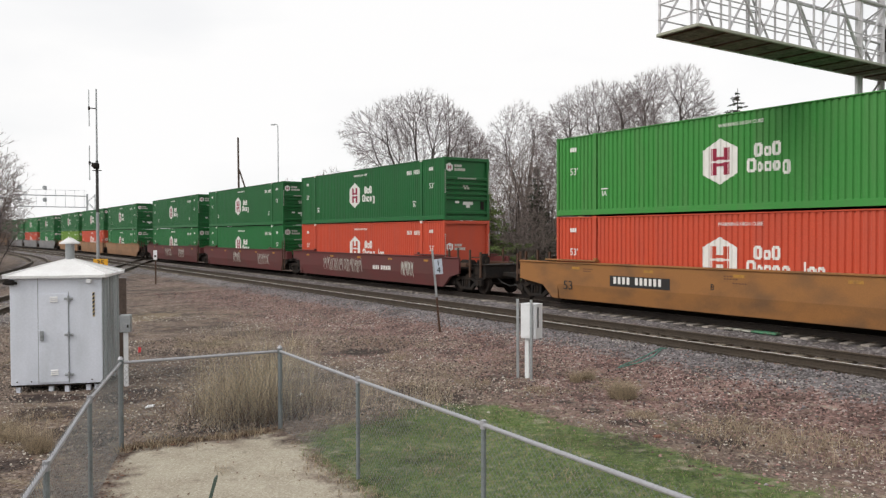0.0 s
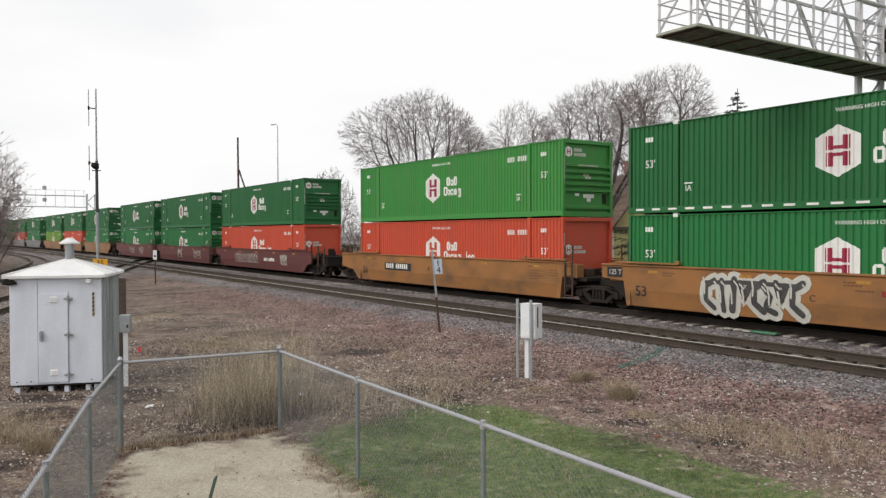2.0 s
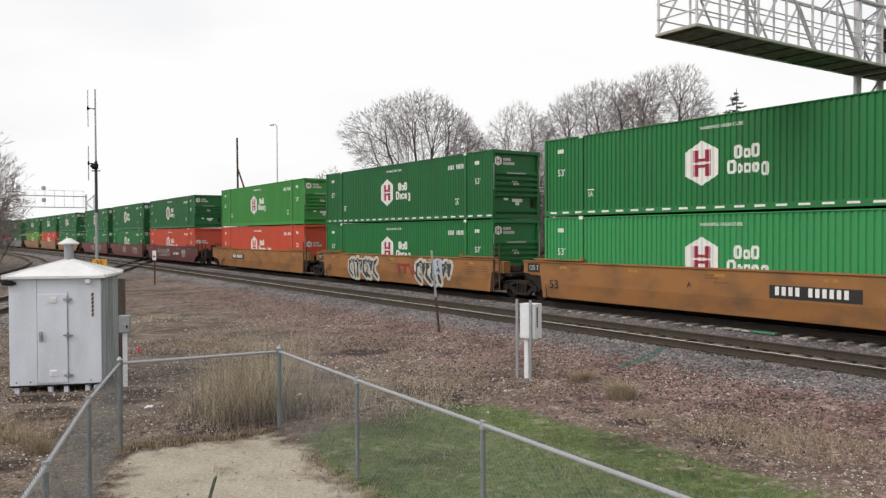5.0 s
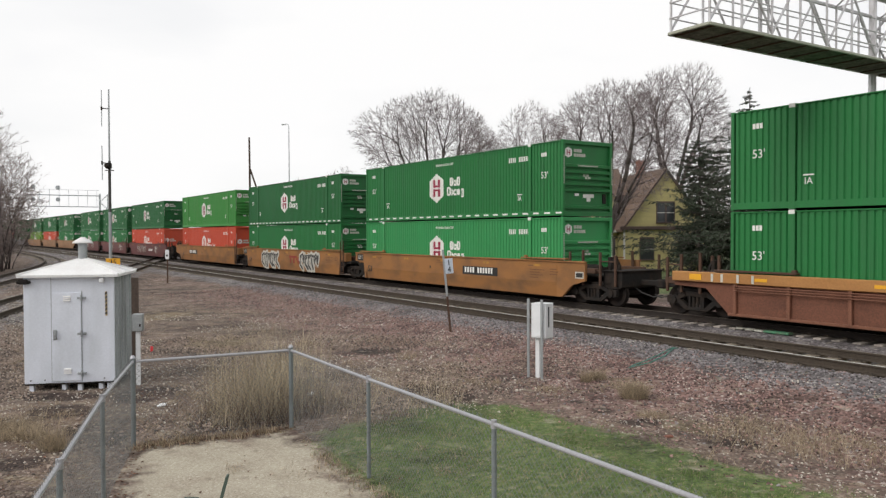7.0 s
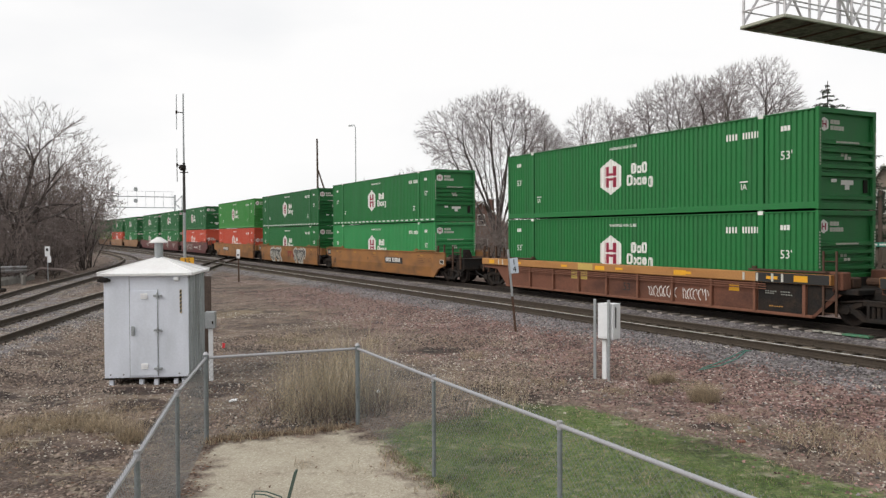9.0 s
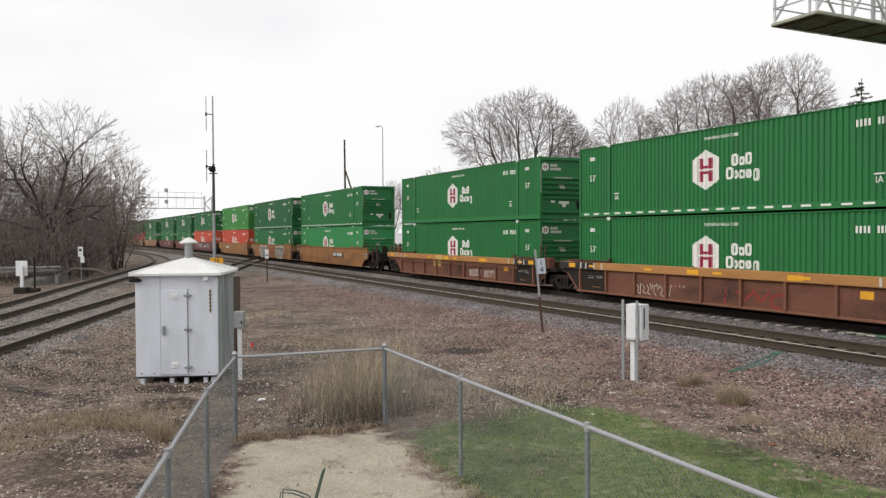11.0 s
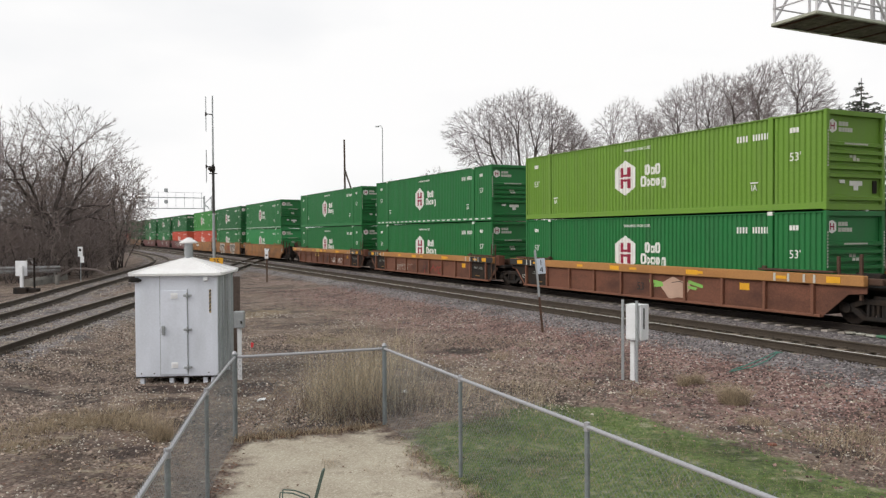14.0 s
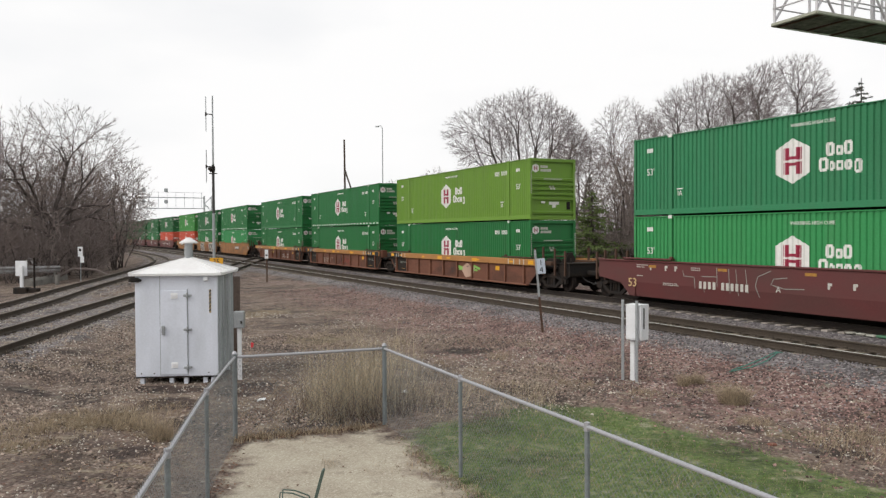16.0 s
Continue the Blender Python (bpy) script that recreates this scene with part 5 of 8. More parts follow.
    for x, z, n in ((7.75, 1.42, 7), (7.75, 1.34, 5), (7.75, 1.02, 4), (6.3, 0.80, 8), (6.3, 0.74, 9), (4.9, 1.40, 5), (4.9, 1.33, 5)):
        lines = Build()
        for i in range(n):
            lines.box(x - i * 0.09, x - i * 0.09 - 0.065, SIDE, SIDE + 0.003, z, z + 0.03)
        tagged(part("stencil_marking", lines, PALE, m6, "small pale stencilled lines"), kind="stuff")
    # the ribbed car
    r3, r4, r5 = UNITS[-62.44], UNITS[-81.65], UNITS[-101.1]
    scribble(r3, "graffiti", WHITE, -1.35, 0.58, 1.4, 0.40, 1.402, 41, 11, 0.028, "white spray-painted tag")
    scribble(r3, "graffiti", WHITE, -2.95, 0.58, 1.3, 0.38, 1.402, 42, 10, 0.028, "white spray-painted tag")
    scribble(r4, "graffiti", PALE, 4.5, 0.55, 2.9, 0.45, 1.402, 43, 15, 0.03, "white spray-painted tag")
    scribble(r4, "graffiti", SPRAY_RED, 0.3, 0.5, 3.1, 0.6, 1.402, 44, 4, 0.09, "dark red spray-painted strokes")
    blob = Build().prism([(-2.05 + (0.72 + 0.10 * math.sin(3 * a)) * math.cos(a), 0.66 + (0.36 + 0.05 * math.sin(5 * a + 1)) * math.sin(a)) for a in (i * math.tau / 28 for i in range(28))], "y", 1.402, 1.406)
    part("graffiti", blob, PINK, r5, "pink spray-painted shape")
    leaf = Build()
    for k, (xa, za, xb, zb, w) in enumerate(((-0.75, 0.86, -1.35, 0.80, 0.13), (-1.0, 0.70, -1.4, 0.74, 0.10), (-2.75, 0.92, -3.35, 0.80, 0.12), (-2.7, 0.74, -3.1, 0.70, 0.10), (-3.2, 0.36, -4.2, 0.33, 0.12))):
        ribbon(leaf, [(xa, za), (xb, zb)], w, 1.4075 + 0.0008 * k)
    tagged(part("graffiti", leaf, SPRAY_GREEN, r5, "green spray-painted leaf strokes"), kind="stuff")
    outline = Build()
    for k, pts in enumerate(([(-1.35, 0.72), (-1.7, 0.64), (-2.1, 0.68), (-2.4, 0.60), (-2.6, 0.66)], [(-1.9, 0.86), (-2.3, 0.92), (-2.55, 0.84)], [(-2.0, 0.60), (-2.2, 0.48), (-2.5, 0.44)], [(-2.75, 0.6), (-2.6, 0.42), (-2.75, 0.34)])):
        ribbon(outline, pts, 0.025, 1.412 + 0.0008 * k)
    tagged(part("graffiti_outline", outline, BLACK, r5, "black spray-painted lines"), kind="stuff")
    for u in (r3, r4, r5):
        for x in (1.2, -3.0):
            part("data_plate", Build().box(x - 0.28, x + 0.28, 1.532, 1.537, 1.20, 1.36), YELLOW, u, "yellow data plate")
        part("data_plate", Build().box(-5.4, -5.0, 1.402, 1.406, 0.8, 1.02), YELLOW, u)
        word("53", 0.42, BLACK, u, -0.2, 1.403, 0.62, name="length_mark")
    for z in (0.94, 1.01, 1.08):
        part("brake_pipe", Build().cyl((HX - 0.3, 1.527, z), (-6.5, 1.527, z), 0.016, n=6), RIB_PAINT, r3)
    notice = mat("pale_yellow_notice_paint", (0.50, 0.36, 0.10), 0.7, var=0.15, bump=0)
    part("notice_panel", Build().box(1.64, 2.55, 1.532, 1.537, 1.17, 1.42), notice, r3, "pale yellow notice panel")
    part("notice_panel", Build().box(2.12, 3.16, 1.402, 1.407, 0.78, 1.12), notice, r3, "pale yellow notice panel")
    part("tag_plate", Build().box(-8.9, -9.35, 1.418, 1.423, 0.98, 1.22), PALE, c2, "pale tag plate")
    part("tag_mark", Build().box(-8.95, -9.3, 1.424, 1.427, 1.02, 1.18), BLACK, c2)


mark_units()


def motions():
    for ob, off, z in RUNS:
        walk(ob, [(t, pose(x, y, z, 0, 0, r)) for t, (x, y, r) in run_rows(off)])
    # wheels roll by less than a quarter turn from row to row
    step = 1 / 15
    per = math.degrees(SPEED * step / 0.485)
    for w in SPINNING:
        x, _, z = w.matrix_basis.translation
        walk(w, [(i * step, pose(x, 0, z, 0, per * i, 0)) for i in range(241)])


# ---------------------------------------------------------------- signal gantry over the tracks
def at_line(s, off=0.0, z=0.0):
    """A pose on the main line: x along it, y towards the camera's side."""
    x, y, h = rail_line(s, off)
    return pose(x, y, z, 0, 0, math.degrees(h) + 90)


def strut(name, parent, p, q, r, material=GANTRY_STEEL, n=8, label=""):
    return part(name, Build().cyl(p, q, r, n=n), material, parent, label)


def build_gantry():
    g = thing("signal_gantry", "grey steel cantilever signal gantry standing beside the main line", "signal gantry", m=at_line(-19.05))
    x0, x1, y0, y1, zd = -0.68, 0.55, -4.75, 5.85, 7.5
    deck = part("walkway_deck", Build().box(x0, x1, y0, y1, zd, zd + 0.05, 0.01), mat("dark_grating", (0.19, 0.175, 0.155), 0.8, metal=0.2, var=0.5, vs=2.0, stain=(0.06, 0.052, 0.046), ss=4.0, amt=1.0, bump=0.3, bs=50), g, "dark grating walkway")
    for x in (x0, x1):
        part("edge_channel", Build().box(x - 0.03, x + 0.03, y0, y1, zd - 0.02, zd + 0.055, 0.012), EDGE_STEEL, deck, "olive-grey steel edge channel")
    part("edge_channel", Build().box(x0, x1, y1 - 0.03, y1 + 0.03, zd - 0.02, zd + 0.055, 0.012), EDGE_STEEL, deck)
    for i in range(12):
        y = y0 + 0.3 + i * 0.92
        part("cross_bearer", Build().box(x0, x1, y - 0.04, y + 0.04, zd - 0.03, zd - 0.002, 0.01), RUSTY, deck)
    for i, y in enumerate((5.0, 4.3, 3.1, 2.0, 0.9, -0.6, -1.9)):
        part("cable_tray", Build().box(x1 - 0.10, x1 - 0.02, y - 0.35, y + 0.3, zd - 0.035, zd - 0.021), WHITE, deck)
    top = zd + 1.75
    ys = [y1 - 0.05 - i * 1.18 for i in range(10)]
    for x in (x0 + 0.04, x1 - 0.04):
        strut("top_chord", g, (x, y0, top), (x, y1, top), 0.055)
        for i, y in enumerate(ys):
            strut("upright", g, (x, y, zd), (x, y, top), 0.032)
            if i:
                a, b = (ys[i - 1], y) if i % 2 else (y, ys[i - 1])
                strut("brace", g, (x, a, zd + 0.1), (x, b, top - 0.04), 0.03, n=6)
        for z in (0.40, 0.78, 1.16):
            strut("handrail", g, (x, y0, zd + z), (x, y1, zd + z), 0.018, n=6)
    for z in (0.40, 0.78, 1.16, 1.75):
        strut("end_rail", g, (x0, y1 - 0.05, zd + z), (x1, y1 - 0.05, zd + z), 0.022, n=6)
    for i, y in enumerate(ys[:-1]):
        strut("cross_tie", g, (x0, y, top), (x1, y - (1.18 if i % 2 else 0), top), 0.025, n=6)
    # ladder on the walkway
    lad = Build()
    for dy in (-0.2, 0.2):
        lad.box(x1 - 0.1, x1 - 0.06, 2.2 + dy - 0.025, 2.2 + dy + 0.025, zd, zd + 2.5)
    for i in range(7):
        lad.cyl((x1 - 0.08, 2.0, zd + 0.2 + i * 0.33), (x1 - 0.08, 2.4, zd + 0.2 + i * 0.33), 0.015, n=6)
    part("ladder", lad, GANTRY_STEEL, g, "narrow steel ladder")
    # tower
    legs = [(x, y) for x in (x0 + 0.06, x1 - 0.06) for y in (-3.2, -4.5)]
    for x, y in legs:
        strut("tower_leg", g, (x, y, -0.45), (x, y, zd + 3.2), 0.115, n=12, label="round grey tower leg")
        part("leg_foot", Build().box(x - 0.25, x + 0.25, y - 0.25, y + 0.25, -0.6, -0.3, 0.02), mat_concrete, g)
    z = 0.6
    k = 0
    while z < 10:
        for x in (x0 + 0.06, x1 - 0.06):
            strut("tower_tie", g, (x, -3.2, z), (x, -4.5, z), 0.035, n=6)
            a, b = (-3.2, -4.5) if k % 2 else (-4.5, -3.2)
            strut("tower_brace", g, (x, a, z), (x, b, z + 1.15), 0.035, n=6)
        for y in (-3.2, -4.5):
            strut("tower_tie", g, (x0 + 0.06, y, z), (x1 - 0.06, y, z), 0.035, n=6)
        z += 1.15
        k += 1
    for x in (x0 + 0.06, x1 - 0.06):
        strut("stay", g, (x, -3.2, zd + 3.1), (x, 1.0, top), 0.04)
    part("relay_case", Build().box(x0 - 0.1, x0 + 0.3, -3.4, -2.9, zd + 0.5, zd + 1.2, 0.02), DARK_STEEL, g)
    return g


STAINED_CONCRETE = mat("stained_grey_concrete", (0.19, 0.18, 0.165), 0.9, var=0.2, stain=(0.09, 0.085, 0.075), ss=2, amt=0.8, bump=0.2, bs=40)
mat_concrete = mat("grey_concrete", (0.34, 0.33, 0.31), 0.9, var=0.12, ss=2, amt=0.4, bump=0.2, bs=40)


def build_far_gantry():
    g = thing("signal_gantry", "pale far-off cantilever signal gantry with four signal heads", "signal gantry", m=at_line(121.0))
    for z in (7.6, 9.6):
        for x in (-0.5, 0.5):
            strut("chord", g, (x, -4.0, z), (x, 7.6, z), 0.06, GALV_FAR, 6)
    for i in range(8):
        y = -3.6 + i * 1.55
        strut("upright", g, (0.5, y, 7.6), (0.5, y, 10.6), 0.035, GALV_FAR, 5)
    strut("handrail", g, (0.5, -4, 10.6), (0.5, 7.4, 10.6), 0.028, GALV_FAR, 5)
    for x in (-0.5, 0.5):
        for y in (-4.0, -5.4):
            strut("tower_leg", g, (x, y, -0.5), (x, y, 10.0), 0.075, GALV_FAR, 8)
        for k in range(6):
            a, b = (-4.0, -5.4) if k % 2 else (-5.4, -4.0)
            strut("tower_brace", g, (x, a, 1.5 + k * 1.4), (x, b, 2.9 + k * 1.4), 0.045, GALV_FAR, 5)
    for y in (6.8, 2.9):
        for z in (10.9, 8.8):
            h = part("signal_head", Build().cyl((-0.3, y, z), (-0.2, y, z), 0.36, n=16).cyl((-0.3, y, z + 0.35), (-0.3, y, z - 0.3), 0.30, n=16), GALV_FAR, g, "grey round signal head")
            for dz in (0.24, 0, -0.24):
                part("hood", Build().cyl((-0.5, y, z + dz), (-0.3, y, z + dz), 0.12, n=10), GALV_FAR, h)
    return g


build_gantry()
build_far_gantry()


# ---------------------------------------------------------------- masts, poles and posts
def build_mast():
    m = thing("signal_mast", "slim signal mast with a radio aerial and dark lamp heads", "signal mast", m=pose(-16.15, 36.6, -0.5))
    part("pole", Build().cyl((0, 0, 0), (0, 0, 4.2), 0.075, 0.07, 12), GALV, m, "grey lower pole")
    part("upper_pole", Build().cyl((0, 0, 4.2), (0, 0, 6.6), 0.07, 0.062, 12), mat("dark_grey_mast_paint", (0.055, 0.053, 0.052), 0.7, var=0.15, bump=0.05), m, "dark upper pole")
    part("base", Build().box(-0.3, 0.3, -0.3, 0.3, -0.1, 0.25, 0.03), mat_concrete, m)
    part("aerial", Build().cyl((0, 0, 6.6), (0, 0, 9.95), 0.045, 0.035, 8), GALV, m, "thin grey aerial mast")
    for z, h in ((9.05, 0.85), (6.5, 0.8)):
        a = part("dipole", Build().cyl((-0.30, -0.1, z - h), (-0.30, -0.1, z + h), 0.022, n=6), GALV, m, "vertical dipole aerial")
        part("dipole_arm", Build().cyl((-0.30, -0.1, z), (0, 0, z - 0.02), 0.025, n=6).box(-0.335, -0.265, -0.135, -0.065, z - 0.09, z + 0.08, 0.01), DARK_STEEL, a)
    for z in (6.35,):
        h = part("lamp_head", Build().box(-0.12, 0.12, -0.22, 0.02, z - 0.13, z + 0.15, 0.04), DARK_STEEL, m, "dark lamp head")
        part("hood", Build().cyl((0.0, -0.42, z), (0.0, -0.20, z), 0.085, n=12), DARK_STEEL, h)
        part("bracket", Build().box(-0.2, 0.2, -0.03, 0.03, z - 0.22, z - 0.18), DARK_STEEL, h)
    sg = part("number_sign", Build().box(-0.16, 0.52, -0.16, -0.14, 1.64, 2.02, 0.004), YELLOW, m, "yellow number sign")
    me = lettering("35", 0.36)
    me.transform(Matrix(((1, 0, 0, 0.18), (0, 0, -1, -0.166), (0, 1, 0, 1.83), (0, 0, 0, 1))))
    me.materials.append(BLACK)
    part("lettering", me, BLACK, sg)


def build_mile_post():
    lean = pose(-0.10, 24.2, -0.45, 2.0, -5.2, 0)
    m = thing("distance_post", "leaning rusty steel post with a small white number sign", "sign post", m=lean)
    part("post", Build().box(-0.035, 0.035, -0.02, 0.02, -0.2, 1.15, 0.006), RUSTY, m)
    part("upper_post", Build().box(-0.034, 0.034, -0.021, 0.021, 1.15, 2.60, 0.006), GALV, m, "grey upper post")
    sg = part("sign_plate", Build().box(0.02, 0.27, -0.035, -0.025, 1.85, 2.32, 0.003), mat("worn_white_sign_enamel", (0.50, 0.56, 0.64), 0.5, var=0.1, bump=0), m, "pale sign plate")
    for ch, z in (("1", 2.19), ("4", 1.97)):
        me = lettering(ch, 0.24)
        me.transform(Matrix(((1, 0, 0, 0.145), (0, 0, -1, -0.042), (0, 1, 0, z), (0, 0, 0, 1))))
        me.materials.append(BLACK)
        part("lettering", me, BLACK, sg)


def build_white_box():
    b = thing("relay_box", "white metal relay box on a white post beside steel posts", "relay box", m=pose(1.90, 16.95, -0.5, 0, 0, -38))
    bx = part("cabinet", Build().box(-0.17, 0.20, -0.15, 0.16, 0.88, 1.62, 0.012), BOX_WHITE, b, "white cabinet")
    part("lid", Build().box(-0.172, 0.202, -0.152, 0.162, 1.615, 1.632, 0.006), BOX_WHITE, bx)
    part("door", Build().box(-0.15, 0.18, -0.162, -0.148, 0.92, 1.58, 0.006), BOX_WHITE, bx)
    part("warning_strip", Build().box(0.202, 0.208, -0.06, -0.02, 1.12, 1.56), BLACK, bx, "black warning strip")
    part("post", Build().box(-0.13, -0.02, -0.05, 0.05, -0.1, 0.90, 0.01), BOX_WHITE, b, "white post")
    for x, y in ((-0.26, -0.12), (0.13, -0.20)):
        part("steel_post", Build().box(x - 0.03, x + 0.03, y - 0.015, y + 0.015, -0.1 if x < 0 else 0.0, 1.72, 0.005), GALV, b, "thin grey steel post")


def build_poles():
    p = thing("utility_pole", "dark timber utility pole with a leaning brace pole", "utility pole", m=pose(-27.7, 106.5, -0.5))
    part("pole", Build().cyl((0, 0, 0), (-0.1, 0, 16.3), 0.17, 0.12, 10), POLE_WOOD, p)
    part("brace_pole", Build().cyl((2.6, 0, 4.0), (0.0, 0, 12.0), 0.13, 0.11, 8), POLE_WOOD, p)
    p = thing("street_lamp", "tall thin grey street lamp", "street lamp", m=pose(-21.6, 102.8, -0.5))
    part("pole", Build().cyl((0, 0, 0), (0, 0, 17.3), 0.10, 0.055, 8), GALV, p)
    part("lamp", Build().tube([(0, 0, 17.2), (-0.15, 0, 17.55), (-0.5, 0, 17.6)], [0.05, 0.05, 0.04]).box(-0.95, -0.4, -0.12, 0.12, 17.42, 17.56, 0.04), GALV, p)
    p = thing("street_lamp", "grey street lamp with a curved arm on a timber pole", "street lamp", m=pose(20.1, 45.9, -0.5))
    part("pole", Build().cyl((0, 0, 0), (0, 0, 5.4), 0.12, 0.1, 10), POLE_WOOD, p)
    part("arm", Build().tube([(0, 0, 4.9), (-0.15, 0, 5.3), (-0.5, 0, 5.5), (-0.85, 0, 5.5)], [0.03] * 4), GALV, p)
    part("lamp_head", Build().box(-1.25, -0.75, -0.1, 0.1, 5.36, 5.5, 0.04), GALV, p)
    part("street_sign", Build().box(-0.95, 0.55, -0.14, -0.12, 2.28, 2.52, 0.004), mat("green_sign_enamel", (0.02, 0.22, 0.16), 0.5, var=0.1, bump=0), p, "green street sign")
    part("sign_bars", Build().box(-0.8, -0.2, -0.146, -0.142, 2.35, 2.45).box(-0.1, 0.4, -0.146, -0.142, 2.35, 2.45), WHITE, p)
    # switch stand and white marker beside the connecting track
    p = thing("switch_stand", "white marker post and dark switch stand beside the track", "switch stand", m=pose(-28.3, 39.2, -0.5))
    part("marker_post", Build().box(-0.09, 0.09, -0.05, 0.05, 0, 1.5, 0.01), BOX_WHITE, p, "white marker post")
    part("marker_board", Build().box(-0.45, 0.24, 0.1, 0.16, 0.95, 1.78, 0.015), BOX_WHITE, p, "white board behind the post")
    part("stand", Build().box(-0.3, 0.5, -0.35, 0.15, -0.05, 0.35, 0.05).cyl((0.75, 0, 0), (0.75, 0, 1.95), 0.05, n=8).box(0.5, 1.0, -0.2, 0.2, -0.05, 0.3, 0.04), DARK_STEEL, p)
    part("operating_rod", Build().box(0.5, 3.2, -0.6, -0.5, 0.0, 0.10, 0.01), DARK_STEEL, p)
    p = thing("marker_sign", "small black and white track sign on a post", "track sign", m=pose(-30.6, 48.3, -0.5))
    part("post", Build().cyl((0, 0, 0), (0, 0, 2.2), 0.03, n=6), GALV, p)
    part("sign_plate", Build().box(-0.17, 0.17, -0.05, -0.03, 1.75, 2.4).box(0.0, 0.26, -0.05, -0.03, 1.35, 1.75), BOX_WHITE, p)
    part("sign_square", Build().box(-0.08, 0.08, -0.06, -0.052, 2.1, 2.28), BLACK, p)


def build_small_sign():
    p = thing("track_sign", "small white track sign on a dark post", "track sign", m=pose(-18.35, 49.9, -0.5))
    part("post", Build().box(-0.04, 0.04, -0.04, 0.04, -0.1, 2.0, 0.01), RUSTY, p)
    pl = part("sign_plate", Build().box(-0.12, 0.12, -0.07, -0.05, 1.55, 2.15, 0.004), BOX_WHITE, p, "white sign plate")
    part("dark_mark", Build().box(-0.06, 0.06, -0.078, -0.072, 1.72, 1.84), BLACK, pl)


build_mast()
build_small_sign()
build_mile_post()
build_white_box()
build_poles()


# ---------------------------------------------------------------- equipment hut
def build_hut():
    ang = math.degrees(math.atan2(15.78 - 15.42, -6.94 + 8.56))
    m = pose(-8.56, 15.42, -0.5, 0, 0, ang)
    W, D, z0, z1 = 1.70, 1.85, 0.15, 2.34
    h = thing("equipment_hut", "pale grey metal railway equipment hut with a white hipped roof", "equipment hut", m=m)
    t = 0.04
    part("front_wall", Build().box(0, W, 0, t, z0, z1, 0.012), HUT_PAINT, h)
    part("back_wall", Build().box(0, W, D - t, D, z0, z1, 0.012), HUT_PAINT, h)
    part("side_wall", Build().box(0, t, t, D - t, z0, z1), HUT_PAINT, h)
    part("side_wall", Build().box(W - t, W, t, D - t, z0, z1), HUT_SIDE, h, "weathered ribbed steel side with shade in its colour")
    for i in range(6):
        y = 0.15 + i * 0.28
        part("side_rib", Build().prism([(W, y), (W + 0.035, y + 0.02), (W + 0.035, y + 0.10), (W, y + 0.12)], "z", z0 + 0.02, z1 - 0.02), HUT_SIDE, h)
    part("floor", Build().box(0, W, 0, D, z0 - 0.02, z0 + 0.03, 0.01), DARK_STEEL, h)
    for x in (0.12, 0.72, 1.02, W - 0.12, W - 0.28):
        for y in (0.1, D - 0.1):
            part("leg", Build().box(x - 0.045, x + 0.045, y - 0.06, y + 0.06, -0.1, z0 - 0.015, 0.01), HUT_PAINT, h)
    o = 0.10
    e, a = z1 + 0.0, z1 + 0.30
    cx, cy = W / 2 + 0.05, D / 2
    b = Build()
    b.add([(-o, -o, e), (W + o, -o, e), (W + o, D + o, e), (-o, D + o, e), (cx - 0.06, cy - 0.06, a), (cx + 0.06, cy - 0.06, a), (cx + 0.06, cy + 0.06, a), (cx - 0.06, cy + 0.06, a),
           (-o, -o, e - 0.05), (W + o, -o, e - 0.05), (W + o, D + o, e - 0.05), (-o, D + o, e - 0.05)],
          [(0, 1, 5, 4), (1, 2, 6, 5), (2, 3, 7, 6), (3, 0, 4, 7), (4, 5, 6, 7), (0, 8, 9, 1), (1, 9, 10, 2), (2, 10, 11, 3), (3, 11, 8, 0), (8, 11, 10, 9)])
    roof = part("roof", b, HUT_ROOF, h, "white hipped sheet roof")
    for (xa, ya), (xb, yb) in (((-o, -o), (cx, cy)), ((W + o, -o), (cx, cy)), ((W + o, D + o), (cx, cy)), ((W + o, D * 0.33), (cx + 0.05, cy)), ((W + o, D * 0.66), (cx + 0.05, cy))):
        part("roof_seam", Build().cyl((xa, ya, e + 0.012), (xb, yb, a + 0.012), 0.018, n=6), HUT_ROOF, roof)
    vent = part("vent_pipe", Build().cyl((cx, cy, a - 0.05), (cx, cy, a + 0.34), 0.09, n=20), GALV, h, "grey round vent pipe", smooth=False)
    part("vent_cap", Build().cyl((cx, cy, a + 0.32), (cx, cy, a + 0.35), 0.20, 0.20, 20).cyl((cx, cy, a + 0.35), (cx, cy, a + 0.45), 0.19, 0.04, 20), HUT_ROOF, vent, "white conical vent cap")
    dx0, dx1 = 0.52, 1.07
    dr = part("door", Build().box(dx0, dx1, -0.022, 0.0, z0 + 0.05, z1 - 0.36, 0.008), HUT_PAINT, h, "pale grey hut door")
    part("door_frame", Build().box(dx0 - 0.012, dx0 - 0.004, -0.012, 0.0, z0 + 0.03, z1).box(dx1 + 0.004, dx1 + 0.014, -0.012, 0.0, z0 + 0.03, z1 - 0.33), GALV, h)
    for z in (z1 - 0.47, 1.15, z0 + 0.20):
        part("hinge", Build().box(dx1 - 0.07, dx1 + 0.10, -0.05, -0.018, z - 0.022, z + 0.022, 0.008).cyl((dx1 + 0.012, -0.045, z - 0.06), (dx1 + 0.012, -0.045, z + 0.06), 0.018, n=8), GALV, dr, "grey strap hinge")
    for z in (z1 - 0.53, z0 + 0.20):
        for k in range(3):
            part("vent_louvre", Build().prism([(-0.022, z + k * 0.04), (-0.045, z + k * 0.04), (-0.022, z + k * 0.04 + 0.03)], "x", dx0 + 0.22, dx0 + 0.36), HUT_ROOF, dr, "small white louvre")
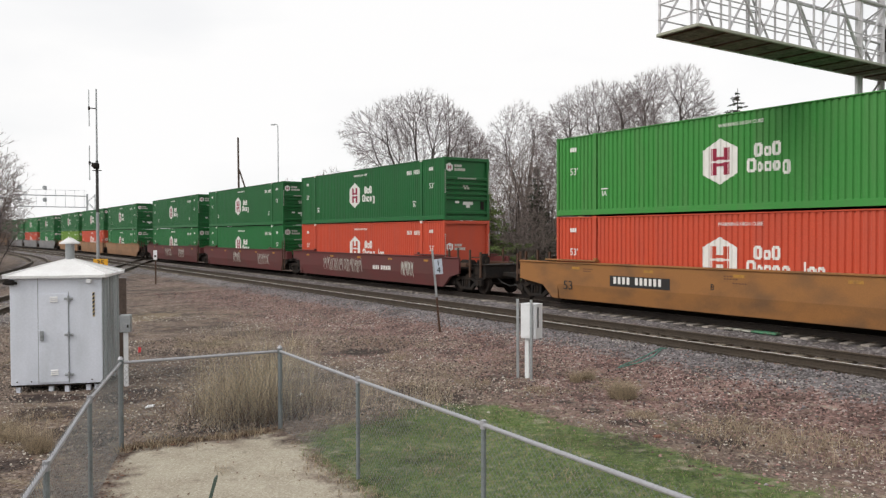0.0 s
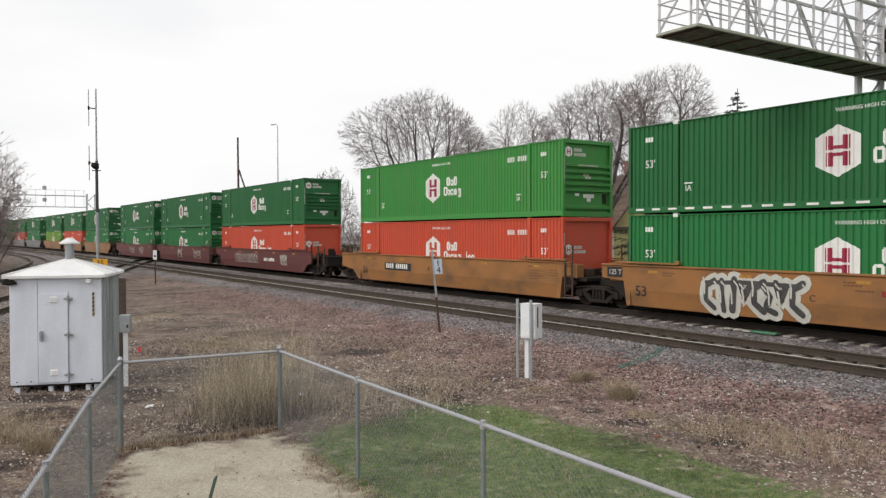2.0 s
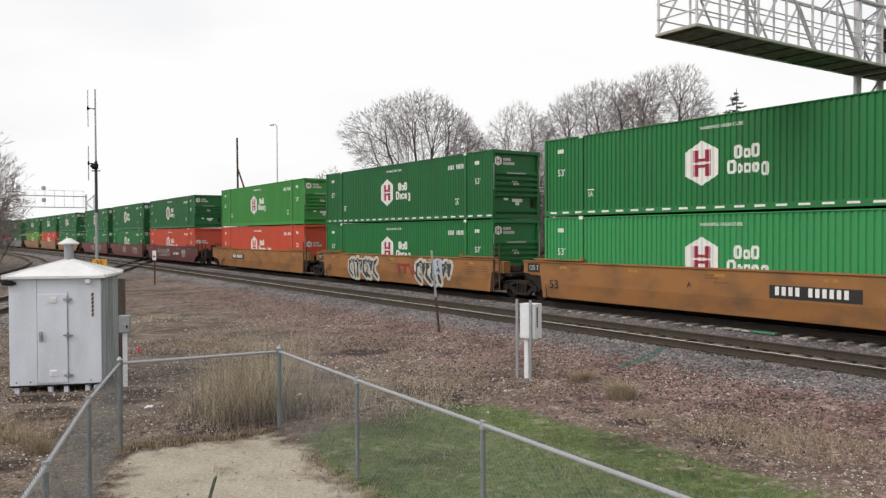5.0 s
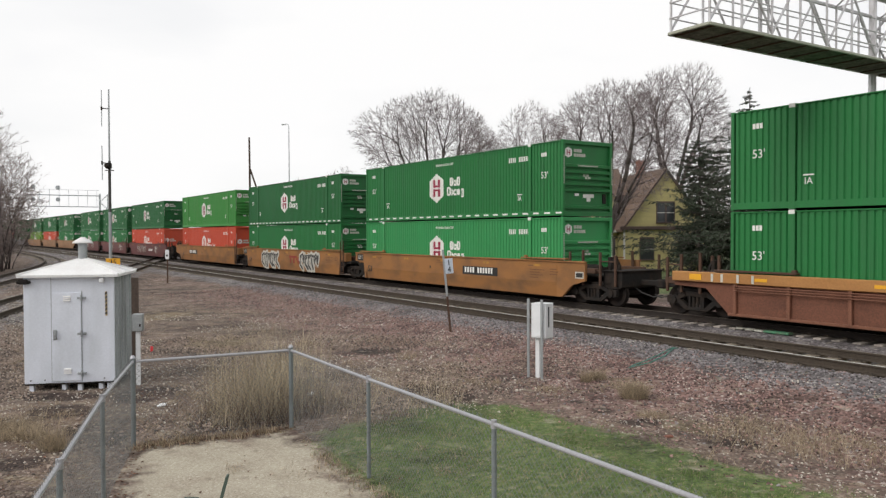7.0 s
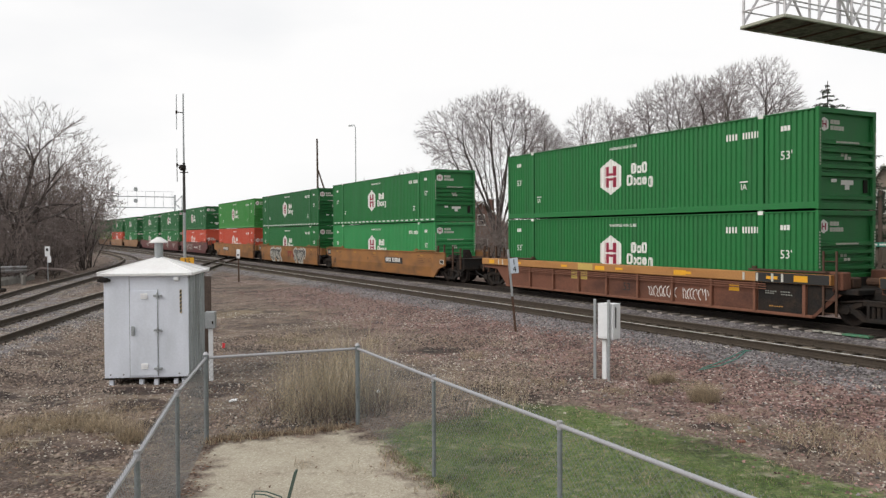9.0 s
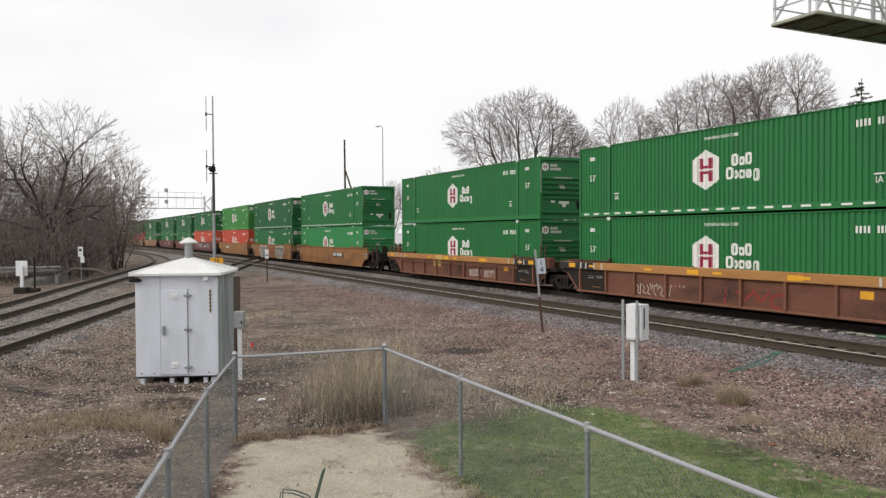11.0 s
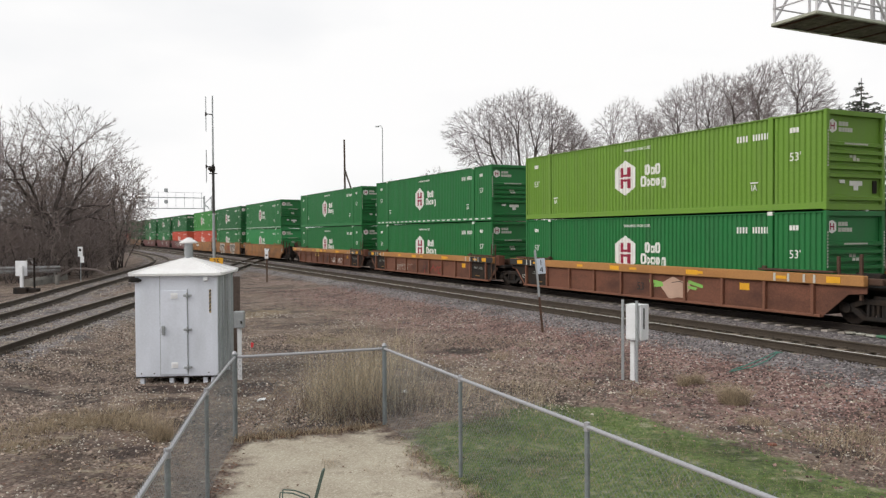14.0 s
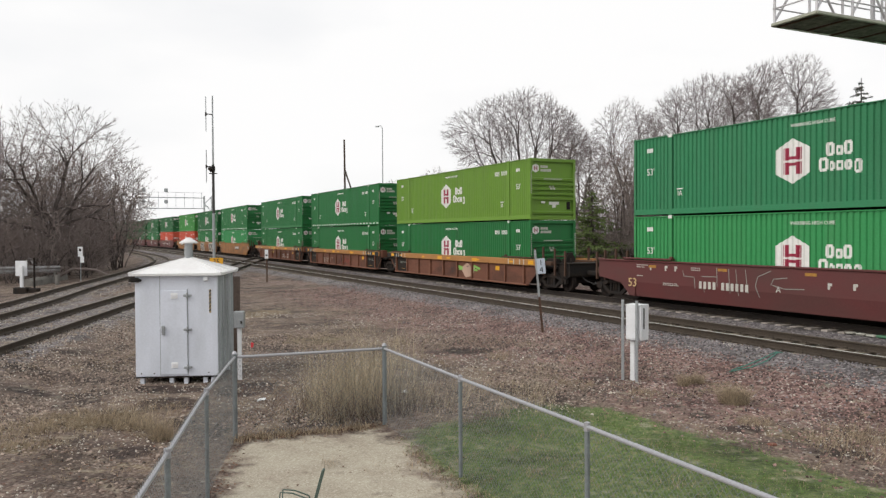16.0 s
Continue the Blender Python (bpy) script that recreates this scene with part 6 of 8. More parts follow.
    part("door_handle", Build().box(dx0 + 0.03, dx0 + 0.10, -0.06, -0.02, 1.04, 1.24, 0.012).cyl((dx0 + 0.06, -0.09, 1.14), (dx0 + 0.06, -0.02, 1.14), 0.02, n=8), GALV, dr, "steel handle")
    part("lamp", Build().box(1.42, 1.52, -0.09, 0.0, z1 - 0.17, z1 - 0.07, 0.02), BOX_WHITE, h, "small white lamp")
    part("conduit_box", Build().box(-0.07, 0.10, -0.10, 0.0, z1 - 0.18, z1 - 0.08, 0.02).cyl((-0.1, -0.06, z1 - 0.14), (0.15, -0.06, z1 - 0.14), 0.03, n=8), DARK_STEEL, h, "dark conduit fitting")
    st = part("hazard_strip", Build().box(1.525, 1.565, -0.008, 0.0, 1.50, 1.99), mat("faded_yellow_tape", (0.50, 0.38, 0.20), 0.6, var=0.1, bump=0), h, "black and yellow hazard strip")
    for k in range(6):
        z = 1.52 + k * 0.08
        part("stripe", Build().prism([(1.525, z - 0.005), (1.565, z + 0.025), (1.565, z + 0.073), (1.525, z + 0.043)], "y", -0.012, -0.0085), BLACK, st)
    for x in (0.12, 0.38, 1.5):
        part("bolt", Build().cyl((x, -0.012, z0 + 0.08), (x, 0, z0 + 0.08), 0.014, n=8), DARK_STEEL, h)
    # timber panel and meter box behind the hut
    p = thing("timber_screen", "dark weathered timber panel leaning beside the hut", "timber panel", m=pose(-7.93, 19.0, -0.5, 0, 0, 8))
    for i in range(2):
        part("plank", Build().box(-0.14 + i * 0.18, 0.03 + i * 0.18, -0.03, 0.03, 0.0, 2.12 - i * 0.03, 0.006), POLE_WOOD, p)
    p = thing("meter_box", "grey meter box on a white post", "meter box", m=pose(-6.55, 16.1, -0.5, 0, 0, 12))
    part("post", Build().box(-0.045, 0.045, -0.03, 0.03, -0.1, 1.20, 0.008), BOX_WHITE, p, "white post")
    part("cabinet", Build().box(-0.11, 0.11, -0.09, 0.09, 1.14, 1.50, 0.015), GALV, p, "grey box")
    part("hasp", Build().box(0.04, 0.07, -0.105, -0.09, 1.24, 1.30), DARK_STEEL, p)


build_hut()


# ---------------------------------------------------------------- chain-link fence
RAIL_H = 1.275


def fence_run(name, pts, label, posts=True, wire=0.0017):
    fn = thing(name, label, "fence", "yard fence")
    z0 = -0.5
    for i, (x, y) in enumerate(pts if posts else ()):
        big = i == 0
        ps = part("post", Build().cyl((x, y, z0 - 0.2), (x, y, z0 + RAIL_H + (0.06 if big else -0.02)), 0.036 if big else 0.026, n=12), POST_STEEL, fn, "galvanised round post", smooth=False)
        part("post_cap", Build().cyl((x, y, z0 + RAIL_H + (0.05 if big else -0.04)), (x, y, z0 + RAIL_H + (0.09 if big else 0.045)), 0.045 if big else 0.034, 0.02 if big else 0.03, 12), RAIL_ZINC, ps)
    for i, ((xa, ya), (xb, yb)) in enumerate(zip(pts, pts[1:])):
        part("top_rail", Build().cyl((xa, ya, z0 + RAIL_H), (xb, yb, z0 + RAIL_H), 0.022, n=10), RAIL_ZINC, fn, "galvanised top rail")
        L = math.hypot(xb - xa, yb - ya)
        ux, uy = (xb - xa) / L, (yb - ya) / L
        nx, ny = -uy, ux
        b = Build()
        H, pitch, r = RAIL_H + 0.035, 0.076, wire
        base = 0.03
        for sgn in (1, -1):
            k = -int(H / pitch) - 1
            while k * pitch < L + H:
                s0 = k * pitch
                # clip the slanting wire to the panel
                a0, a1 = (0.0, H)
                lo = max(a0, -s0 if sgn > 0 else s0 - L)
                hi = min(a1, L - s0 if sgn > 0 else s0)
                if hi - lo > 0.02:
                    p = [(xa + ux * (s0 + sgn * h) + nx * sgn * 0.004, ya + uy * (s0 + sgn * h) + ny * sgn * 0.004, z0 + base + h) for h in (lo, hi)]
                    b.cyl(p[0], p[1], r, n=3, caps=False)
                k += 1
        me = b.mesh("wire_mesh", WIRE)
        tagged(part("wire_mesh", me, WIRE, fn, "grey woven chain-link wire"), kind="stuff")
    return fn


fence_run("chain_link_fence", FENCE, "galvanised chain-link fence along the lawn", wire=0.0020)
fence_run("chain_link_fence", FENCE_LEFT, "galvanised chain-link fence beside the gravel")
fence_run("chain_link_fence", [(-2.66, 12.48), (-4.68, 11.42)], "galvanised chain-link fence at the back of the sandy yard", False)


def build_chair():
    c = thing("garden_chair", "thin green tubular metal garden chair on the sandy yard", "garden chair", m=pose(-2.145, 7.2, -0.5, 0, 0, 0))
    GREEN_TUBE = mat("dark_green_tube_enamel", (0.09, 0.13, 0.11), 0.4, metal=0.3, var=0.1, bump=0.02)
    for y in (-0.02, 0.06):
        part("back_leg", Build().tube([(-0.25, y, 0), (-0.06, y, 0.57), (0.03, y, 0.89)], [0.008] * 3, 8), GREEN_TUBE, c)
        part("arm", Build().tube([(-0.40, y - 0.1, 0.0), (-0.36, y - 0.1, 0.59), (-0.35, y - 0.1, 0.71), (-0.24, y - 0.08, 0.70), (-0.12, y - 0.03, 0.64), (-0.08, y, 0.53)], [0.007] * 6, 8), GREEN_TUBE, c)
    part("back_rail", Build().tube([(0.03, -0.02, 0.89), (0.035, 0.02, 0.905), (0.03, 0.06, 0.89)], [0.008] * 3, 8), GREEN_TUBE, c)
    part("seat_bar", Build().cyl((-0.37, -0.1, 0.41), (-0.1, -0.02, 0.41), 0.007, n=6), GREEN_TUBE, c)


build_chair()


# ---------------------------------------------------------------- houses behind the line
YELLOW_SIDING = mat("pale_yellow_siding", (0.44, 0.385, 0.17), 0.7, var=0.08, stain=(0.29, 0.25, 0.14), ss=1.2, amt=0.4, bump=0.03, island=0.05)
CREAM_SIDING = mat("light_yellow_siding", (0.70, 0.63, 0.34), 0.7, var=0.06, stain=(0.6, 0.53, 0.30), ss=1.2, amt=0.4, bump=0.03, island=0.05)
TAUPE_SIDING = mat("taupe_siding", (0.235, 0.190, 0.158), 0.75, var=0.08, stain=(0.2, 0.17, 0.14), ss=1.2, amt=0.4, bump=0.03, island=0.05)
WHITE_SIDING = mat("off_white_siding", (0.55, 0.54, 0.52), 0.7, var=0.06, stain=(0.42, 0.41, 0.40), ss=1.2, amt=0.4, bump=0.03, island=0.05)
BROWN_SHINGLE = mat("brown_roof_shingles", (0.155, 0.105, 0.078), 0.9, var=0.25, stain=(0.10, 0.07, 0.055), ss=2, amt=0.6, bump=0.3, bs=20, island=0.15)
GREY_SHINGLE = mat("grey_roof_shingles", (0.120, 0.108, 0.098), 0.9, var=0.25, stain=(0.08, 0.072, 0.068), ss=2, amt=0.6, bump=0.3, bs=20, island=0.15)
TRIM_WHITE = mat("white_trim_paint", (0.62, 0.61, 0.58), 0.6, var=0.06, bump=0.02)
TRIM_DARK = mat("brown_trim_paint", (0.075, 0.05, 0.04), 0.6, var=0.1, bump=0.02)


def clapboards(b, x0, x1, z0, z1, y, step=0.13, clip=None):
    """Overlapping boards on a wall that faces -y; clip(z) gives the half width left at that height."""
    z = z0
    while z < z1 - 0.01:
        t = min(z + step, z1)
        a0, a1 = x0, x1
        if clip:
            c, w = clip((z + t) / 2)
            a0, a1 = max(x0, c - w), min(x1, c + w)
        if a1 - a0 > 0.1:
            b.prism([(y - 0.022, z), (y, z), (y, t), (y - 0.006, t)], "x", a0, a1)
        z = t
    return b


def window(h, x, z, w, t, y, trim, bars=1, name="window"):
    """A framed sash on a wall that faces -y; x, z: its lower middle."""
    wn_ = part(name, Build().box(x - w / 2 - 0.09, x + w / 2 + 0.09, y - 0.075, y - 0.02, z - 0.02, z + t + 0.12, 0.01), trim, h)
    part("pane", Build().box(x - w / 2, x + w / 2, y - 0.08, y - 0.0765, z + 0.05, z + t), GLASS_DARK, wn_)
    part("sash_bar", Build().box(x - w / 2, x + w / 2, y - 0.09, y - 0.0805, z + t * 0.5 - 0.025, z + t * 0.5 + 0.025), TRIM_WHITE, wn_)
    for i in range(bars):
        xx = x - w / 2 + w * (i + 1) / (bars + 1)
        part("mullion", Build().box(xx - 0.03, xx + 0.03, y - 0.092, y - 0.0805, z + 0.05, z + t), TRIM_WHITE, wn_)
    part("sill", Build().box(x - w / 2 - 0.12, x + w / 2 + 0.12, y - 0.13, y - 0.02, z - 0.06, z, 0.01), trim, wn_)
    return wn_


def gable_block(h, x0, x1, d, eave, apex, y, siding, roof_mat, o=0.3, trim=TRIM_WHITE):
    """A wing with its gable end towards -y."""
    c, hw = (x0 + x1) / 2, (x1 - x0) / 2
    part("wall", Build().prism([(x0, 0), (x1, 0), (x1, eave), (c, apex), (x0, eave)], "y", y, y + d), siding, h)
    part("siding", clapboards(clapboards(Build(), x0, x1, 0.3, eave, y - 0.001), x0, x1, eave, apex, y - 0.001, clip=lambda z: (c, hw * (apex - z) / (apex - eave))), siding, h)
    sl = math.atan2(apex - eave, hw)
    for s in (-1, 1):
        ex, ez = c + s * (hw + o), eave - o * math.tan(sl)
        part("roof", Build().prism([(ex, ez), (c, apex), (c, apex + 0.16), (ex, ez + 0.16)], "y", y - o, y + d + o), roof_mat, h)
        b = Build()
        k = 9
        for i in range(k):
            ta, tb = i / k, (i + 1) / k
            xa, za, xb, zb = ex + (c - ex) * ta, ez + (apex - ez) * ta, ex + (c - ex) * tb, ez + (apex - ez) * tb
            b.prism([(xa, za + 0.165), (xb, zb + 0.165), (xb, zb + 0.17), (xa, za + 0.20)], "y", y - o - 0.01, y + d + o + 0.01)
        tagged(part("shingles", b, roof_mat, h), kind="stuff")
        part("bargeboard", Build().prism([(ex, ez - 0.05), (c, apex - 0.05), (c, apex + 0.17), (ex, ez + 0.17)], "y", y - o - 0.05, y - o - 0.012), trim, h)


def build_yellow_house():
    h = thing("house", "pale yellow clapboard house with a brown shingle roof", "house", m=pose(16.6, 63.52, -0.5, 0, 0, 8))
    gable_block(h, -2.94, 3.98, 9.0, 3.6, 8.2, 0.0, YELLOW_SIDING, BROWN_SHINGLE, trim=TRIM_DARK)
    part("cornice", Build().box(-3.3, 4.3, -0.32, -0.03, 3.38, 3.66, 0.03), TRIM_DARK, h)
    for x in (0.16, 0.94):
        window(h, x, 3.95, 0.62, 1.6, 0.0, TRIM_DARK, 0)
    window(h, -1.02, 0.96, 1.05, 1.7, 0.0, TRIM_DARK, 0)
    window(h, 2.2, 0.96, 1.05, 1.7, 0.0, TRIM_DARK, 0)
    part("chimney", Build().box(0.0, 0.6, 4.5, 5.1, 7.6, 9.4, 0.02), mat("chimney_brick", (0.22, 0.10, 0.075), 0.9, var=0.2, bump=0.3, bs=12), h)
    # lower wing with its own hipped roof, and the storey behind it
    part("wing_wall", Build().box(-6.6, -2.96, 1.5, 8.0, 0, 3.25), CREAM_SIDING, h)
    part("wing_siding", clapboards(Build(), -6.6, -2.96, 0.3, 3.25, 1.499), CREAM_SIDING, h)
    part("wing_roof", Build().add([(-7.1, 1.05, 3.2), (-2.96, 1.05, 3.2), (-2.96, 8.4, 3.2), (-7.1, 8.4, 3.2), (-5.5, 4.6, 5.1), (-2.96, 4.6, 5.1), (-7.1, 1.05, 3.36), (-2.96, 1.05, 3.36)],
                                  [(0, 1, 7, 6), (6, 7, 5, 4), (1, 2, 5, 7), (2, 3, 4, 5), (3, 0, 6, 4), (0, 3, 2, 1)]), BROWN_SHINGLE, h)
    part("fascia", Build().box(-7.14, -2.98, 0.98, 1.045, 3.16, 3.38), TRIM_WHITE, h)
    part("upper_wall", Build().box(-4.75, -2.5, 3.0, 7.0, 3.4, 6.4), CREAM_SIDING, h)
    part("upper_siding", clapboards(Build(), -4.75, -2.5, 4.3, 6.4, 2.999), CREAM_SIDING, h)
    part("upper_roof", Build().add([(-5.2, 2.5, 6.3), (-1.6, 2.5, 6.3), (-1.6, 7.4, 6.3), (-5.2, 7.4, 6.3), (-3.6, 5.0, 8.7), (-1.6, 5.0, 8.7)],
                                   [(0, 1, 5, 4), (1, 2, 5), (2, 3, 4, 5), (3, 0, 4), (0, 3, 2, 1)]), BROWN_SHINGLE, h)
    window(h, -3.9, 4.6, 0.7, 1.3, 3.0, TRIM_WHITE, 0)
    for x in (-5.75, -4.98):
        window(h, x, 1.05, 0.6, 1.65, 1.5, TRIM_WHITE, 0)
    part("corner_board", Build().box(-3.0, -2.84, -0.06, -0.025, 0, 3.38), TRIM_WHITE, h)
    part("corner_board", Build().box(-6.66, -6.5, 1.44, 1.475, 0, 3.2), TRIM_WHITE, h)
    pc = part("porch_roof", Build().prism([(-9.0, 1.55), (-6.6, 2.3), (-6.6, 2.45), (-9.0, 1.7)], "y", 1.2, 4.2), GREY_SHINGLE, h)
    for x in (-8.8, -7.7):
        part("porch_post", Build().box(x - 0.07, x + 0.07, 1.3, 1.44, 0, 1.62 + (x + 9.0) * 0.31), TRIM_WHITE, pc)
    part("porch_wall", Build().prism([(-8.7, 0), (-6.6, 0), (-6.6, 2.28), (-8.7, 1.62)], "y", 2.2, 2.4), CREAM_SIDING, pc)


def build_brown_house():
    h = thing("house", "taupe gabled house with an enclosed front porch", "house", m=pose(24.25, 54.9, -0.5, 0, 0, -24))
    gable_block(h, -2.75, 2.75, 8.0, 3.5, 7.5, 0.0, TAUPE_SIDING, GREY_SHINGLE)
    window(h, 0.1, 4.35, 0.95, 1.45, 0.0, TRIM_WHITE)
    window(h, -1.65, 1.35, 1.0, 1.6, 0.0, TRIM_WHITE)
    window(h, 0.85, 1.6, 0.75, 1.2, 0.0, TRIM_WHITE, 0)
    part("porch", Build().box(0.75, 3.75, -1.5, 2.0, 0.35, 3.0), TAUPE_SIDING, h)
    part("porch_siding", clapboards(Build(), 0.75, 3.75, 0.4, 3.0, -1.501), TAUPE_SIDING, h)
    part("porch_roof", Build().box(0.45, 4.1, -1.9, 2.1, 3.0, 3.18, 0.02), TRIM_WHITE, h)
    window(h, 1.25, 1.6, 0.75, 1.15, -1.5, TRIM_WHITE, 0)
    window(h, 3.2, 1.6, 0.75, 1.15, -1.5, TRIM_WHITE, 0)
    d = part("door", Build().box(1.95, 2.65, -1.60, -1.50, 0.55, 2.65, 0.01), TRIM_WHITE, h, "white front door")
    part("pane", Build().box(2.08, 2.52, -1.612, -1.602, 1.55, 2.5), GLASS_DARK, d)
    for i in range(3):
        part("step", Build().box(1.7, 2.95, -2.5 + i * 0.3, -1.5, i * 0.17, (i + 1) * 0.17, 0.01), mat_concrete, h)
    part("foundation", Build().box(-2.8, 3.8, -1.45, 7.9, 0, 0.4), mat_concrete, h)
    part("downpipe", Build().cyl((-2.68, -0.1, 0.2), (-2.68, -0.1, 3.5), 0.05, n=8), TRIM_WHITE, h)


def build_white_house():
    h = thing("house", "off-white two-storey house with a grey hipped roof", "house", m=pose(36.6, 66.0, -0.5, 0, 0, -24))
    part("wall", Build().box(-4.0, 5.5, 0, 9, 0, 6.2), WHITE_SIDING, h)
    part("siding", clapboards(Build(), -4.0, 5.5, 0.4, 6.2, -0.001, 0.16), WHITE_SIDING, h)
    part("foundation", Build().box(-4.05, 5.55, -0.05, 9, 0, 0.42), mat_concrete, h)
    part("roof", Build().add([(-4.5, -0.5, 6.1), (6.0, -0.5, 6.1), (6.0, 9.5, 6.1), (-4.5, 9.5, 6.1), (-2.2, 4.5, 10.6), (4.0, 4.5, 10.6)],
                             [(0, 1, 5, 4), (1, 2, 5), (2, 3, 4, 5), (3, 0, 4), (0, 3, 2, 1)]), GREY_SHINGLE, h)
    part("gutter", Build().box(-4.5, 6.0, -0.58, -0.5, 6.0, 6.14, 0.02), TRIM_WHITE, h)
    for x in (-2.6, 0.3, 3.2):
        window(h, x, 3.7, 0.8, 1.5, 0.0, TRIM_WHITE, 0)
        window(h, x, 1.0, 0.8, 1.6, 0.0, TRIM_WHITE, 0)
    window(h, -3.5, 4.9, 0.4, 0.6, 0.0, TRIM_WHITE, 0)


def build_brick_house():
    h = thing("house", "reddish-brown brick house with a dark shingle roof behind the trees", "house", m=pose(-4.6, 96.0, -0.5, 0, 0, 14))
    brick_red = mat("dull_red_brick_wall", (0.20, 0.105, 0.080), 0.9, var=0.25, stain=(0.12, 0.07, 0.055), ss=2, amt=0.6, bump=0.3, bs=14)
    gable_block(h, -4.2, 4.2, 9.0, 3.2, 6.9, 0.0, brick_red, BROWN_SHINGLE)
    for x in (-2.2, 0.4, 2.6):
        window(h, x, 1.0, 0.8, 1.4, 0.0, TRIM_WHITE, 0)
    window(h, 0.0, 4.1, 0.8, 1.2, 0.0, TRIM_WHITE, 0)
    part("chimney", Build().box(1.6, 2.2, 3.0, 3.6, 4.8, 7.4, 0.02), brick_red, h)


build_brick_house()
build_yellow_house()
build_brown_house()
build_white_house()


# ---------------------------------------------------------------- trees
def split_directions(rng, T, p, k):
    """Sorts points into k groups that lie the same way from p."""
    D = T - p
    D = D / (np.linalg.norm(D, axis=1)[:, None] + 1e-6)
    C = [D[rng.integers(len(D))]]
    while len(C) < k:
        far = np.min([((D - c) ** 2).sum(1) for c in C], axis=0)
        C.append(D[int(np.argmax(far * rng.uniform(0.6, 1.0, len(D))))])
    C = np.array(C)
    for _ in range(3):
        near = np.argmin(((D[:, None] - C[None]) ** 2).sum(2), axis=1)
        for j in range(k):
            if (near == j).any():
                C[j] = D[near == j].mean(0)
    return [T[near == j] for j in range(k) if (near == j).any()]


def thin_tubes(P, Q, R0, R1):
    """Three-sided tubes between two rows of points, as one list of corners and faces."""
    P, Q = np.array(P), np.array(Q)
    d = Q - P
    d /= np.linalg.norm(d, axis=1)[:, None] + 1e-9
    ref = np.where(np.abs(d[:, 2:3]) > 0.8, (1.0, 0.0, 0.0), (0.0, 0.0, 1.0))
    u = np.cross(d, ref)
    u /= np.linalg.norm(u, axis=1)[:, None] + 1e-9
    w = np.cross(d, u)
    ring = [u * math.cos(a) + w * math.sin(a) for a in (0.0, math.tau / 3, 2 * math.tau / 3)]
    v = np.stack([P + g * np.array(R0)[:, None] for g in ring] + [Q + g * np.array(R1)[:, None] for g in ring], 1).reshape(-1, 3)
    quads = np.array([(0, 1, 4, 3), (1, 2, 5, 4), (2, 0, 3, 5)])
    return v, (np.arange(len(P))[:, None, None] * 6 + quads[None]).reshape(-1, 4)


def spikes(P, Q, R):
    """Fine twigs that run out to a point."""
    P, Q = np.array(P), np.array(Q)
    d = Q - P
    d /= np.linalg.norm(d, axis=1)[:, None] + 1e-9
    ref = np.where(np.abs(d[:, 2:3]) > 0.8, (1.0, 0.0, 0.0), (0.0, 0.0, 1.0))
    u = np.cross(d, ref)
    u /= np.linalg.norm(u, axis=1)[:, None] + 1e-9
    w = np.cross(d, u)
    v = np.stack([P + (u * math.cos(a) + w * math.sin(a)) * np.array(R)[:, None] for a in (0.0, math.tau / 3, 2 * math.tau / 3)] + [Q], 1).reshape(-1, 3)
    tris = np.array([(0, 1, 3), (1, 2, 3), (2, 0, 3)])
    return v, (np.arange(len(P))[:, None, None] * 4 + tris[None]).reshape(-1, 3)


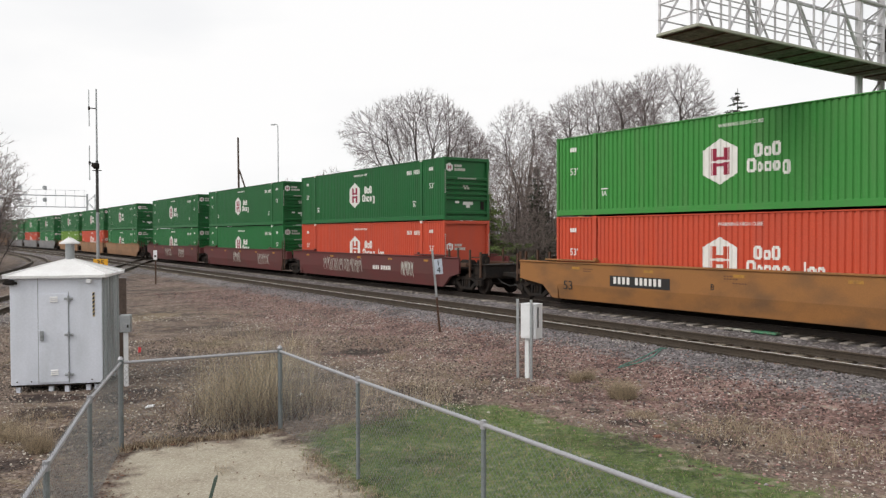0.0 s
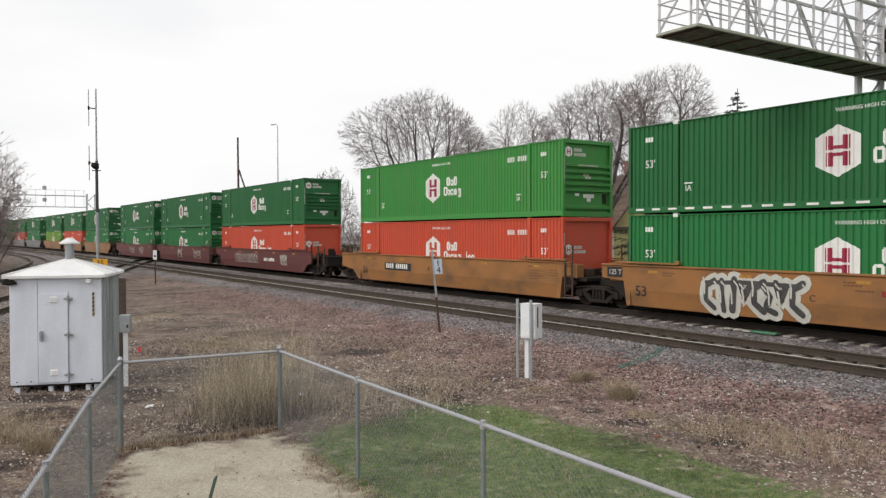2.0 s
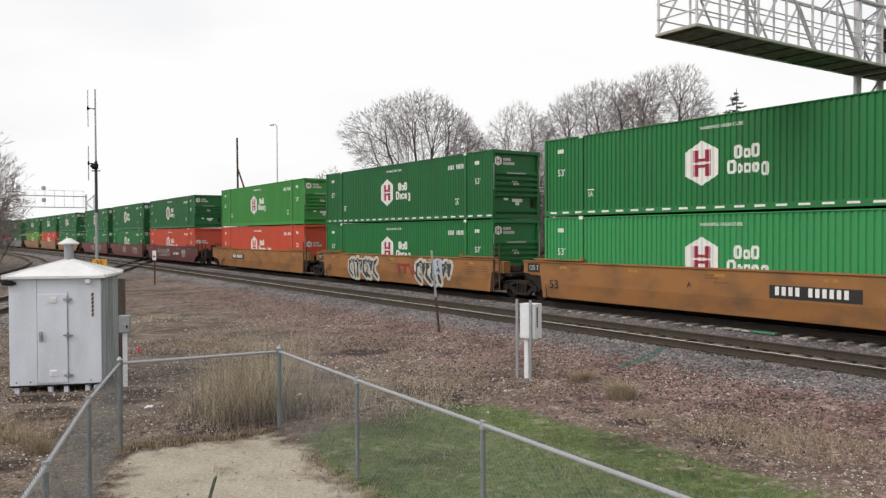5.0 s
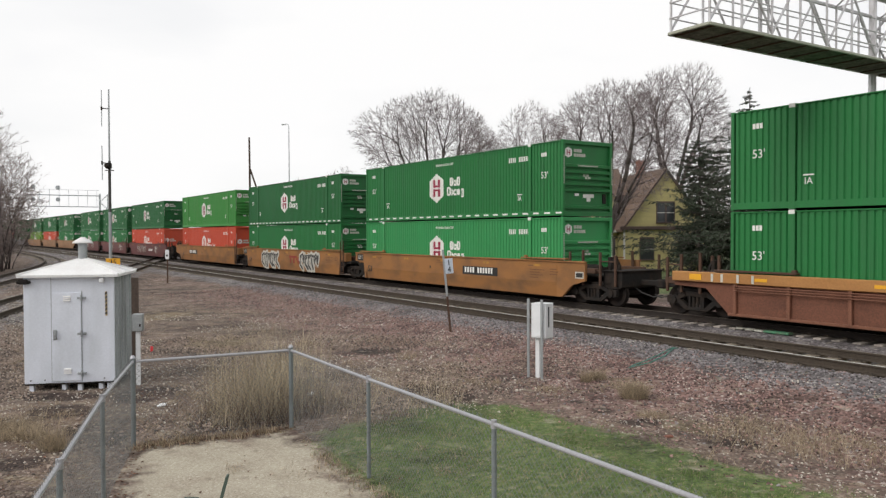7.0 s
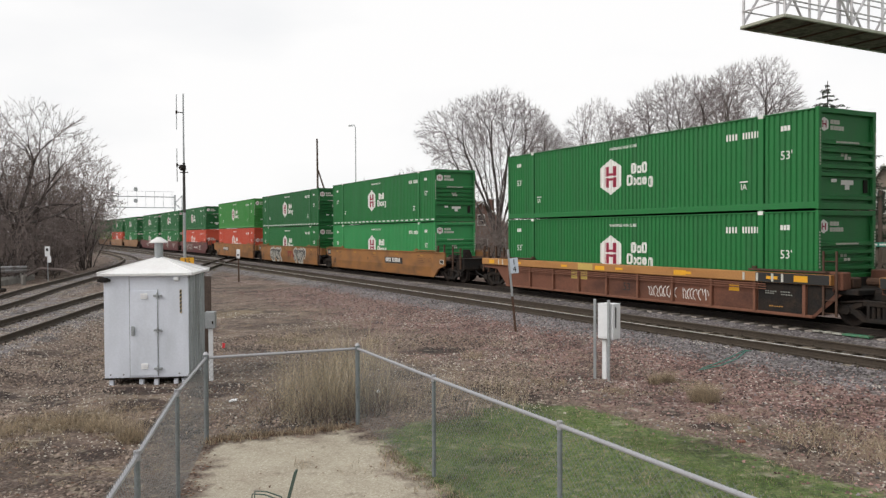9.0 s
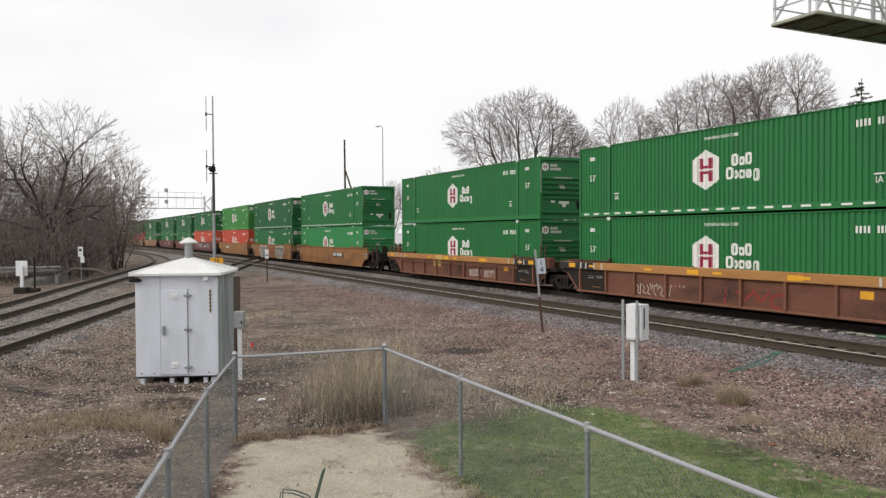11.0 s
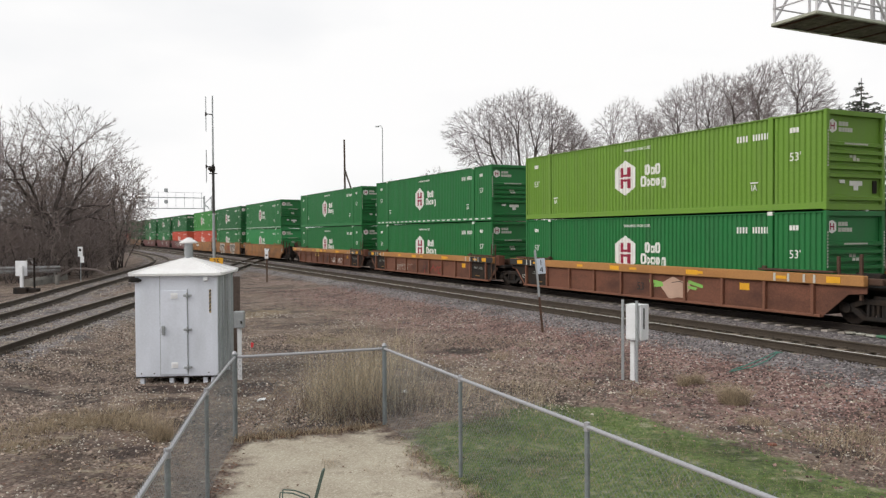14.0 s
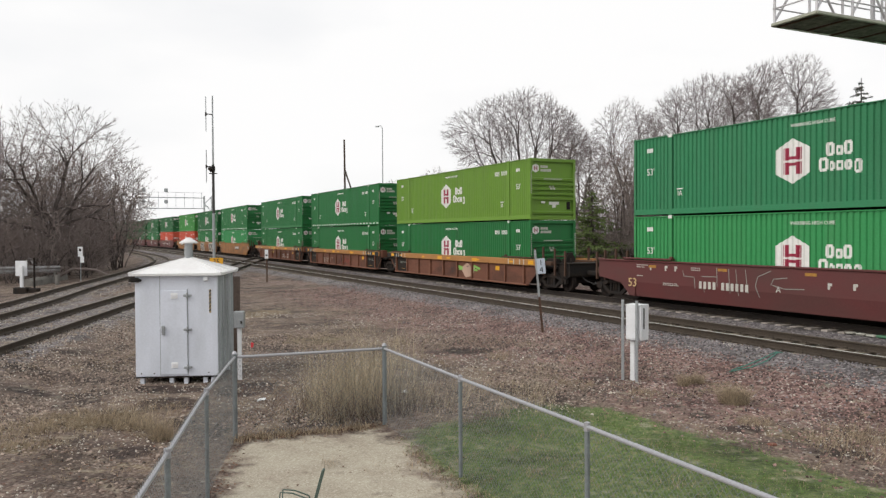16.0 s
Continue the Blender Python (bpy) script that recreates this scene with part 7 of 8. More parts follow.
def bare_tree(name, label, seed, height, fork, r, wide, tips=1500, stems=6, low=0.3, squash=1.0, shell=5.0, lean=(0.0, 0.0), twig=0.45, twigs_each=5, fine=0.006, keep=0.5,
              droop=0.0, vase=0.0, group="bare trees", multi=False, skin_mat=None):
    """A leafless tree whose limbs divide again and again towards tips spread through a lobed crown. low: lower edge of the crown as a share of its height, rising outwards by vase."""
    rng = np.random.default_rng(seed)
    base, top = height * low, height
    cz, rz = base + (top - base) * 0.42, (top - base) * 0.58
    D = rng.normal(size=(tips * 3, 3))
    D /= np.linalg.norm(D, axis=1)[:, None]
    lobes = rng.normal(size=(14, 3))
    lobes /= np.linalg.norm(lobes, axis=1)[:, None]
    bulge = 1 + 0.16 * (np.exp(-((D[:, None] - lobes[None]) ** 2).sum(2) * 5).sum(1) - 0.7)
    rad = rng.random(len(D)) ** (1 / shell) * bulge
    T = D * rad[:, None] * np.array((wide, wide * squash, rz)) + np.array((lean[0], lean[1], cz))
    rho = np.hypot((T[:, 0] - lean[0]) / wide, (T[:, 1] - lean[1]) / (wide * squash))
    T = T[T[:, 2] > base + vase * (top - base) * rho ** 2 + 0.10 * height * (rng.random(len(T)) - 0.4)][:tips]
    wood = Build()
    tp, tq, t0, t1, sp, sq, sr = [], [], [], [], [], [], []
    unit = r / (tips ** keep)

    def thick(n):
        return max(unit * n ** keep, fine)

    def grow(p, d, T):
        n = len(T)
        c = T.mean(0)
        out = c - p
        dist = float(np.linalg.norm(out)) + 1e-6
        out = out / dist
        if n == 1:
            mid = p + (d * 0.55 + out * 0.45) * dist * 0.5 + rng.normal(size=3) * 0.03 * dist
            tp.extend((p, mid)), tq.extend((mid, c)), t0.extend((fine * 1.5, fine * 1.25)), t1.extend((fine * 1.25, fine))
            way = c - mid
            way /= np.linalg.norm(way) + 1e-6
            for i in range(twigs_each):
                a = mid + (c - mid) * rng.uniform(0.1, 1.0)
                g = way * 0.9 + rng.normal(size=3) * 0.30 + np.array((0, 0, 0.25 + 0.4 * vase - droop))
                g /= np.linalg.norm(g)
                sp.append(a), sq.append(a + g * twig * rng.uniform(0.5, 1.2)), sr.append(fine * 0.9)
            return
        L = dist * (rng.uniform(0.24, 0.34) if n > tips / 30 else rng.uniform(0.15, 0.25) if n > 8 else rng.uniform(0.22, 0.34))
        way = d * 0.30 + out * 0.75 + rng.normal(size=3) * 0.06 + np.array((0, 0, 0.22 * vase))
        way /= np.linalg.norm(way)
        mid = p + (d * 0.5 + way * 0.5) * L * 0.5 + rng.normal(size=3) * 0.025 * L
        q = p + (d * 0.12 + way * 0.88) * L
        ra = thick(n)
        rb = max(ra * 0.84, fine)
        if n > 24:
            wood.tube([p, mid, q], [ra, (ra + rb) / 2, rb], 7 if n > 200 else 5)
        else:
            if n > 6:
                tp.extend((p, mid)), tq.extend((mid, q)), t0.extend((ra, (ra + rb) / 2)), t1.extend(((ra + rb) / 2, rb))
            else:
                tp.append(p), tq.append(q), t0.append(ra), t1.append(rb)
        for part_ in split_directions(rng, T, q, 3 if n > 12 and rng.random() < 0.3 else 2):
            grow(q, way, part_)

    head = np.array((lean[0] * 0.25, lean[1] * 0.25, fork))
    groups = split_directions(rng, T, head, stems)
    if multi:
        for g in groups:
            foot = head * 0.0 + np.append(rng.normal(size=2) * r * 1.6, -0.2)
            d = g.mean(0) - foot
            d /= np.linalg.norm(d)
            grow(foot, d * 0.5 + np.array((0, 0, 0.5)), g)
    else:
        wood.tube([(0, 0, -0.3), (0, 0, 0.15), tuple(head * 0.55), tuple(head)], [r * 1.5, r * 1.15, r, r * 0.98], 12)
        for g in groups:
            d = g.mean(0) - head
            d /= np.linalg.norm(d)
            grow(head - np.array((0, 0, 0.12 * fork * rng.random())), d * 0.55 + np.array((0, 0, 0.5 - 0.4 * droop)), g)
    va, fa = thin_tubes(tp, tq, t0, t1)
    vb, fb = spikes(sp, sq, sr)
    me = bpy.data.meshes.new("crown")
    me.from_pydata(np.concatenate((va, vb)).tolist(), [], fa.tolist() + (fb + len(va)).tolist())
    me.materials.append(skin_mat or TWIG)
    me.update()
    t = thing(name, label, "tree", group)
    part("trunk", wood.mesh("trunk", BARK), BARK, t, smooth=True)
    part("crown", me, skin_mat or TWIG, t, "bare twigs")
    return t


def place(ob, x, y, rz=0.0, z=-0.5):
    ob.matrix_basis = pose(x, y, z, 0, 0, rz)
    return ob


broad = place(bare_tree("broad_tree", "broad bare tree with many low limbs and a rounded crown", 23, 17.8, 1.4, 0.40, 7.9, tips=4200, stems=10, low=0.22, shell=6.0, fine=0.0075, keep=0.50, vase=0.55, twig=0.55), -2.2, 80.0, 10)
place(bare_tree("maple_tree", "large bare tree forking low into many upright limbs", 11, 14.0, 2.8, 0.42, 5.2, tips=3600, stems=9, low=0.26, shell=4.0, fine=0.006, keep=0.56, vase=0.42, twig=0.45), 10.5, 53.0, 40)
high = place(bare_tree("tall_tree", "tall bare tree with a dense rounded crown", 29, 19.2, 4.6, 0.42, 6.1, tips=4200, stems=9, low=0.26, shell=5.0, fine=0.0075, keep=0.50, vase=0.38, twig=0.55), 20.0, 72.5, 60)
slim = place(bare_tree("slim_tree", "slender bare tree with an open crown", 41, 15.9, 5.0, 0.22, 4.4, tips=1500, stems=6, low=0.36, shell=5.0, fine=0.0075, keep=0.50, vase=0.45, twig=0.55), 8.0, 76.0, 200)
copy_thing(slim, pose(3.6, 90.0, -1.0, 0, 0, 300))
copy_thing(slim, pose(-13.2, 88.0, -6.0, 0, 0, 120))
copy_thing(slim, pose(42.5, 84.0, -4.5, 0, 0, 20))
# the thicket beside the connecting track
elder = place(bare_tree("thicket_tree", "dark spreading bare tree in the trackside thicket", 31, 13.0, 3.6, 0.34, 7.2, tips=2600, stems=8, low=0.16, shell=2.4, fine=0.0075, keep=0.47, droop=0.15, group="trackside thicket", skin_mat=BRUSH), -35.6, 52.6, 0)
thicket = place(bare_tree("thicket_tree", "slender bare tree in the trackside thicket", 33, 10.2, 1.2, 0.13, 3.4, tips=800, stems=6, low=0.12, shell=2.2, fine=0.009, keep=0.42, group="trackside thicket", multi=True, skin_mat=BRUSH), -37.4, 57.0, 0)
shrub = place(bare_tree("thicket_shrub", "many-stemmed bare shrub beside the track", 37, 5.2, 0.4, 0.07, 2.6, tips=360, stems=7, low=0.05, shell=1.8, fine=0.007, keep=0.40, twig=0.5, group="trackside thicket", multi=True, skin_mat=BRUSH), -33.9, 53.5, 0)
copy_thing(elder, pose(-42.5, 50.5, -0.9, 0, 0, 130))
for i, (x, y, z) in enumerate(((-39.6, 60.5, -0.5), (-41.2, 64.5, -0.9), (-43.6, 70.0, -0.6), (-42.0, 72.0, -0.3), (-40.6, 70.8, -0.3), (-39.0, 66.5, -0.5), (-46.5, 66.0, -0.6), (-46.5, 77.5, -1.6), (-51.5, 88.0, -1.6), (-38.6, 50.0, -1.5), (-47.5, 58.0, -0.5), (-38.5, 56.0, -0.4), (-42.0, 61.0, 0.2), (-44.0, 55.0, 0.0), (-40.0, 53.0, -1.0))):
    copy_thing(thicket, pose(x, y, z, 0, 0, i * 67))
for i, (x, y) in enumerate(((-36.0, 57.5), (-38.2, 61.5), (-44.5, 73.0), (-37.4, 55.0), (-41.0, 62.0), (-40.2, 56.0), (-48.5, 80.5), (-53.5, 90.0), (-39.4, 52.5), (-43.0, 68.0), (-44.0, 57.0), (-38.6, 59.0), (-39.2, 63.4), (-36.6, 52.2), (-41.6, 54.0), (-45.5, 62.5), (-33.2, 48.6), (-35.2, 47.6))):
    copy_thing(shrub, pose(x, y, -0.5, 0, 0, i * 83))
for i, (x, y) in enumerate(((4.0, 62.0), (6.6, 60.5), (-0.5, 66.0), (8.0, 59.0), (1.5, 72.0), (26.5, 51.0), (-5.0, 73.0), (7.5, 66.0), (2.6, 65.0), (-10.0, 88.0), (-12.6, 95.0), (-8.0, 82.0), (21.5, 58.5), (17.2, 54.5), (-2.6, 60.0), (-3.8, 64.0), (-6.4, 69.0), (-1.6, 70.0), (-4.4, 72.0), (1.2, 61.0), (5.5, 56.8), (4.4, 59.0), (6.8, 57.6), (7.9, 64.0))):
    copy_thing(shrub, pose(x, y, -0.5, 0, 0, i * 47))
for i, (x, y) in enumerate(((24.2, 71.5), (21.4, 66.0), (5.4, 64.0), (7.6, 70.0), (9.4, 74.0), (2.2, 68.0), (8.2, 61.5), (5.6, 60.0), (6.9, 66.5))):
    copy_thing(thicket, pose(x, y, -0.5, 0, 0, 40 + i * 90))
for i, (x, y) in enumerate(((-29.5, 150.0), (-110.0, 180.0), (-100.0, 150.0))):
    copy_thing(slim, pose(x, y, -3.0, 0, 0, i * 71))


def spruce(name, label, seed, height, radius, bare, material, trunk_r=0.18, dense=1.0, blunt=0.8):
    rng = random.Random(seed)
    wood, leaf = Build(), Build()
    wood.tube([(0, 0, -0.3), (0, 0, height * 0.5), (0, 0, height)], [trunk_r, trunk_r * 0.6, 0.02], 8)
    z = bare
    lobes = [rng.uniform(0.7, 1.25) for _ in range(9)]
    while z < height - 0.25:
        t = (z - bare) / (height - bare)
        reach = radius * (1 - t) ** blunt + 0.06
        for k in range(int(6 + rng.random() * 3)):
            if rng.random() < 0.12:
                continue
            a = rng.uniform(0, math.tau)
            ln = reach * rng.uniform(0.55, 1.1) * lobes[int(a / math.tau * 3) * 3 + int(min(t, 0.99) * 3)]
            tip = Vector((math.cos(a) * ln, math.sin(a) * ln, z + ln * rng.uniform(-0.35, 0.22)))
            base = Vector((0, 0, z))
            mid = base.lerp(tip, 0.55) - Vector((0, 0, ln * 0.05))
            wood.tube([base, mid, tip], [0.03, 0.02, 0.008], 3)
            n = int((5 + ln * 13) * dense)
            for i in range(n):
                f = rng.uniform(0.12, 1.0)
                p = base.lerp(tip, f) - Vector((0, 0, ln * 0.1 * f * (1 - f)))
                out = (tip - base).normalized()
                s = Vector((-out.y, out.x, 0)) * rng.choice((-1, 1))
                d = (out * rng.uniform(0.3, 1) + s * rng.uniform(0.2, 1) + Vector((0, 0, rng.uniform(-1.0, 0.5)))).normalized()
                q = p + d * rng.uniform(0.16, 0.42) * (0.3 + 0.85 * (1 - t))
                w = d.cross(Vector((rng.gauss(0, 1), rng.gauss(0, 1), rng.gauss(0, 1)))).normalized() * rng.uniform(0.02, 0.05)
                m = p.lerp(q, 0.5) + Vector((0, 0, rng.uniform(-0.03, 0.05)))
                leaf.add([p, m + w, q, m - w, m + Vector((0, 0, 0.02))], [(0, 1, 4), (1, 2, 4), (2, 3, 4), (3, 0, 4)])
        z += rng.uniform(0.10, 0.26)
    t = thing(name, label, "tree", "evergreens")
    part("trunk", wood.mesh("trunk", BARK), BARK, t)
    part("crown", leaf.mesh("crown", material), material, t, "dark needles on drooping boughs")
    return t


place(spruce("spruce_tree", "tall dark spruce with drooping boughs", 5, 12.1, 7.6, 2.3, NEEDLE, dense=1.3, blunt=1.2), 18.3, 48.7)
place(spruce("cedar_tree", "dark evergreen beside the houses", 6, 9.2, 2.7, 0.6, NEEDLE, dense=1.8, blunt=0.32), 15.8, 50.5)
place(spruce("cedar_tree", "dense green cedar behind the track", 8, 6.3, 3.2, 0.8, CEDAR, dense=1.5), 3.3, 57.2)
yard_fir = place(spruce("fir_tree", "dark evergreen in the yards", 9, 8.5, 2.2, 0.5, NEEDLE, dense=1.3), 7.3, 60.6)
copy_thing(yard_fir, pose(3.8, 70.5, -0.5, 0, 0, 80))
copy_thing(yard_fir, pose(-11.3, 73.0, -0.5, 0, 0, 10))
copy_thing(yard_fir, pose(22.5, 60.0, -0.5, 0, 0, 140))
small_yew = place(spruce("clipped_yew", "small pointed dark evergreen shrub", 12, 2.6, 0.62, 0.05, NEEDLE, 0.06, dense=2.2), 29.0, 55.4)
copy_thing(small_yew, pose(30.0, 55.2, -0.5, 0, 0, 60))
copy_thing(small_yew, pose(32.2, 54.8, -0.5, 0, 0, 100))


# ---------------------------------------------------------------- vehicles and wall behind the thicket
def parked_car(label, paint, m):
    c = thing("parked_car", label, "car", "parked cars", m=m)
    prof = [(-2.2, 0.35), (2.2, 0.35), (2.25, 0.75), (1.3, 0.92), (0.6, 1.42), (-1.0, 1.45), (-1.75, 0.98), (-2.25, 0.9)]
    part("body", Build().prism(prof, "y", -0.85, 0.85), paint, c)
    part("side_window", Build().prism([(-1.35, 1.0), (1.0, 0.98), (0.5, 1.36), (-0.95, 1.38)], "y", -0.858, -0.852), GLASS_DARK, c)
    for x in (-1.35, 1.35):
        w = part("wheel", Build().cyl((x, -0.87, 0.32), (x, -0.65, 0.32), 0.32, n=16), BLACK, c)
        part("rim", Build().cyl((x, -0.885, 0.32), (x, -0.875, 0.32), 0.19, n=12), GALV, w)


parked_car("white car parked beyond the thicket", BOX_WHITE, pose(-44.0, 60.5, -0.5, 0, 0, 22))
parked_car("pale grey car parked beyond the thicket", GALV, pose(-49.0, 59.0, -0.5, 0, 0, 22))
barrier = thing("concrete_barrier", "low grey concrete barrier along the foot of the thicket", "barrier", m=pose(-31.99, 44.91, -0.5, 0, 0, 106.4))
for i in range(4):
    part("block", Build().prism([(-0.28, -0.1), (0.28, -0.1), (0.24, 0.30), (0.12, 0.46), (-0.12, 0.46), (-0.24, 0.30)], "x", i * 1.75, i * 1.75 + 1.7), STAINED_CONCRETE, barrier)
guard = thing("guard_rail", "pale weathered steel guard rail in front of the thicket", "guard rail", m=pose(-35.6, 45.84, -0.5, 0, 0, 34.9))
part("beam", Build().prism([(0.0, 0.70), (-0.07, 0.78), (-0.07, 0.86), (0.0, 0.93), (-0.07, 1.0), (-0.07, 1.08), (0.0, 1.15), (0.02, 1.15), (-0.05, 1.07), (-0.05, 1.01), (0.02, 0.93), (-0.05, 0.85), (-0.05, 0.79), (0.02, 0.70)], "x", 0.0, 4.3), mat("weathered_rail_zinc", (0.27, 0.27, 0.275), 0.8, var=0.3, stain=(0.10, 0.085, 0.075), ss=2, amt=0.8, bump=0.1), guard)
for i in range(3):
    part("post", Build().box(0.3 + i * 1.8, 0.42 + i * 1.8, 0.03, 0.15, -0.1, 1.12, 0.01), STAINED_CONCRETE, guard)
stub = thing("timber_stub", "short pale weathered timber post beside the concrete barrier", "post", m=pose(-30.9, 46.2, -0.5))
part("post", Build().cyl((0, 0, -0.1), (0.02, 0, 0.62), 0.13, 0.12, 10), STAINED_CONCRETE, stub)
log = thing("fallen_trunk", "fallen grey tree trunk leaning in the thicket edge", "log", m=pose(-33.4, 50.2, -0.5))
part("trunk", Build().tube([(-0.4, 0, 0.12), (0.9, 0.2, 0.85), (2.4, 0.5, 0.75), (3.4, 0.7, 0.35)], [0.07, 0.10, 0.09, 0.04], 8), BRUSH, log)
garage = thing("garage", "low garage with a pale metal roof behind the trees", "garage", m=pose(-15.5, 97.0, -0.5, 0, 0, 12))
part("wall", Build().box(-5, 5, -3, 3, 0, 1.9), WHITE_SIDING, garage)
part("roof", Build().prism([(-3.3, 1.8), (0, 3.1), (3.3, 1.8), (3.3, 1.92), (0, 3.22), (-3.3, 1.92)], "x", -5.3, 5.3), mat("pale_metal_roof", (0.52, 0.53, 0.54), 0.5, metal=0.2, var=0.08, bump=0.05), garage)
part("door", Build().box(-2.2, 0.4, -3.06, -3.0, 0.0, 1.7), GALV, garage, "grey roller door")
shed = thing("low_building", "low building with a reddish-brown roof beyond the trees", "building", m=pose(-52.5, 62.0, -0.5, 0, 0, 30))
part("wall", Build().box(-6, 6, -3, 3, 0, 2.3), mat("grey_block_wall", (0.2, 0.2, 0.21), 0.9, var=0.12, bump=0.2, bs=10), shed)
part("roof", Build().prism([(-3.4, 2.2), (0, 3.6), (3.4, 2.2), (3.4, 2.35), (0, 3.75), (-3.4, 2.35)], "x", -6.3, 6.3), mat("red_brown_roof", (0.24, 0.10, 0.07), 0.85, var=0.15, bump=0.2, bs=14), shed)


# ---------------------------------------------------------------- weeds, grass, stones and litter
def blades(b, rng, x, y, z, n, h, spread, lean=0.35, width=0.006):
    for _ in range(n):
        a, r = rng.uniform(0, math.tau), spread * math.sqrt(rng.random())
        px, py = x + math.cos(a) * r, y + math.sin(a) * r
        hh = h * rng.uniform(0.45, 1.1)
        la, ll = rng.uniform(0, math.tau), hh * lean * rng.random()
        wa = rng.uniform(0, math.pi)
        wx, wy = math.cos(wa) * width, math.sin(wa) * width
        mx, my = px + math.cos(la) * ll * 0.35, py + math.sin(la) * ll * 0.35
        tx, ty = px + math.cos(la) * ll, py + math.sin(la) * ll
        b.add([(px - wx, py - wy, z), (px + wx, py + wy, z), (mx + wx * 0.7, my + wy * 0.7, z + hh * 0.6), (mx - wx * 0.7, my - wy * 0.7, z + hh * 0.6), (tx, ty, z + hh)],
              [(0, 1, 2, 3), (3, 2, 4)])


def gz(x, y):
    return float(ground_z([x], [y])[0])


def scatter(name, label, material, clumps, seed, category="grass", width=0.006, lean=0.35):
    rng = random.Random(seed)
    b = Build()
    heights = ground_z([c[0] for c in clumps], [c[1] for c in clumps])
    for (x, y, n, h, sp), z in zip(clumps, heights):
        blades(b, rng, x, y, float(z) - 0.02, n, h, sp, lean, width)
    me = b.mesh(name, material)
    return tagged(new(name, me), label, category, kind="stuff")


def build_weeds():
    rng = random.Random(77)
    tall, stalks = [], []
    for i in range(46):       # clumps of tall dry weeds behind the fence corner
        x, y = rng.gauss(-3.65, 0.75), rng.gauss(13.6, 0.85)
        back = (y - 12.0) - (x + 3.6) * 0.524
        if back < 0.4 or (x > -2.4 and y < 13.2) or x < -4.7:
            continue
        dense = math.exp(-((x + 3.4) / 0.75) ** 2 - ((y - 13.5) / 1.2) ** 2)
        tall.append((x, y, int(9 + 27 * dense * rng.uniform(0.3, 1.5)), 0.40 + 1.0 * dense * rng.uniform(0.4, 1.2), 0.24))
    for i in range(120):
        x, y = rng.uniform(-4.6, -2.4), rng.uniform(12.4, 15.8)
        if (y - 12.0) - (x + 3.6) * 0.524 > 0.35:
            tall.append((x, y, rng.randint(2, 8), rng.uniform(0.2, 0.7), 0.26))
    for i in range(70):       # thin stalks that stand out over the rail
        x, y = rng.gauss(-3.35, 0.42), rng.gauss(13.7, 0.6)
        if (y - 12.0) - (x + 3.6) * 0.524 > 0.35 and x < -2.5:
            stalks.append((x, y, 7, rng.uniform(1.35, 1.9), 0.22))
    for i in range(110):      # sparse stalks outside the corner
        x, y = rng.uniform(-2.5, 0.2), rng.uniform(13.2, 16.2)
        if (x + 2.62) * 0.850 + (y - 12.5) * 0.527 > 0.5:
            tall.append((x, y, rng.randint(2, 8), rng.uniform(0.25, 0.85), 0.22))
    scatter("dry_weeds", "tall dry tan weeds behind the fence", WEED, tall, 1, width=0.0035, lean=1.3)
    stems = []                # darker dead stems low among the weeds
    for i in range(90):
        x, y = rng.gauss(-3.0, 0.75), rng.gauss(13.4, 0.6)
        if (y - 12.0) - (x + 3.6) * 0.524 > 0.35:
            stems.append((x, y, 9, rng.uniform(0.25, 0.85), 0.22))
    scatter("dead_stems", "dark reddish dead stems among the weeds", DEAD_STEM, stems, 15, width=0.0045, lean=1.6)
    scatter("weed_stalks", "thin dry weed stalks standing over the fence rail", WEED, stalks, 12, width=0.0045, lean=0.6)
    low = []
    for x, y, n, h, s in ((3.42, 14.9, 520, 0.34, 0.22), (3.1, 16.8, 200, 0.24, 0.16), (2.8, 16.5, 160, 0.24, 0.12), (1.9, 15.6, 160, 0.12, 0.3), (0.6, 16.4, 140, 0.12, 0.4), (3.4, 13.4, 160, 0.14, 0.25), (-7.3, 12.3, 260, 0.24, 0.42), (-6.7, 12.0, 300, 0.22, 0.3), (-7.9, 11.7, 160, 0.18, 0.4), (-5.85, 11.3, 160, 0.42, 0.16), (-8.3, 11.4, 200, 0.2, 0.5),
                          (4.6, 11.8, 260, 0.24, 0.8), (5.5, 11.2, 300, 0.30, 0.8), (4.9, 12.8, 120, 0.2, 0.5), (-6.9, 13.0, 120, 0.16, 0.5), (-1.2, 19.5, 60, 0.28, 0.25), (-4.2, 22.0, 70, 0.3, 0.3)):
        low.append((x, y, int(n * 1.7), h * 1.15, s * 1.1))
    for sx, sy, ra, rb in (TURF[0], TURF[1], (-6.2, 11.6, 0.35, 0.3)):      # mounds of fine dry grass
        for i in range(int(30 * ra)):
            a, r = rng.uniform(0, math.tau), math.sqrt(rng.random())
            low.append((sx + math.cos(a) * r * ra, sy + math.sin(a) * r * rb, rng.randint(15, 80), rng.uniform(0.05, 0.18), rng.uniform(0.07, 0.16)))
    for i in range(420):
        x, y = rng.uniform(-13, 7), rng.uniform(10, 27)
        if abs((x + 3.6) * 0.5 - 0.0) < 30 and (x * 0.834 + (y - 38.07) * 0.551) < -8.4:
            low.append((x, y, rng.randint(8, 34), rng.uniform(0.06, 0.2), rng.uniform(0.1, 0.4)))
    scatter("dry_grass_tufts", "low dry tan grass tufts on the dirt", DRY_GRASS, low, 2, width=0.003, lean=2.0)
    # thin trampled turf on the dirt
    turf = []
    for i in range(5200):
        x, y = rng.uniform(-14, 2.5), rng.uniform(8.6, 24)
        turf.append((x, y))
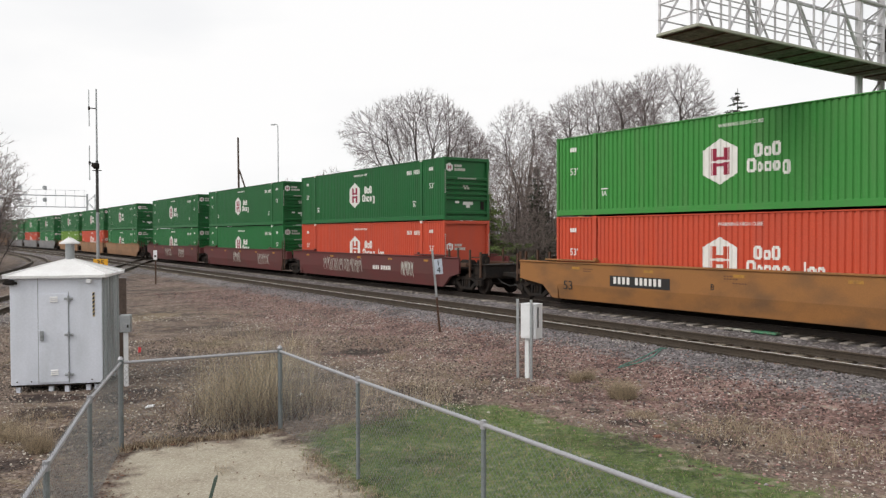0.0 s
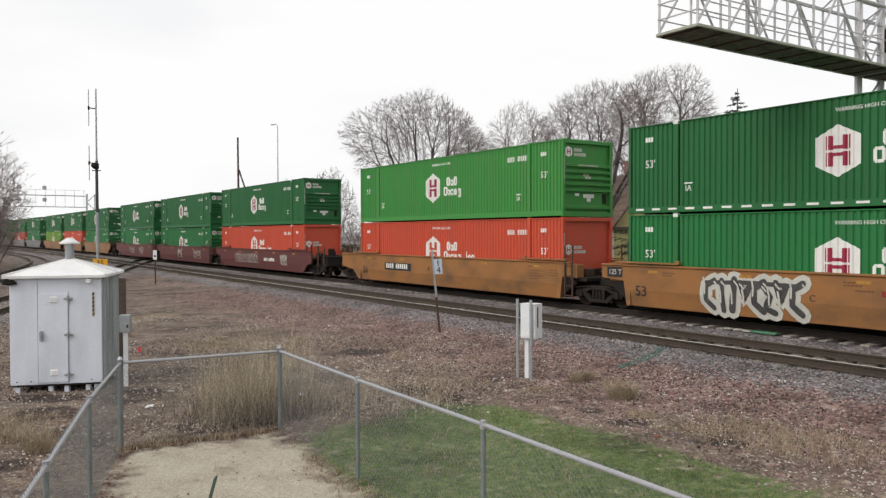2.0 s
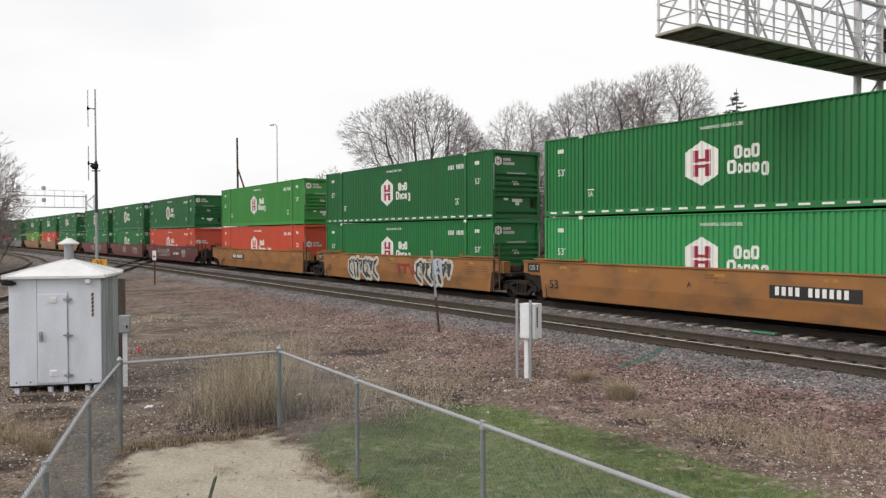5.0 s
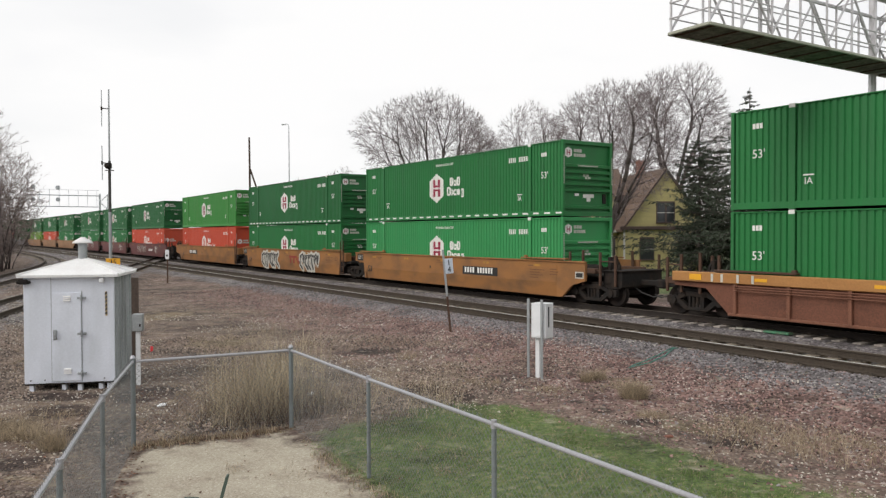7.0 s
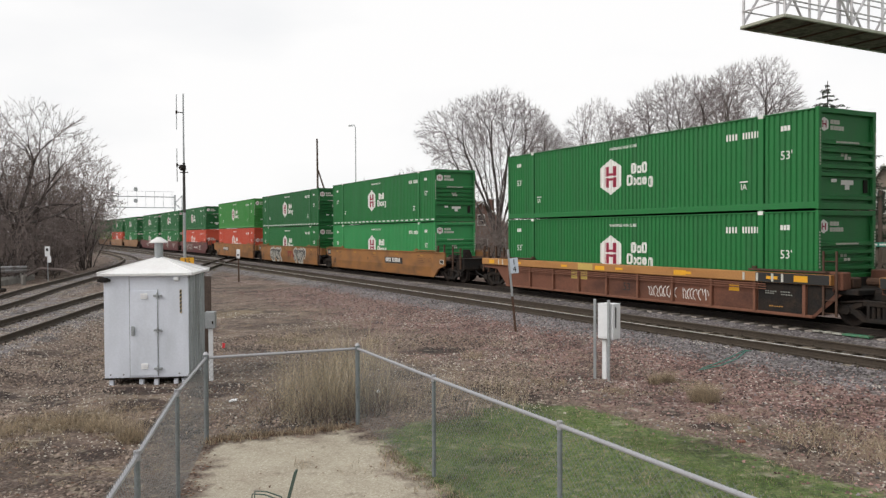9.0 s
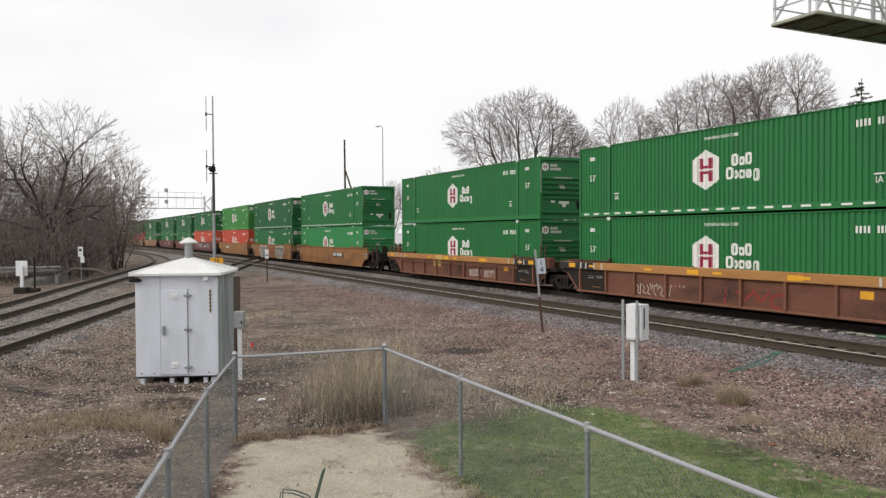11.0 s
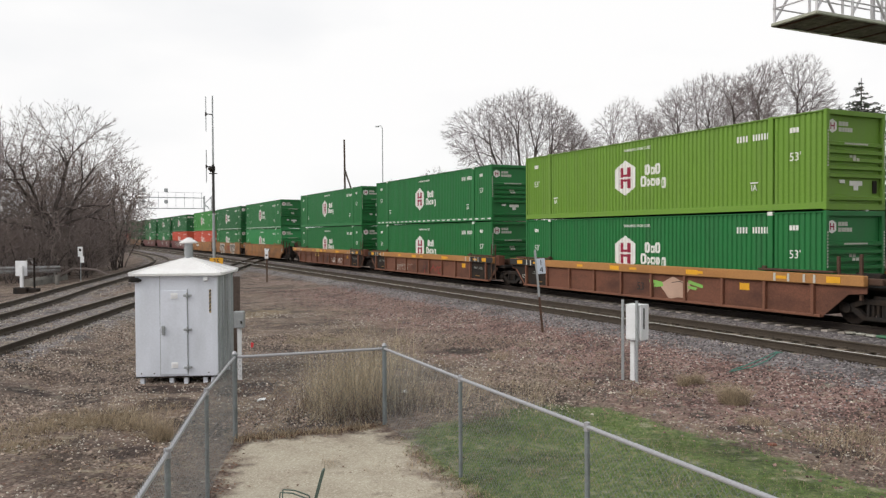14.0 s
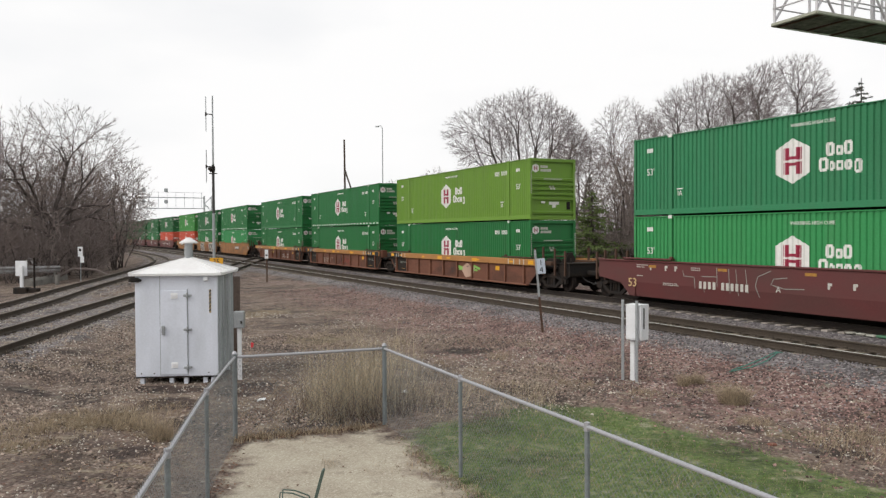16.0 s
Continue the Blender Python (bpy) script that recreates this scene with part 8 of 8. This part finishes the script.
    tx, ty = np.array([t[0] for t in turf]), np.array([t[1] for t in turf])
    keep = fbm(tx, ty, 2.6, 61) + (fbm(tx, ty, 0.5, 62, 2) - 0.5) * 0.25
    clear = ((tx * 0.834 + (ty - 38.07) * 0.551) < -9.0) & (np.minimum(track_dists[2](np.stack((tx, ty), 1)), track_dists[3](np.stack((tx, ty), 1))) > 2.4)
    yard = (tx > -4.9) & (ty < 12.6 + (tx + 2.62) * 0.5)
    turf = [(x, y, rng.randint(5, 13), rng.uniform(0.03, 0.09), rng.uniform(0.05, 0.12)) for x, y, k, c, q in zip(tx, ty, keep, clear, yard) if k > 0.52 and c and not q]
    scatter("dry_turf", "short dry turf on the dirt", DRY_GRASS, turf, 8, width=0.0035, lean=1.2)
    # lawn
    lawn = []
    for i in range(11000):
        u, w = rng.uniform(-0.8, 10.0), rng.uniform(-0.25, 5.2)
        x, y = -2.62 + 0.527 * u + 0.850 * w, 12.5 - 0.850 * u + 0.527 * w
        reach = np.interp(u, (-0.6, 1.0, 2.35, 3.9, 5.4, 9, 14), (3.45, 4.1, 4.2, 4.45, 4.65, 5.1, 5.5)) + (hashnoise(np.array([x]), np.array([y]), 1.1, 50)[0] - 0.5) * 1.1
        if w < reach and u + 0.45 * w > 0.6 + 1.3 * rng.random() ** 1.5 and not (w > reach - 0.8 and rng.random() < 0.6):
            lawn.append((x, y, 11, rng.uniform(0.035, 0.075), 0.11))
    scatter("lawn_grass", "short green lawn grass outside the fence", GREEN_GRASS, lawn[:-len(lawn) // 4], 3, width=0.0035, lean=0.8)
    scatter("lawn_straw", "dry blades through the lawn", DRY_GRASS, [(x, y, 7, h, s) for x, y, _, h, s in lawn[-len(lawn) // 3:]], 6, width=0.003, lean=0.9)
    strip = []
    for i in range(130):
        t = rng.random()
        x, y = -4.72 + 2.1 * t + rng.gauss(0, 0.06), 11.4 + 1.1 * t + rng.gauss(0, 0.1) - 0.05
        strip.append((x, y, 9, rng.uniform(0.05, 0.16), 0.12))
    for i in range(60):
        t = rng.random()
        strip.append((-1.9 + 1.4 * t + rng.gauss(0, 0.12), 10.9 - 2.3 * t + rng.gauss(0, 0.12), 8, 0.08, 0.12))
    scatter("edge_grass", "dry leaves and grass along the foot of the fence", DRY_GRASS, strip, 4, width=0.007, lean=0.9)


STONE_MIX = mat("mixed_track_stone", (0.225, 0.145, 0.130), 0.9, var=0.15, stain=(0.14, 0.075, 0.065), ss=0.6, amt=0.8, bump=0.1, bs=60, island=0.9)
STONE_GREY = mat("grey_ballast_stone", (0.175, 0.158, 0.163), 0.9, var=0.15, stain=(0.15, 0.14, 0.14), ss=0.6, amt=0.6, bump=0.1, bs=60, island=0.7)
STONE_TAN = mat("mixed_yard_gravel", (0.235, 0.190, 0.158), 0.9, var=0.15, stain=(0.12, 0.075, 0.06), ss=0.6, amt=0.7, bump=0.1, bs=60, island=0.85)
STONE_PALE = mat("pale_limestone_chips", (0.50, 0.46, 0.40), 0.9, var=0.12, bump=0, island=0.3)


def stones(name, label, material, spots, seed):
    """Loose angular stones pressed into the ground, joined."""
    rng = np.random.default_rng(seed)
    n = len(spots)
    P = np.array([s[:2] for s in spots])
    R = np.array([s[2] for s in spots])
    z = ground_z(P[:, 0], P[:, 1])
    ax = np.array([(1, 0, 0), (-1, 0, 0), (0, 1, 0), (0, -1, 0), (0, 0, 1), (0, 0, -1)], float)
    v = ax[None] * R[:, None, None] * rng.uniform(0.65, 1.25, (n, 6, 1))
    v[:, :, 2] *= 0.75
    a = rng.uniform(0, math.tau, n)
    c, s = np.cos(a)[:, None], np.sin(a)[:, None]
    tilt = rng.uniform(-0.6, 0.6, n)[:, None]
    x, y, zz = v[:, :, 0].copy(), v[:, :, 1].copy(), v[:, :, 2].copy()
    x, zz = x * np.cos(tilt) + zz * np.sin(tilt), zz * np.cos(tilt) - x * np.sin(tilt)
    v = np.stack((x * c - y * s + P[:, :1], x * s + y * c + P[:, 1:], zz + z[:, None] + R[:, None] * 0.2), -1).reshape(-1, 3)
    tri = np.array([(0, 2, 4), (2, 1, 4), (1, 3, 4), (3, 0, 4), (2, 0, 5), (1, 2, 5), (3, 1, 5), (0, 3, 5)])
    f = (np.arange(n)[:, None, None] * 6 + tri[None]).reshape(-1, 3)
    me = bpy.data.meshes.new(name)
    me.from_pydata(v.tolist(), [], f.tolist())
    me.materials.append(material)
    return tagged(new(name, me), label, "gravel", kind="stuff")


def build_stones():
    rng = random.Random(5)
    red, grey, pale = [], [], []
    for i in range(95000):
        s, lat = rng.uniform(-26, 12), rng.uniform(-12.5, -5.6)
        x, y, _ = rail_line(s, lat)
        if y < 5 or y > 46:
            continue
        d = -lat - 4.61
        p_red = np.interp(d, (1.4, 2.6, 4.2, 5.6, 7.5), (0.9, 1.0, 0.85, 0.45, 0.1)) * np.interp(x, (-14, -3, 2, 12), (0.4, 0.6, 1, 1))
        if rng.random() > p_red * 0.62:
            continue
        if rng.random() < np.interp(d, (1.5, 2.1, 2.9), (0.95, 0.5, 0.06)):
            grey.append((x, y, rng.uniform(0.015, 0.036)))
        else:
            red.append((x, y, rng.uniform(0.012, 0.034)))
    for i in range(22000):
        x, y = rng.uniform(-14, 9), rng.uniform(8.5, 30)
        lat = x * 0.834 + (y - 38.07) * 0.551
        if lat > -6.6 or ((x + 2.62) * 0.85 + (y - 12.5) * 0.527 < 4.3 and x > -3.2 and y < 13.5):
            continue
        if -4.6 < x < -1 and y < 12:
            continue
        if hashnoise(np.array([x]), np.array([y]), 1.6, 91)[0] < 0.42:
            continue
        pale.append((x, y, rng.uniform(0.008, 0.023) if rng.random() < 0.93 else rng.uniform(0.02, 0.04)))
    spots = [(rng.uniform(-30, -9), rng.uniform(14, 46)) for _ in range(16000)]     # beds of the two crossing tracks
    near = np.minimum(track_dists[2](spots), track_dists[3](spots))
    tan = [(x, y, rng.uniform(0.016, 0.036)) for (x, y), d in zip(spots, near) if d < 2.3 and rng.random() < 0.8]
    spots = [(rng.uniform(-24, -8), rng.uniform(12, 40)) for _ in range(34000)]
    near = np.minimum(track_dists[2](spots), track_dists[3](spots))
    pale += [(x, y, rng.uniform(0.010, 0.026)) for (x, y), d in zip(spots, near) if d < 3.4 and rng.random() < np.interp(d, (0.8, 0.9, 1.8, 2.4), (0.3, 0.45, 0.45, 0.12))]
    spots = [(rng.uniform(-14, 3), rng.uniform(8.5, 24)) for _ in range(60000)]
    thick = fbm(np.array([q[0] for q in spots]), np.array([q[1] for q in spots]), 1.8, 71)
    for (x, y), k in zip(spots, thick):
        if k < 0.455 + 0.13 * rng.random() or x * 0.834 + (y - 38.07) * 0.551 > -8.0 or (x > -5.0 and y < 12.9 + (x + 2.62) * 0.5):
            continue
        tan.append((x, y, rng.uniform(0.010, 0.03) if rng.random() < 0.85 else rng.uniform(0.03, 0.045)))
    for i in range(2400):     # brown strip between lawn and track stone
        u, out = rng.uniform(-1.5, 10), rng.uniform(4.7, 7.2)
        x, y = -2.62 + 0.527 * u + 0.850 * out, 12.5 - 0.850 * u + 0.527 * out
        if y > 6:
            (pale if rng.random() < 0.25 else tan).append((x, y, rng.uniform(0.006, 0.018)))
    for i in range(160):      # white and yellow debris at the foot of the rail
        x, y = rng.gauss(4.95, 0.35), rng.gauss(20.6, 0.35)
        pale.append((x, y, rng.uniform(0.010, 0.028)))
    stones("yard_gravel", "tan and brown gravel strewn over the dirt", STONE_TAN, tan, 4)
    stones("red_gravel", "reddish-brown crushed stone spread beside the track", STONE_MIX, red, 1)
    stones("ballast_stones", "grey crushed ballast stone", STONE_GREY, grey, 2)
    stones("limestone_chips", "pale stone chips scattered over the dirt", STONE_PALE, pale, 3)


def build_litter():
    for x, y, m, label, s in ((-5.32, 14.1, BOX_WHITE, "scrap of white paper on the dirt", 0.09), (-2.8, 15.2, BOX_WHITE, "scrap of white litter among the weeds", 0.1)):
        t = thing("litter", label, "litter", "litter", m=pose(x, y, gz(x, y) + 0.02, 8, -6, 30))
        part("scrap", Build().prism([(-s, -s * 0.5), (s * 0.8, -s * 0.6), (s, s * 0.3), (-s * 0.3, s * 0.6)], "z", 0, 0.02), m, t)
    t = thing("marker_flag", "small red marker flag on the dirt", "marker flag", m=pose(-8.06, 20.6, -0.5))
    part("wire", Build().cyl((0, 0, 0), (0, 0, 0.2), 0.006, n=5), GALV, t)
    part("flag", Build().prism([(0, 0.03), (0.07, 0.05), (0.085, 0.17), (0, 0.18)], "y", -0.004, 0.004), mat("fluorescent_red_film", (0.62, 0.05, 0.06), 0.6, var=0.05, bump=0), t, "red flag")
    t = thing("brick_lump", "broken red brick at the edge of the lawn", "brick", m=pose(3.3, 12.0, -0.5, 0, 0, 20))
    part("brick", Build().box(-0.06, 0.06, -0.04, 0.04, -0.02, 0.035, 0.012), mat("red_brick", (0.20, 0.085, 0.06), 0.9, var=0.2, bump=0.3, bs=30), t)
    t = thing("cable", "thin green cable lying on the ballast", "cable")
    sheath = mat("green_cable_sheath", (0.07, 0.24, 0.19), 0.6, var=0.1, bump=0)
    for pts in ([(4.02, 17.78), (4.4, 18.1), (4.82, 18.51), (5.3, 19.0), (5.8, 19.5), (6.35, 20.3)], [(3.95, 17.65), (4.5, 17.95), (4.95, 18.4), (5.3, 18.9), (5.9, 19.7), (6.2, 20.3)]):
        part("strand", Build().tube([(x, y, gz(x, y) + 0.035) for x, y in pts], [0.012] * 6, 6), sheath, t)
    # painted plates on the far track beside the rail
    x, y, h = rail_line(-18.3, -1.25)
    t = thing("track_lubricator", "green and white painted plate beside the rail", "track plate", m=pose(x, y, -0.2, 0, 0, math.degrees(h) + 90))
    chipped = mat("chipped_white_paint", (0.40, 0.40, 0.35), 0.8, var=0.4, stain=(0.10, 0.075, 0.055), ss=5, amt=0.9, bump=0.1)
    for xa, xb, dy in ((0.30, 0.58, 0.03), (0.64, 0.92, -0.03), (0.98, 1.20, 0.02)):
        part("plate", Build().box(xa, xb, dy - 0.10, dy + 0.10, 0.0, 0.05, 0.015), chipped, t)
    part("green_plate", Build().box(-0.5, 0.28, -0.12, 0.12, 0.0, 0.06, 0.015), mat("chipped_green_paint", (0.05, 0.22, 0.12), 0.7, var=0.3, stain=(0.12, 0.10, 0.07), ss=5, amt=0.8, bump=0.1), t)


def build_leaves():
    """Dead leaves blown against the fence and lying over yard and dirt."""
    rng = random.Random(64)
    spots = []
    for i in range(420):
        t = rng.random()
        spots.append((-4.72 + 2.1 * t + rng.gauss(0, 0.05), 11.4 + 1.1 * t + rng.gauss(-0.05, 0.12)))
    for i in range(160):
        t = rng.random()
        spots.append((-4.6 + 1.5 * t + rng.gauss(0, 0.1), 11.2 - 5.0 * t + rng.gauss(0, 0.1)))
    for i in range(40):
        spots.append((rng.uniform(-4.4, -0.6), rng.uniform(7.5, 12.0)))
    for i in range(1100):
        x, y = rng.gauss(-5.5, 2.6), rng.gauss(12.6, 2.2)
        if not (x > -4.5 and (y - 11.4) < (x + 4.72) * 0.524 - 0.5):
            spots.append((x, y))
    b = Build()
    for (x, y), z in zip(spots, ground_z([s[0] for s in spots], [s[1] for s in spots])):
        a, r, e = rng.uniform(0, math.tau), rng.uniform(0.014, 0.036), rng.uniform(0.0, 0.02)
        c, s = math.cos(a) * r, math.sin(a) * r
        z = float(z) + 0.012
        b.add([(x - c, y - s, z), (x + s * 0.6, y - c * 0.6, z + e), (x + c, y + s, z + e * 0.5), (x - s * 0.6, y + c * 0.6, z + 0.01)], [(0, 1, 2), (0, 2, 3)])
    me = b.mesh("dead_leaves", DEAD_LEAF)
    tagged(new("dead_leaves", me), "reddish-brown dead leaves along the fence and on the dirt", "leaves", kind="stuff")


DEAD_LEAF = mat("dead_leaf", (0.135, 0.070, 0.045), 0.9, var=0.2, bump=0, island=0.5)
build_weeds()
build_leaves()
build_stones()
build_litter()

motions()
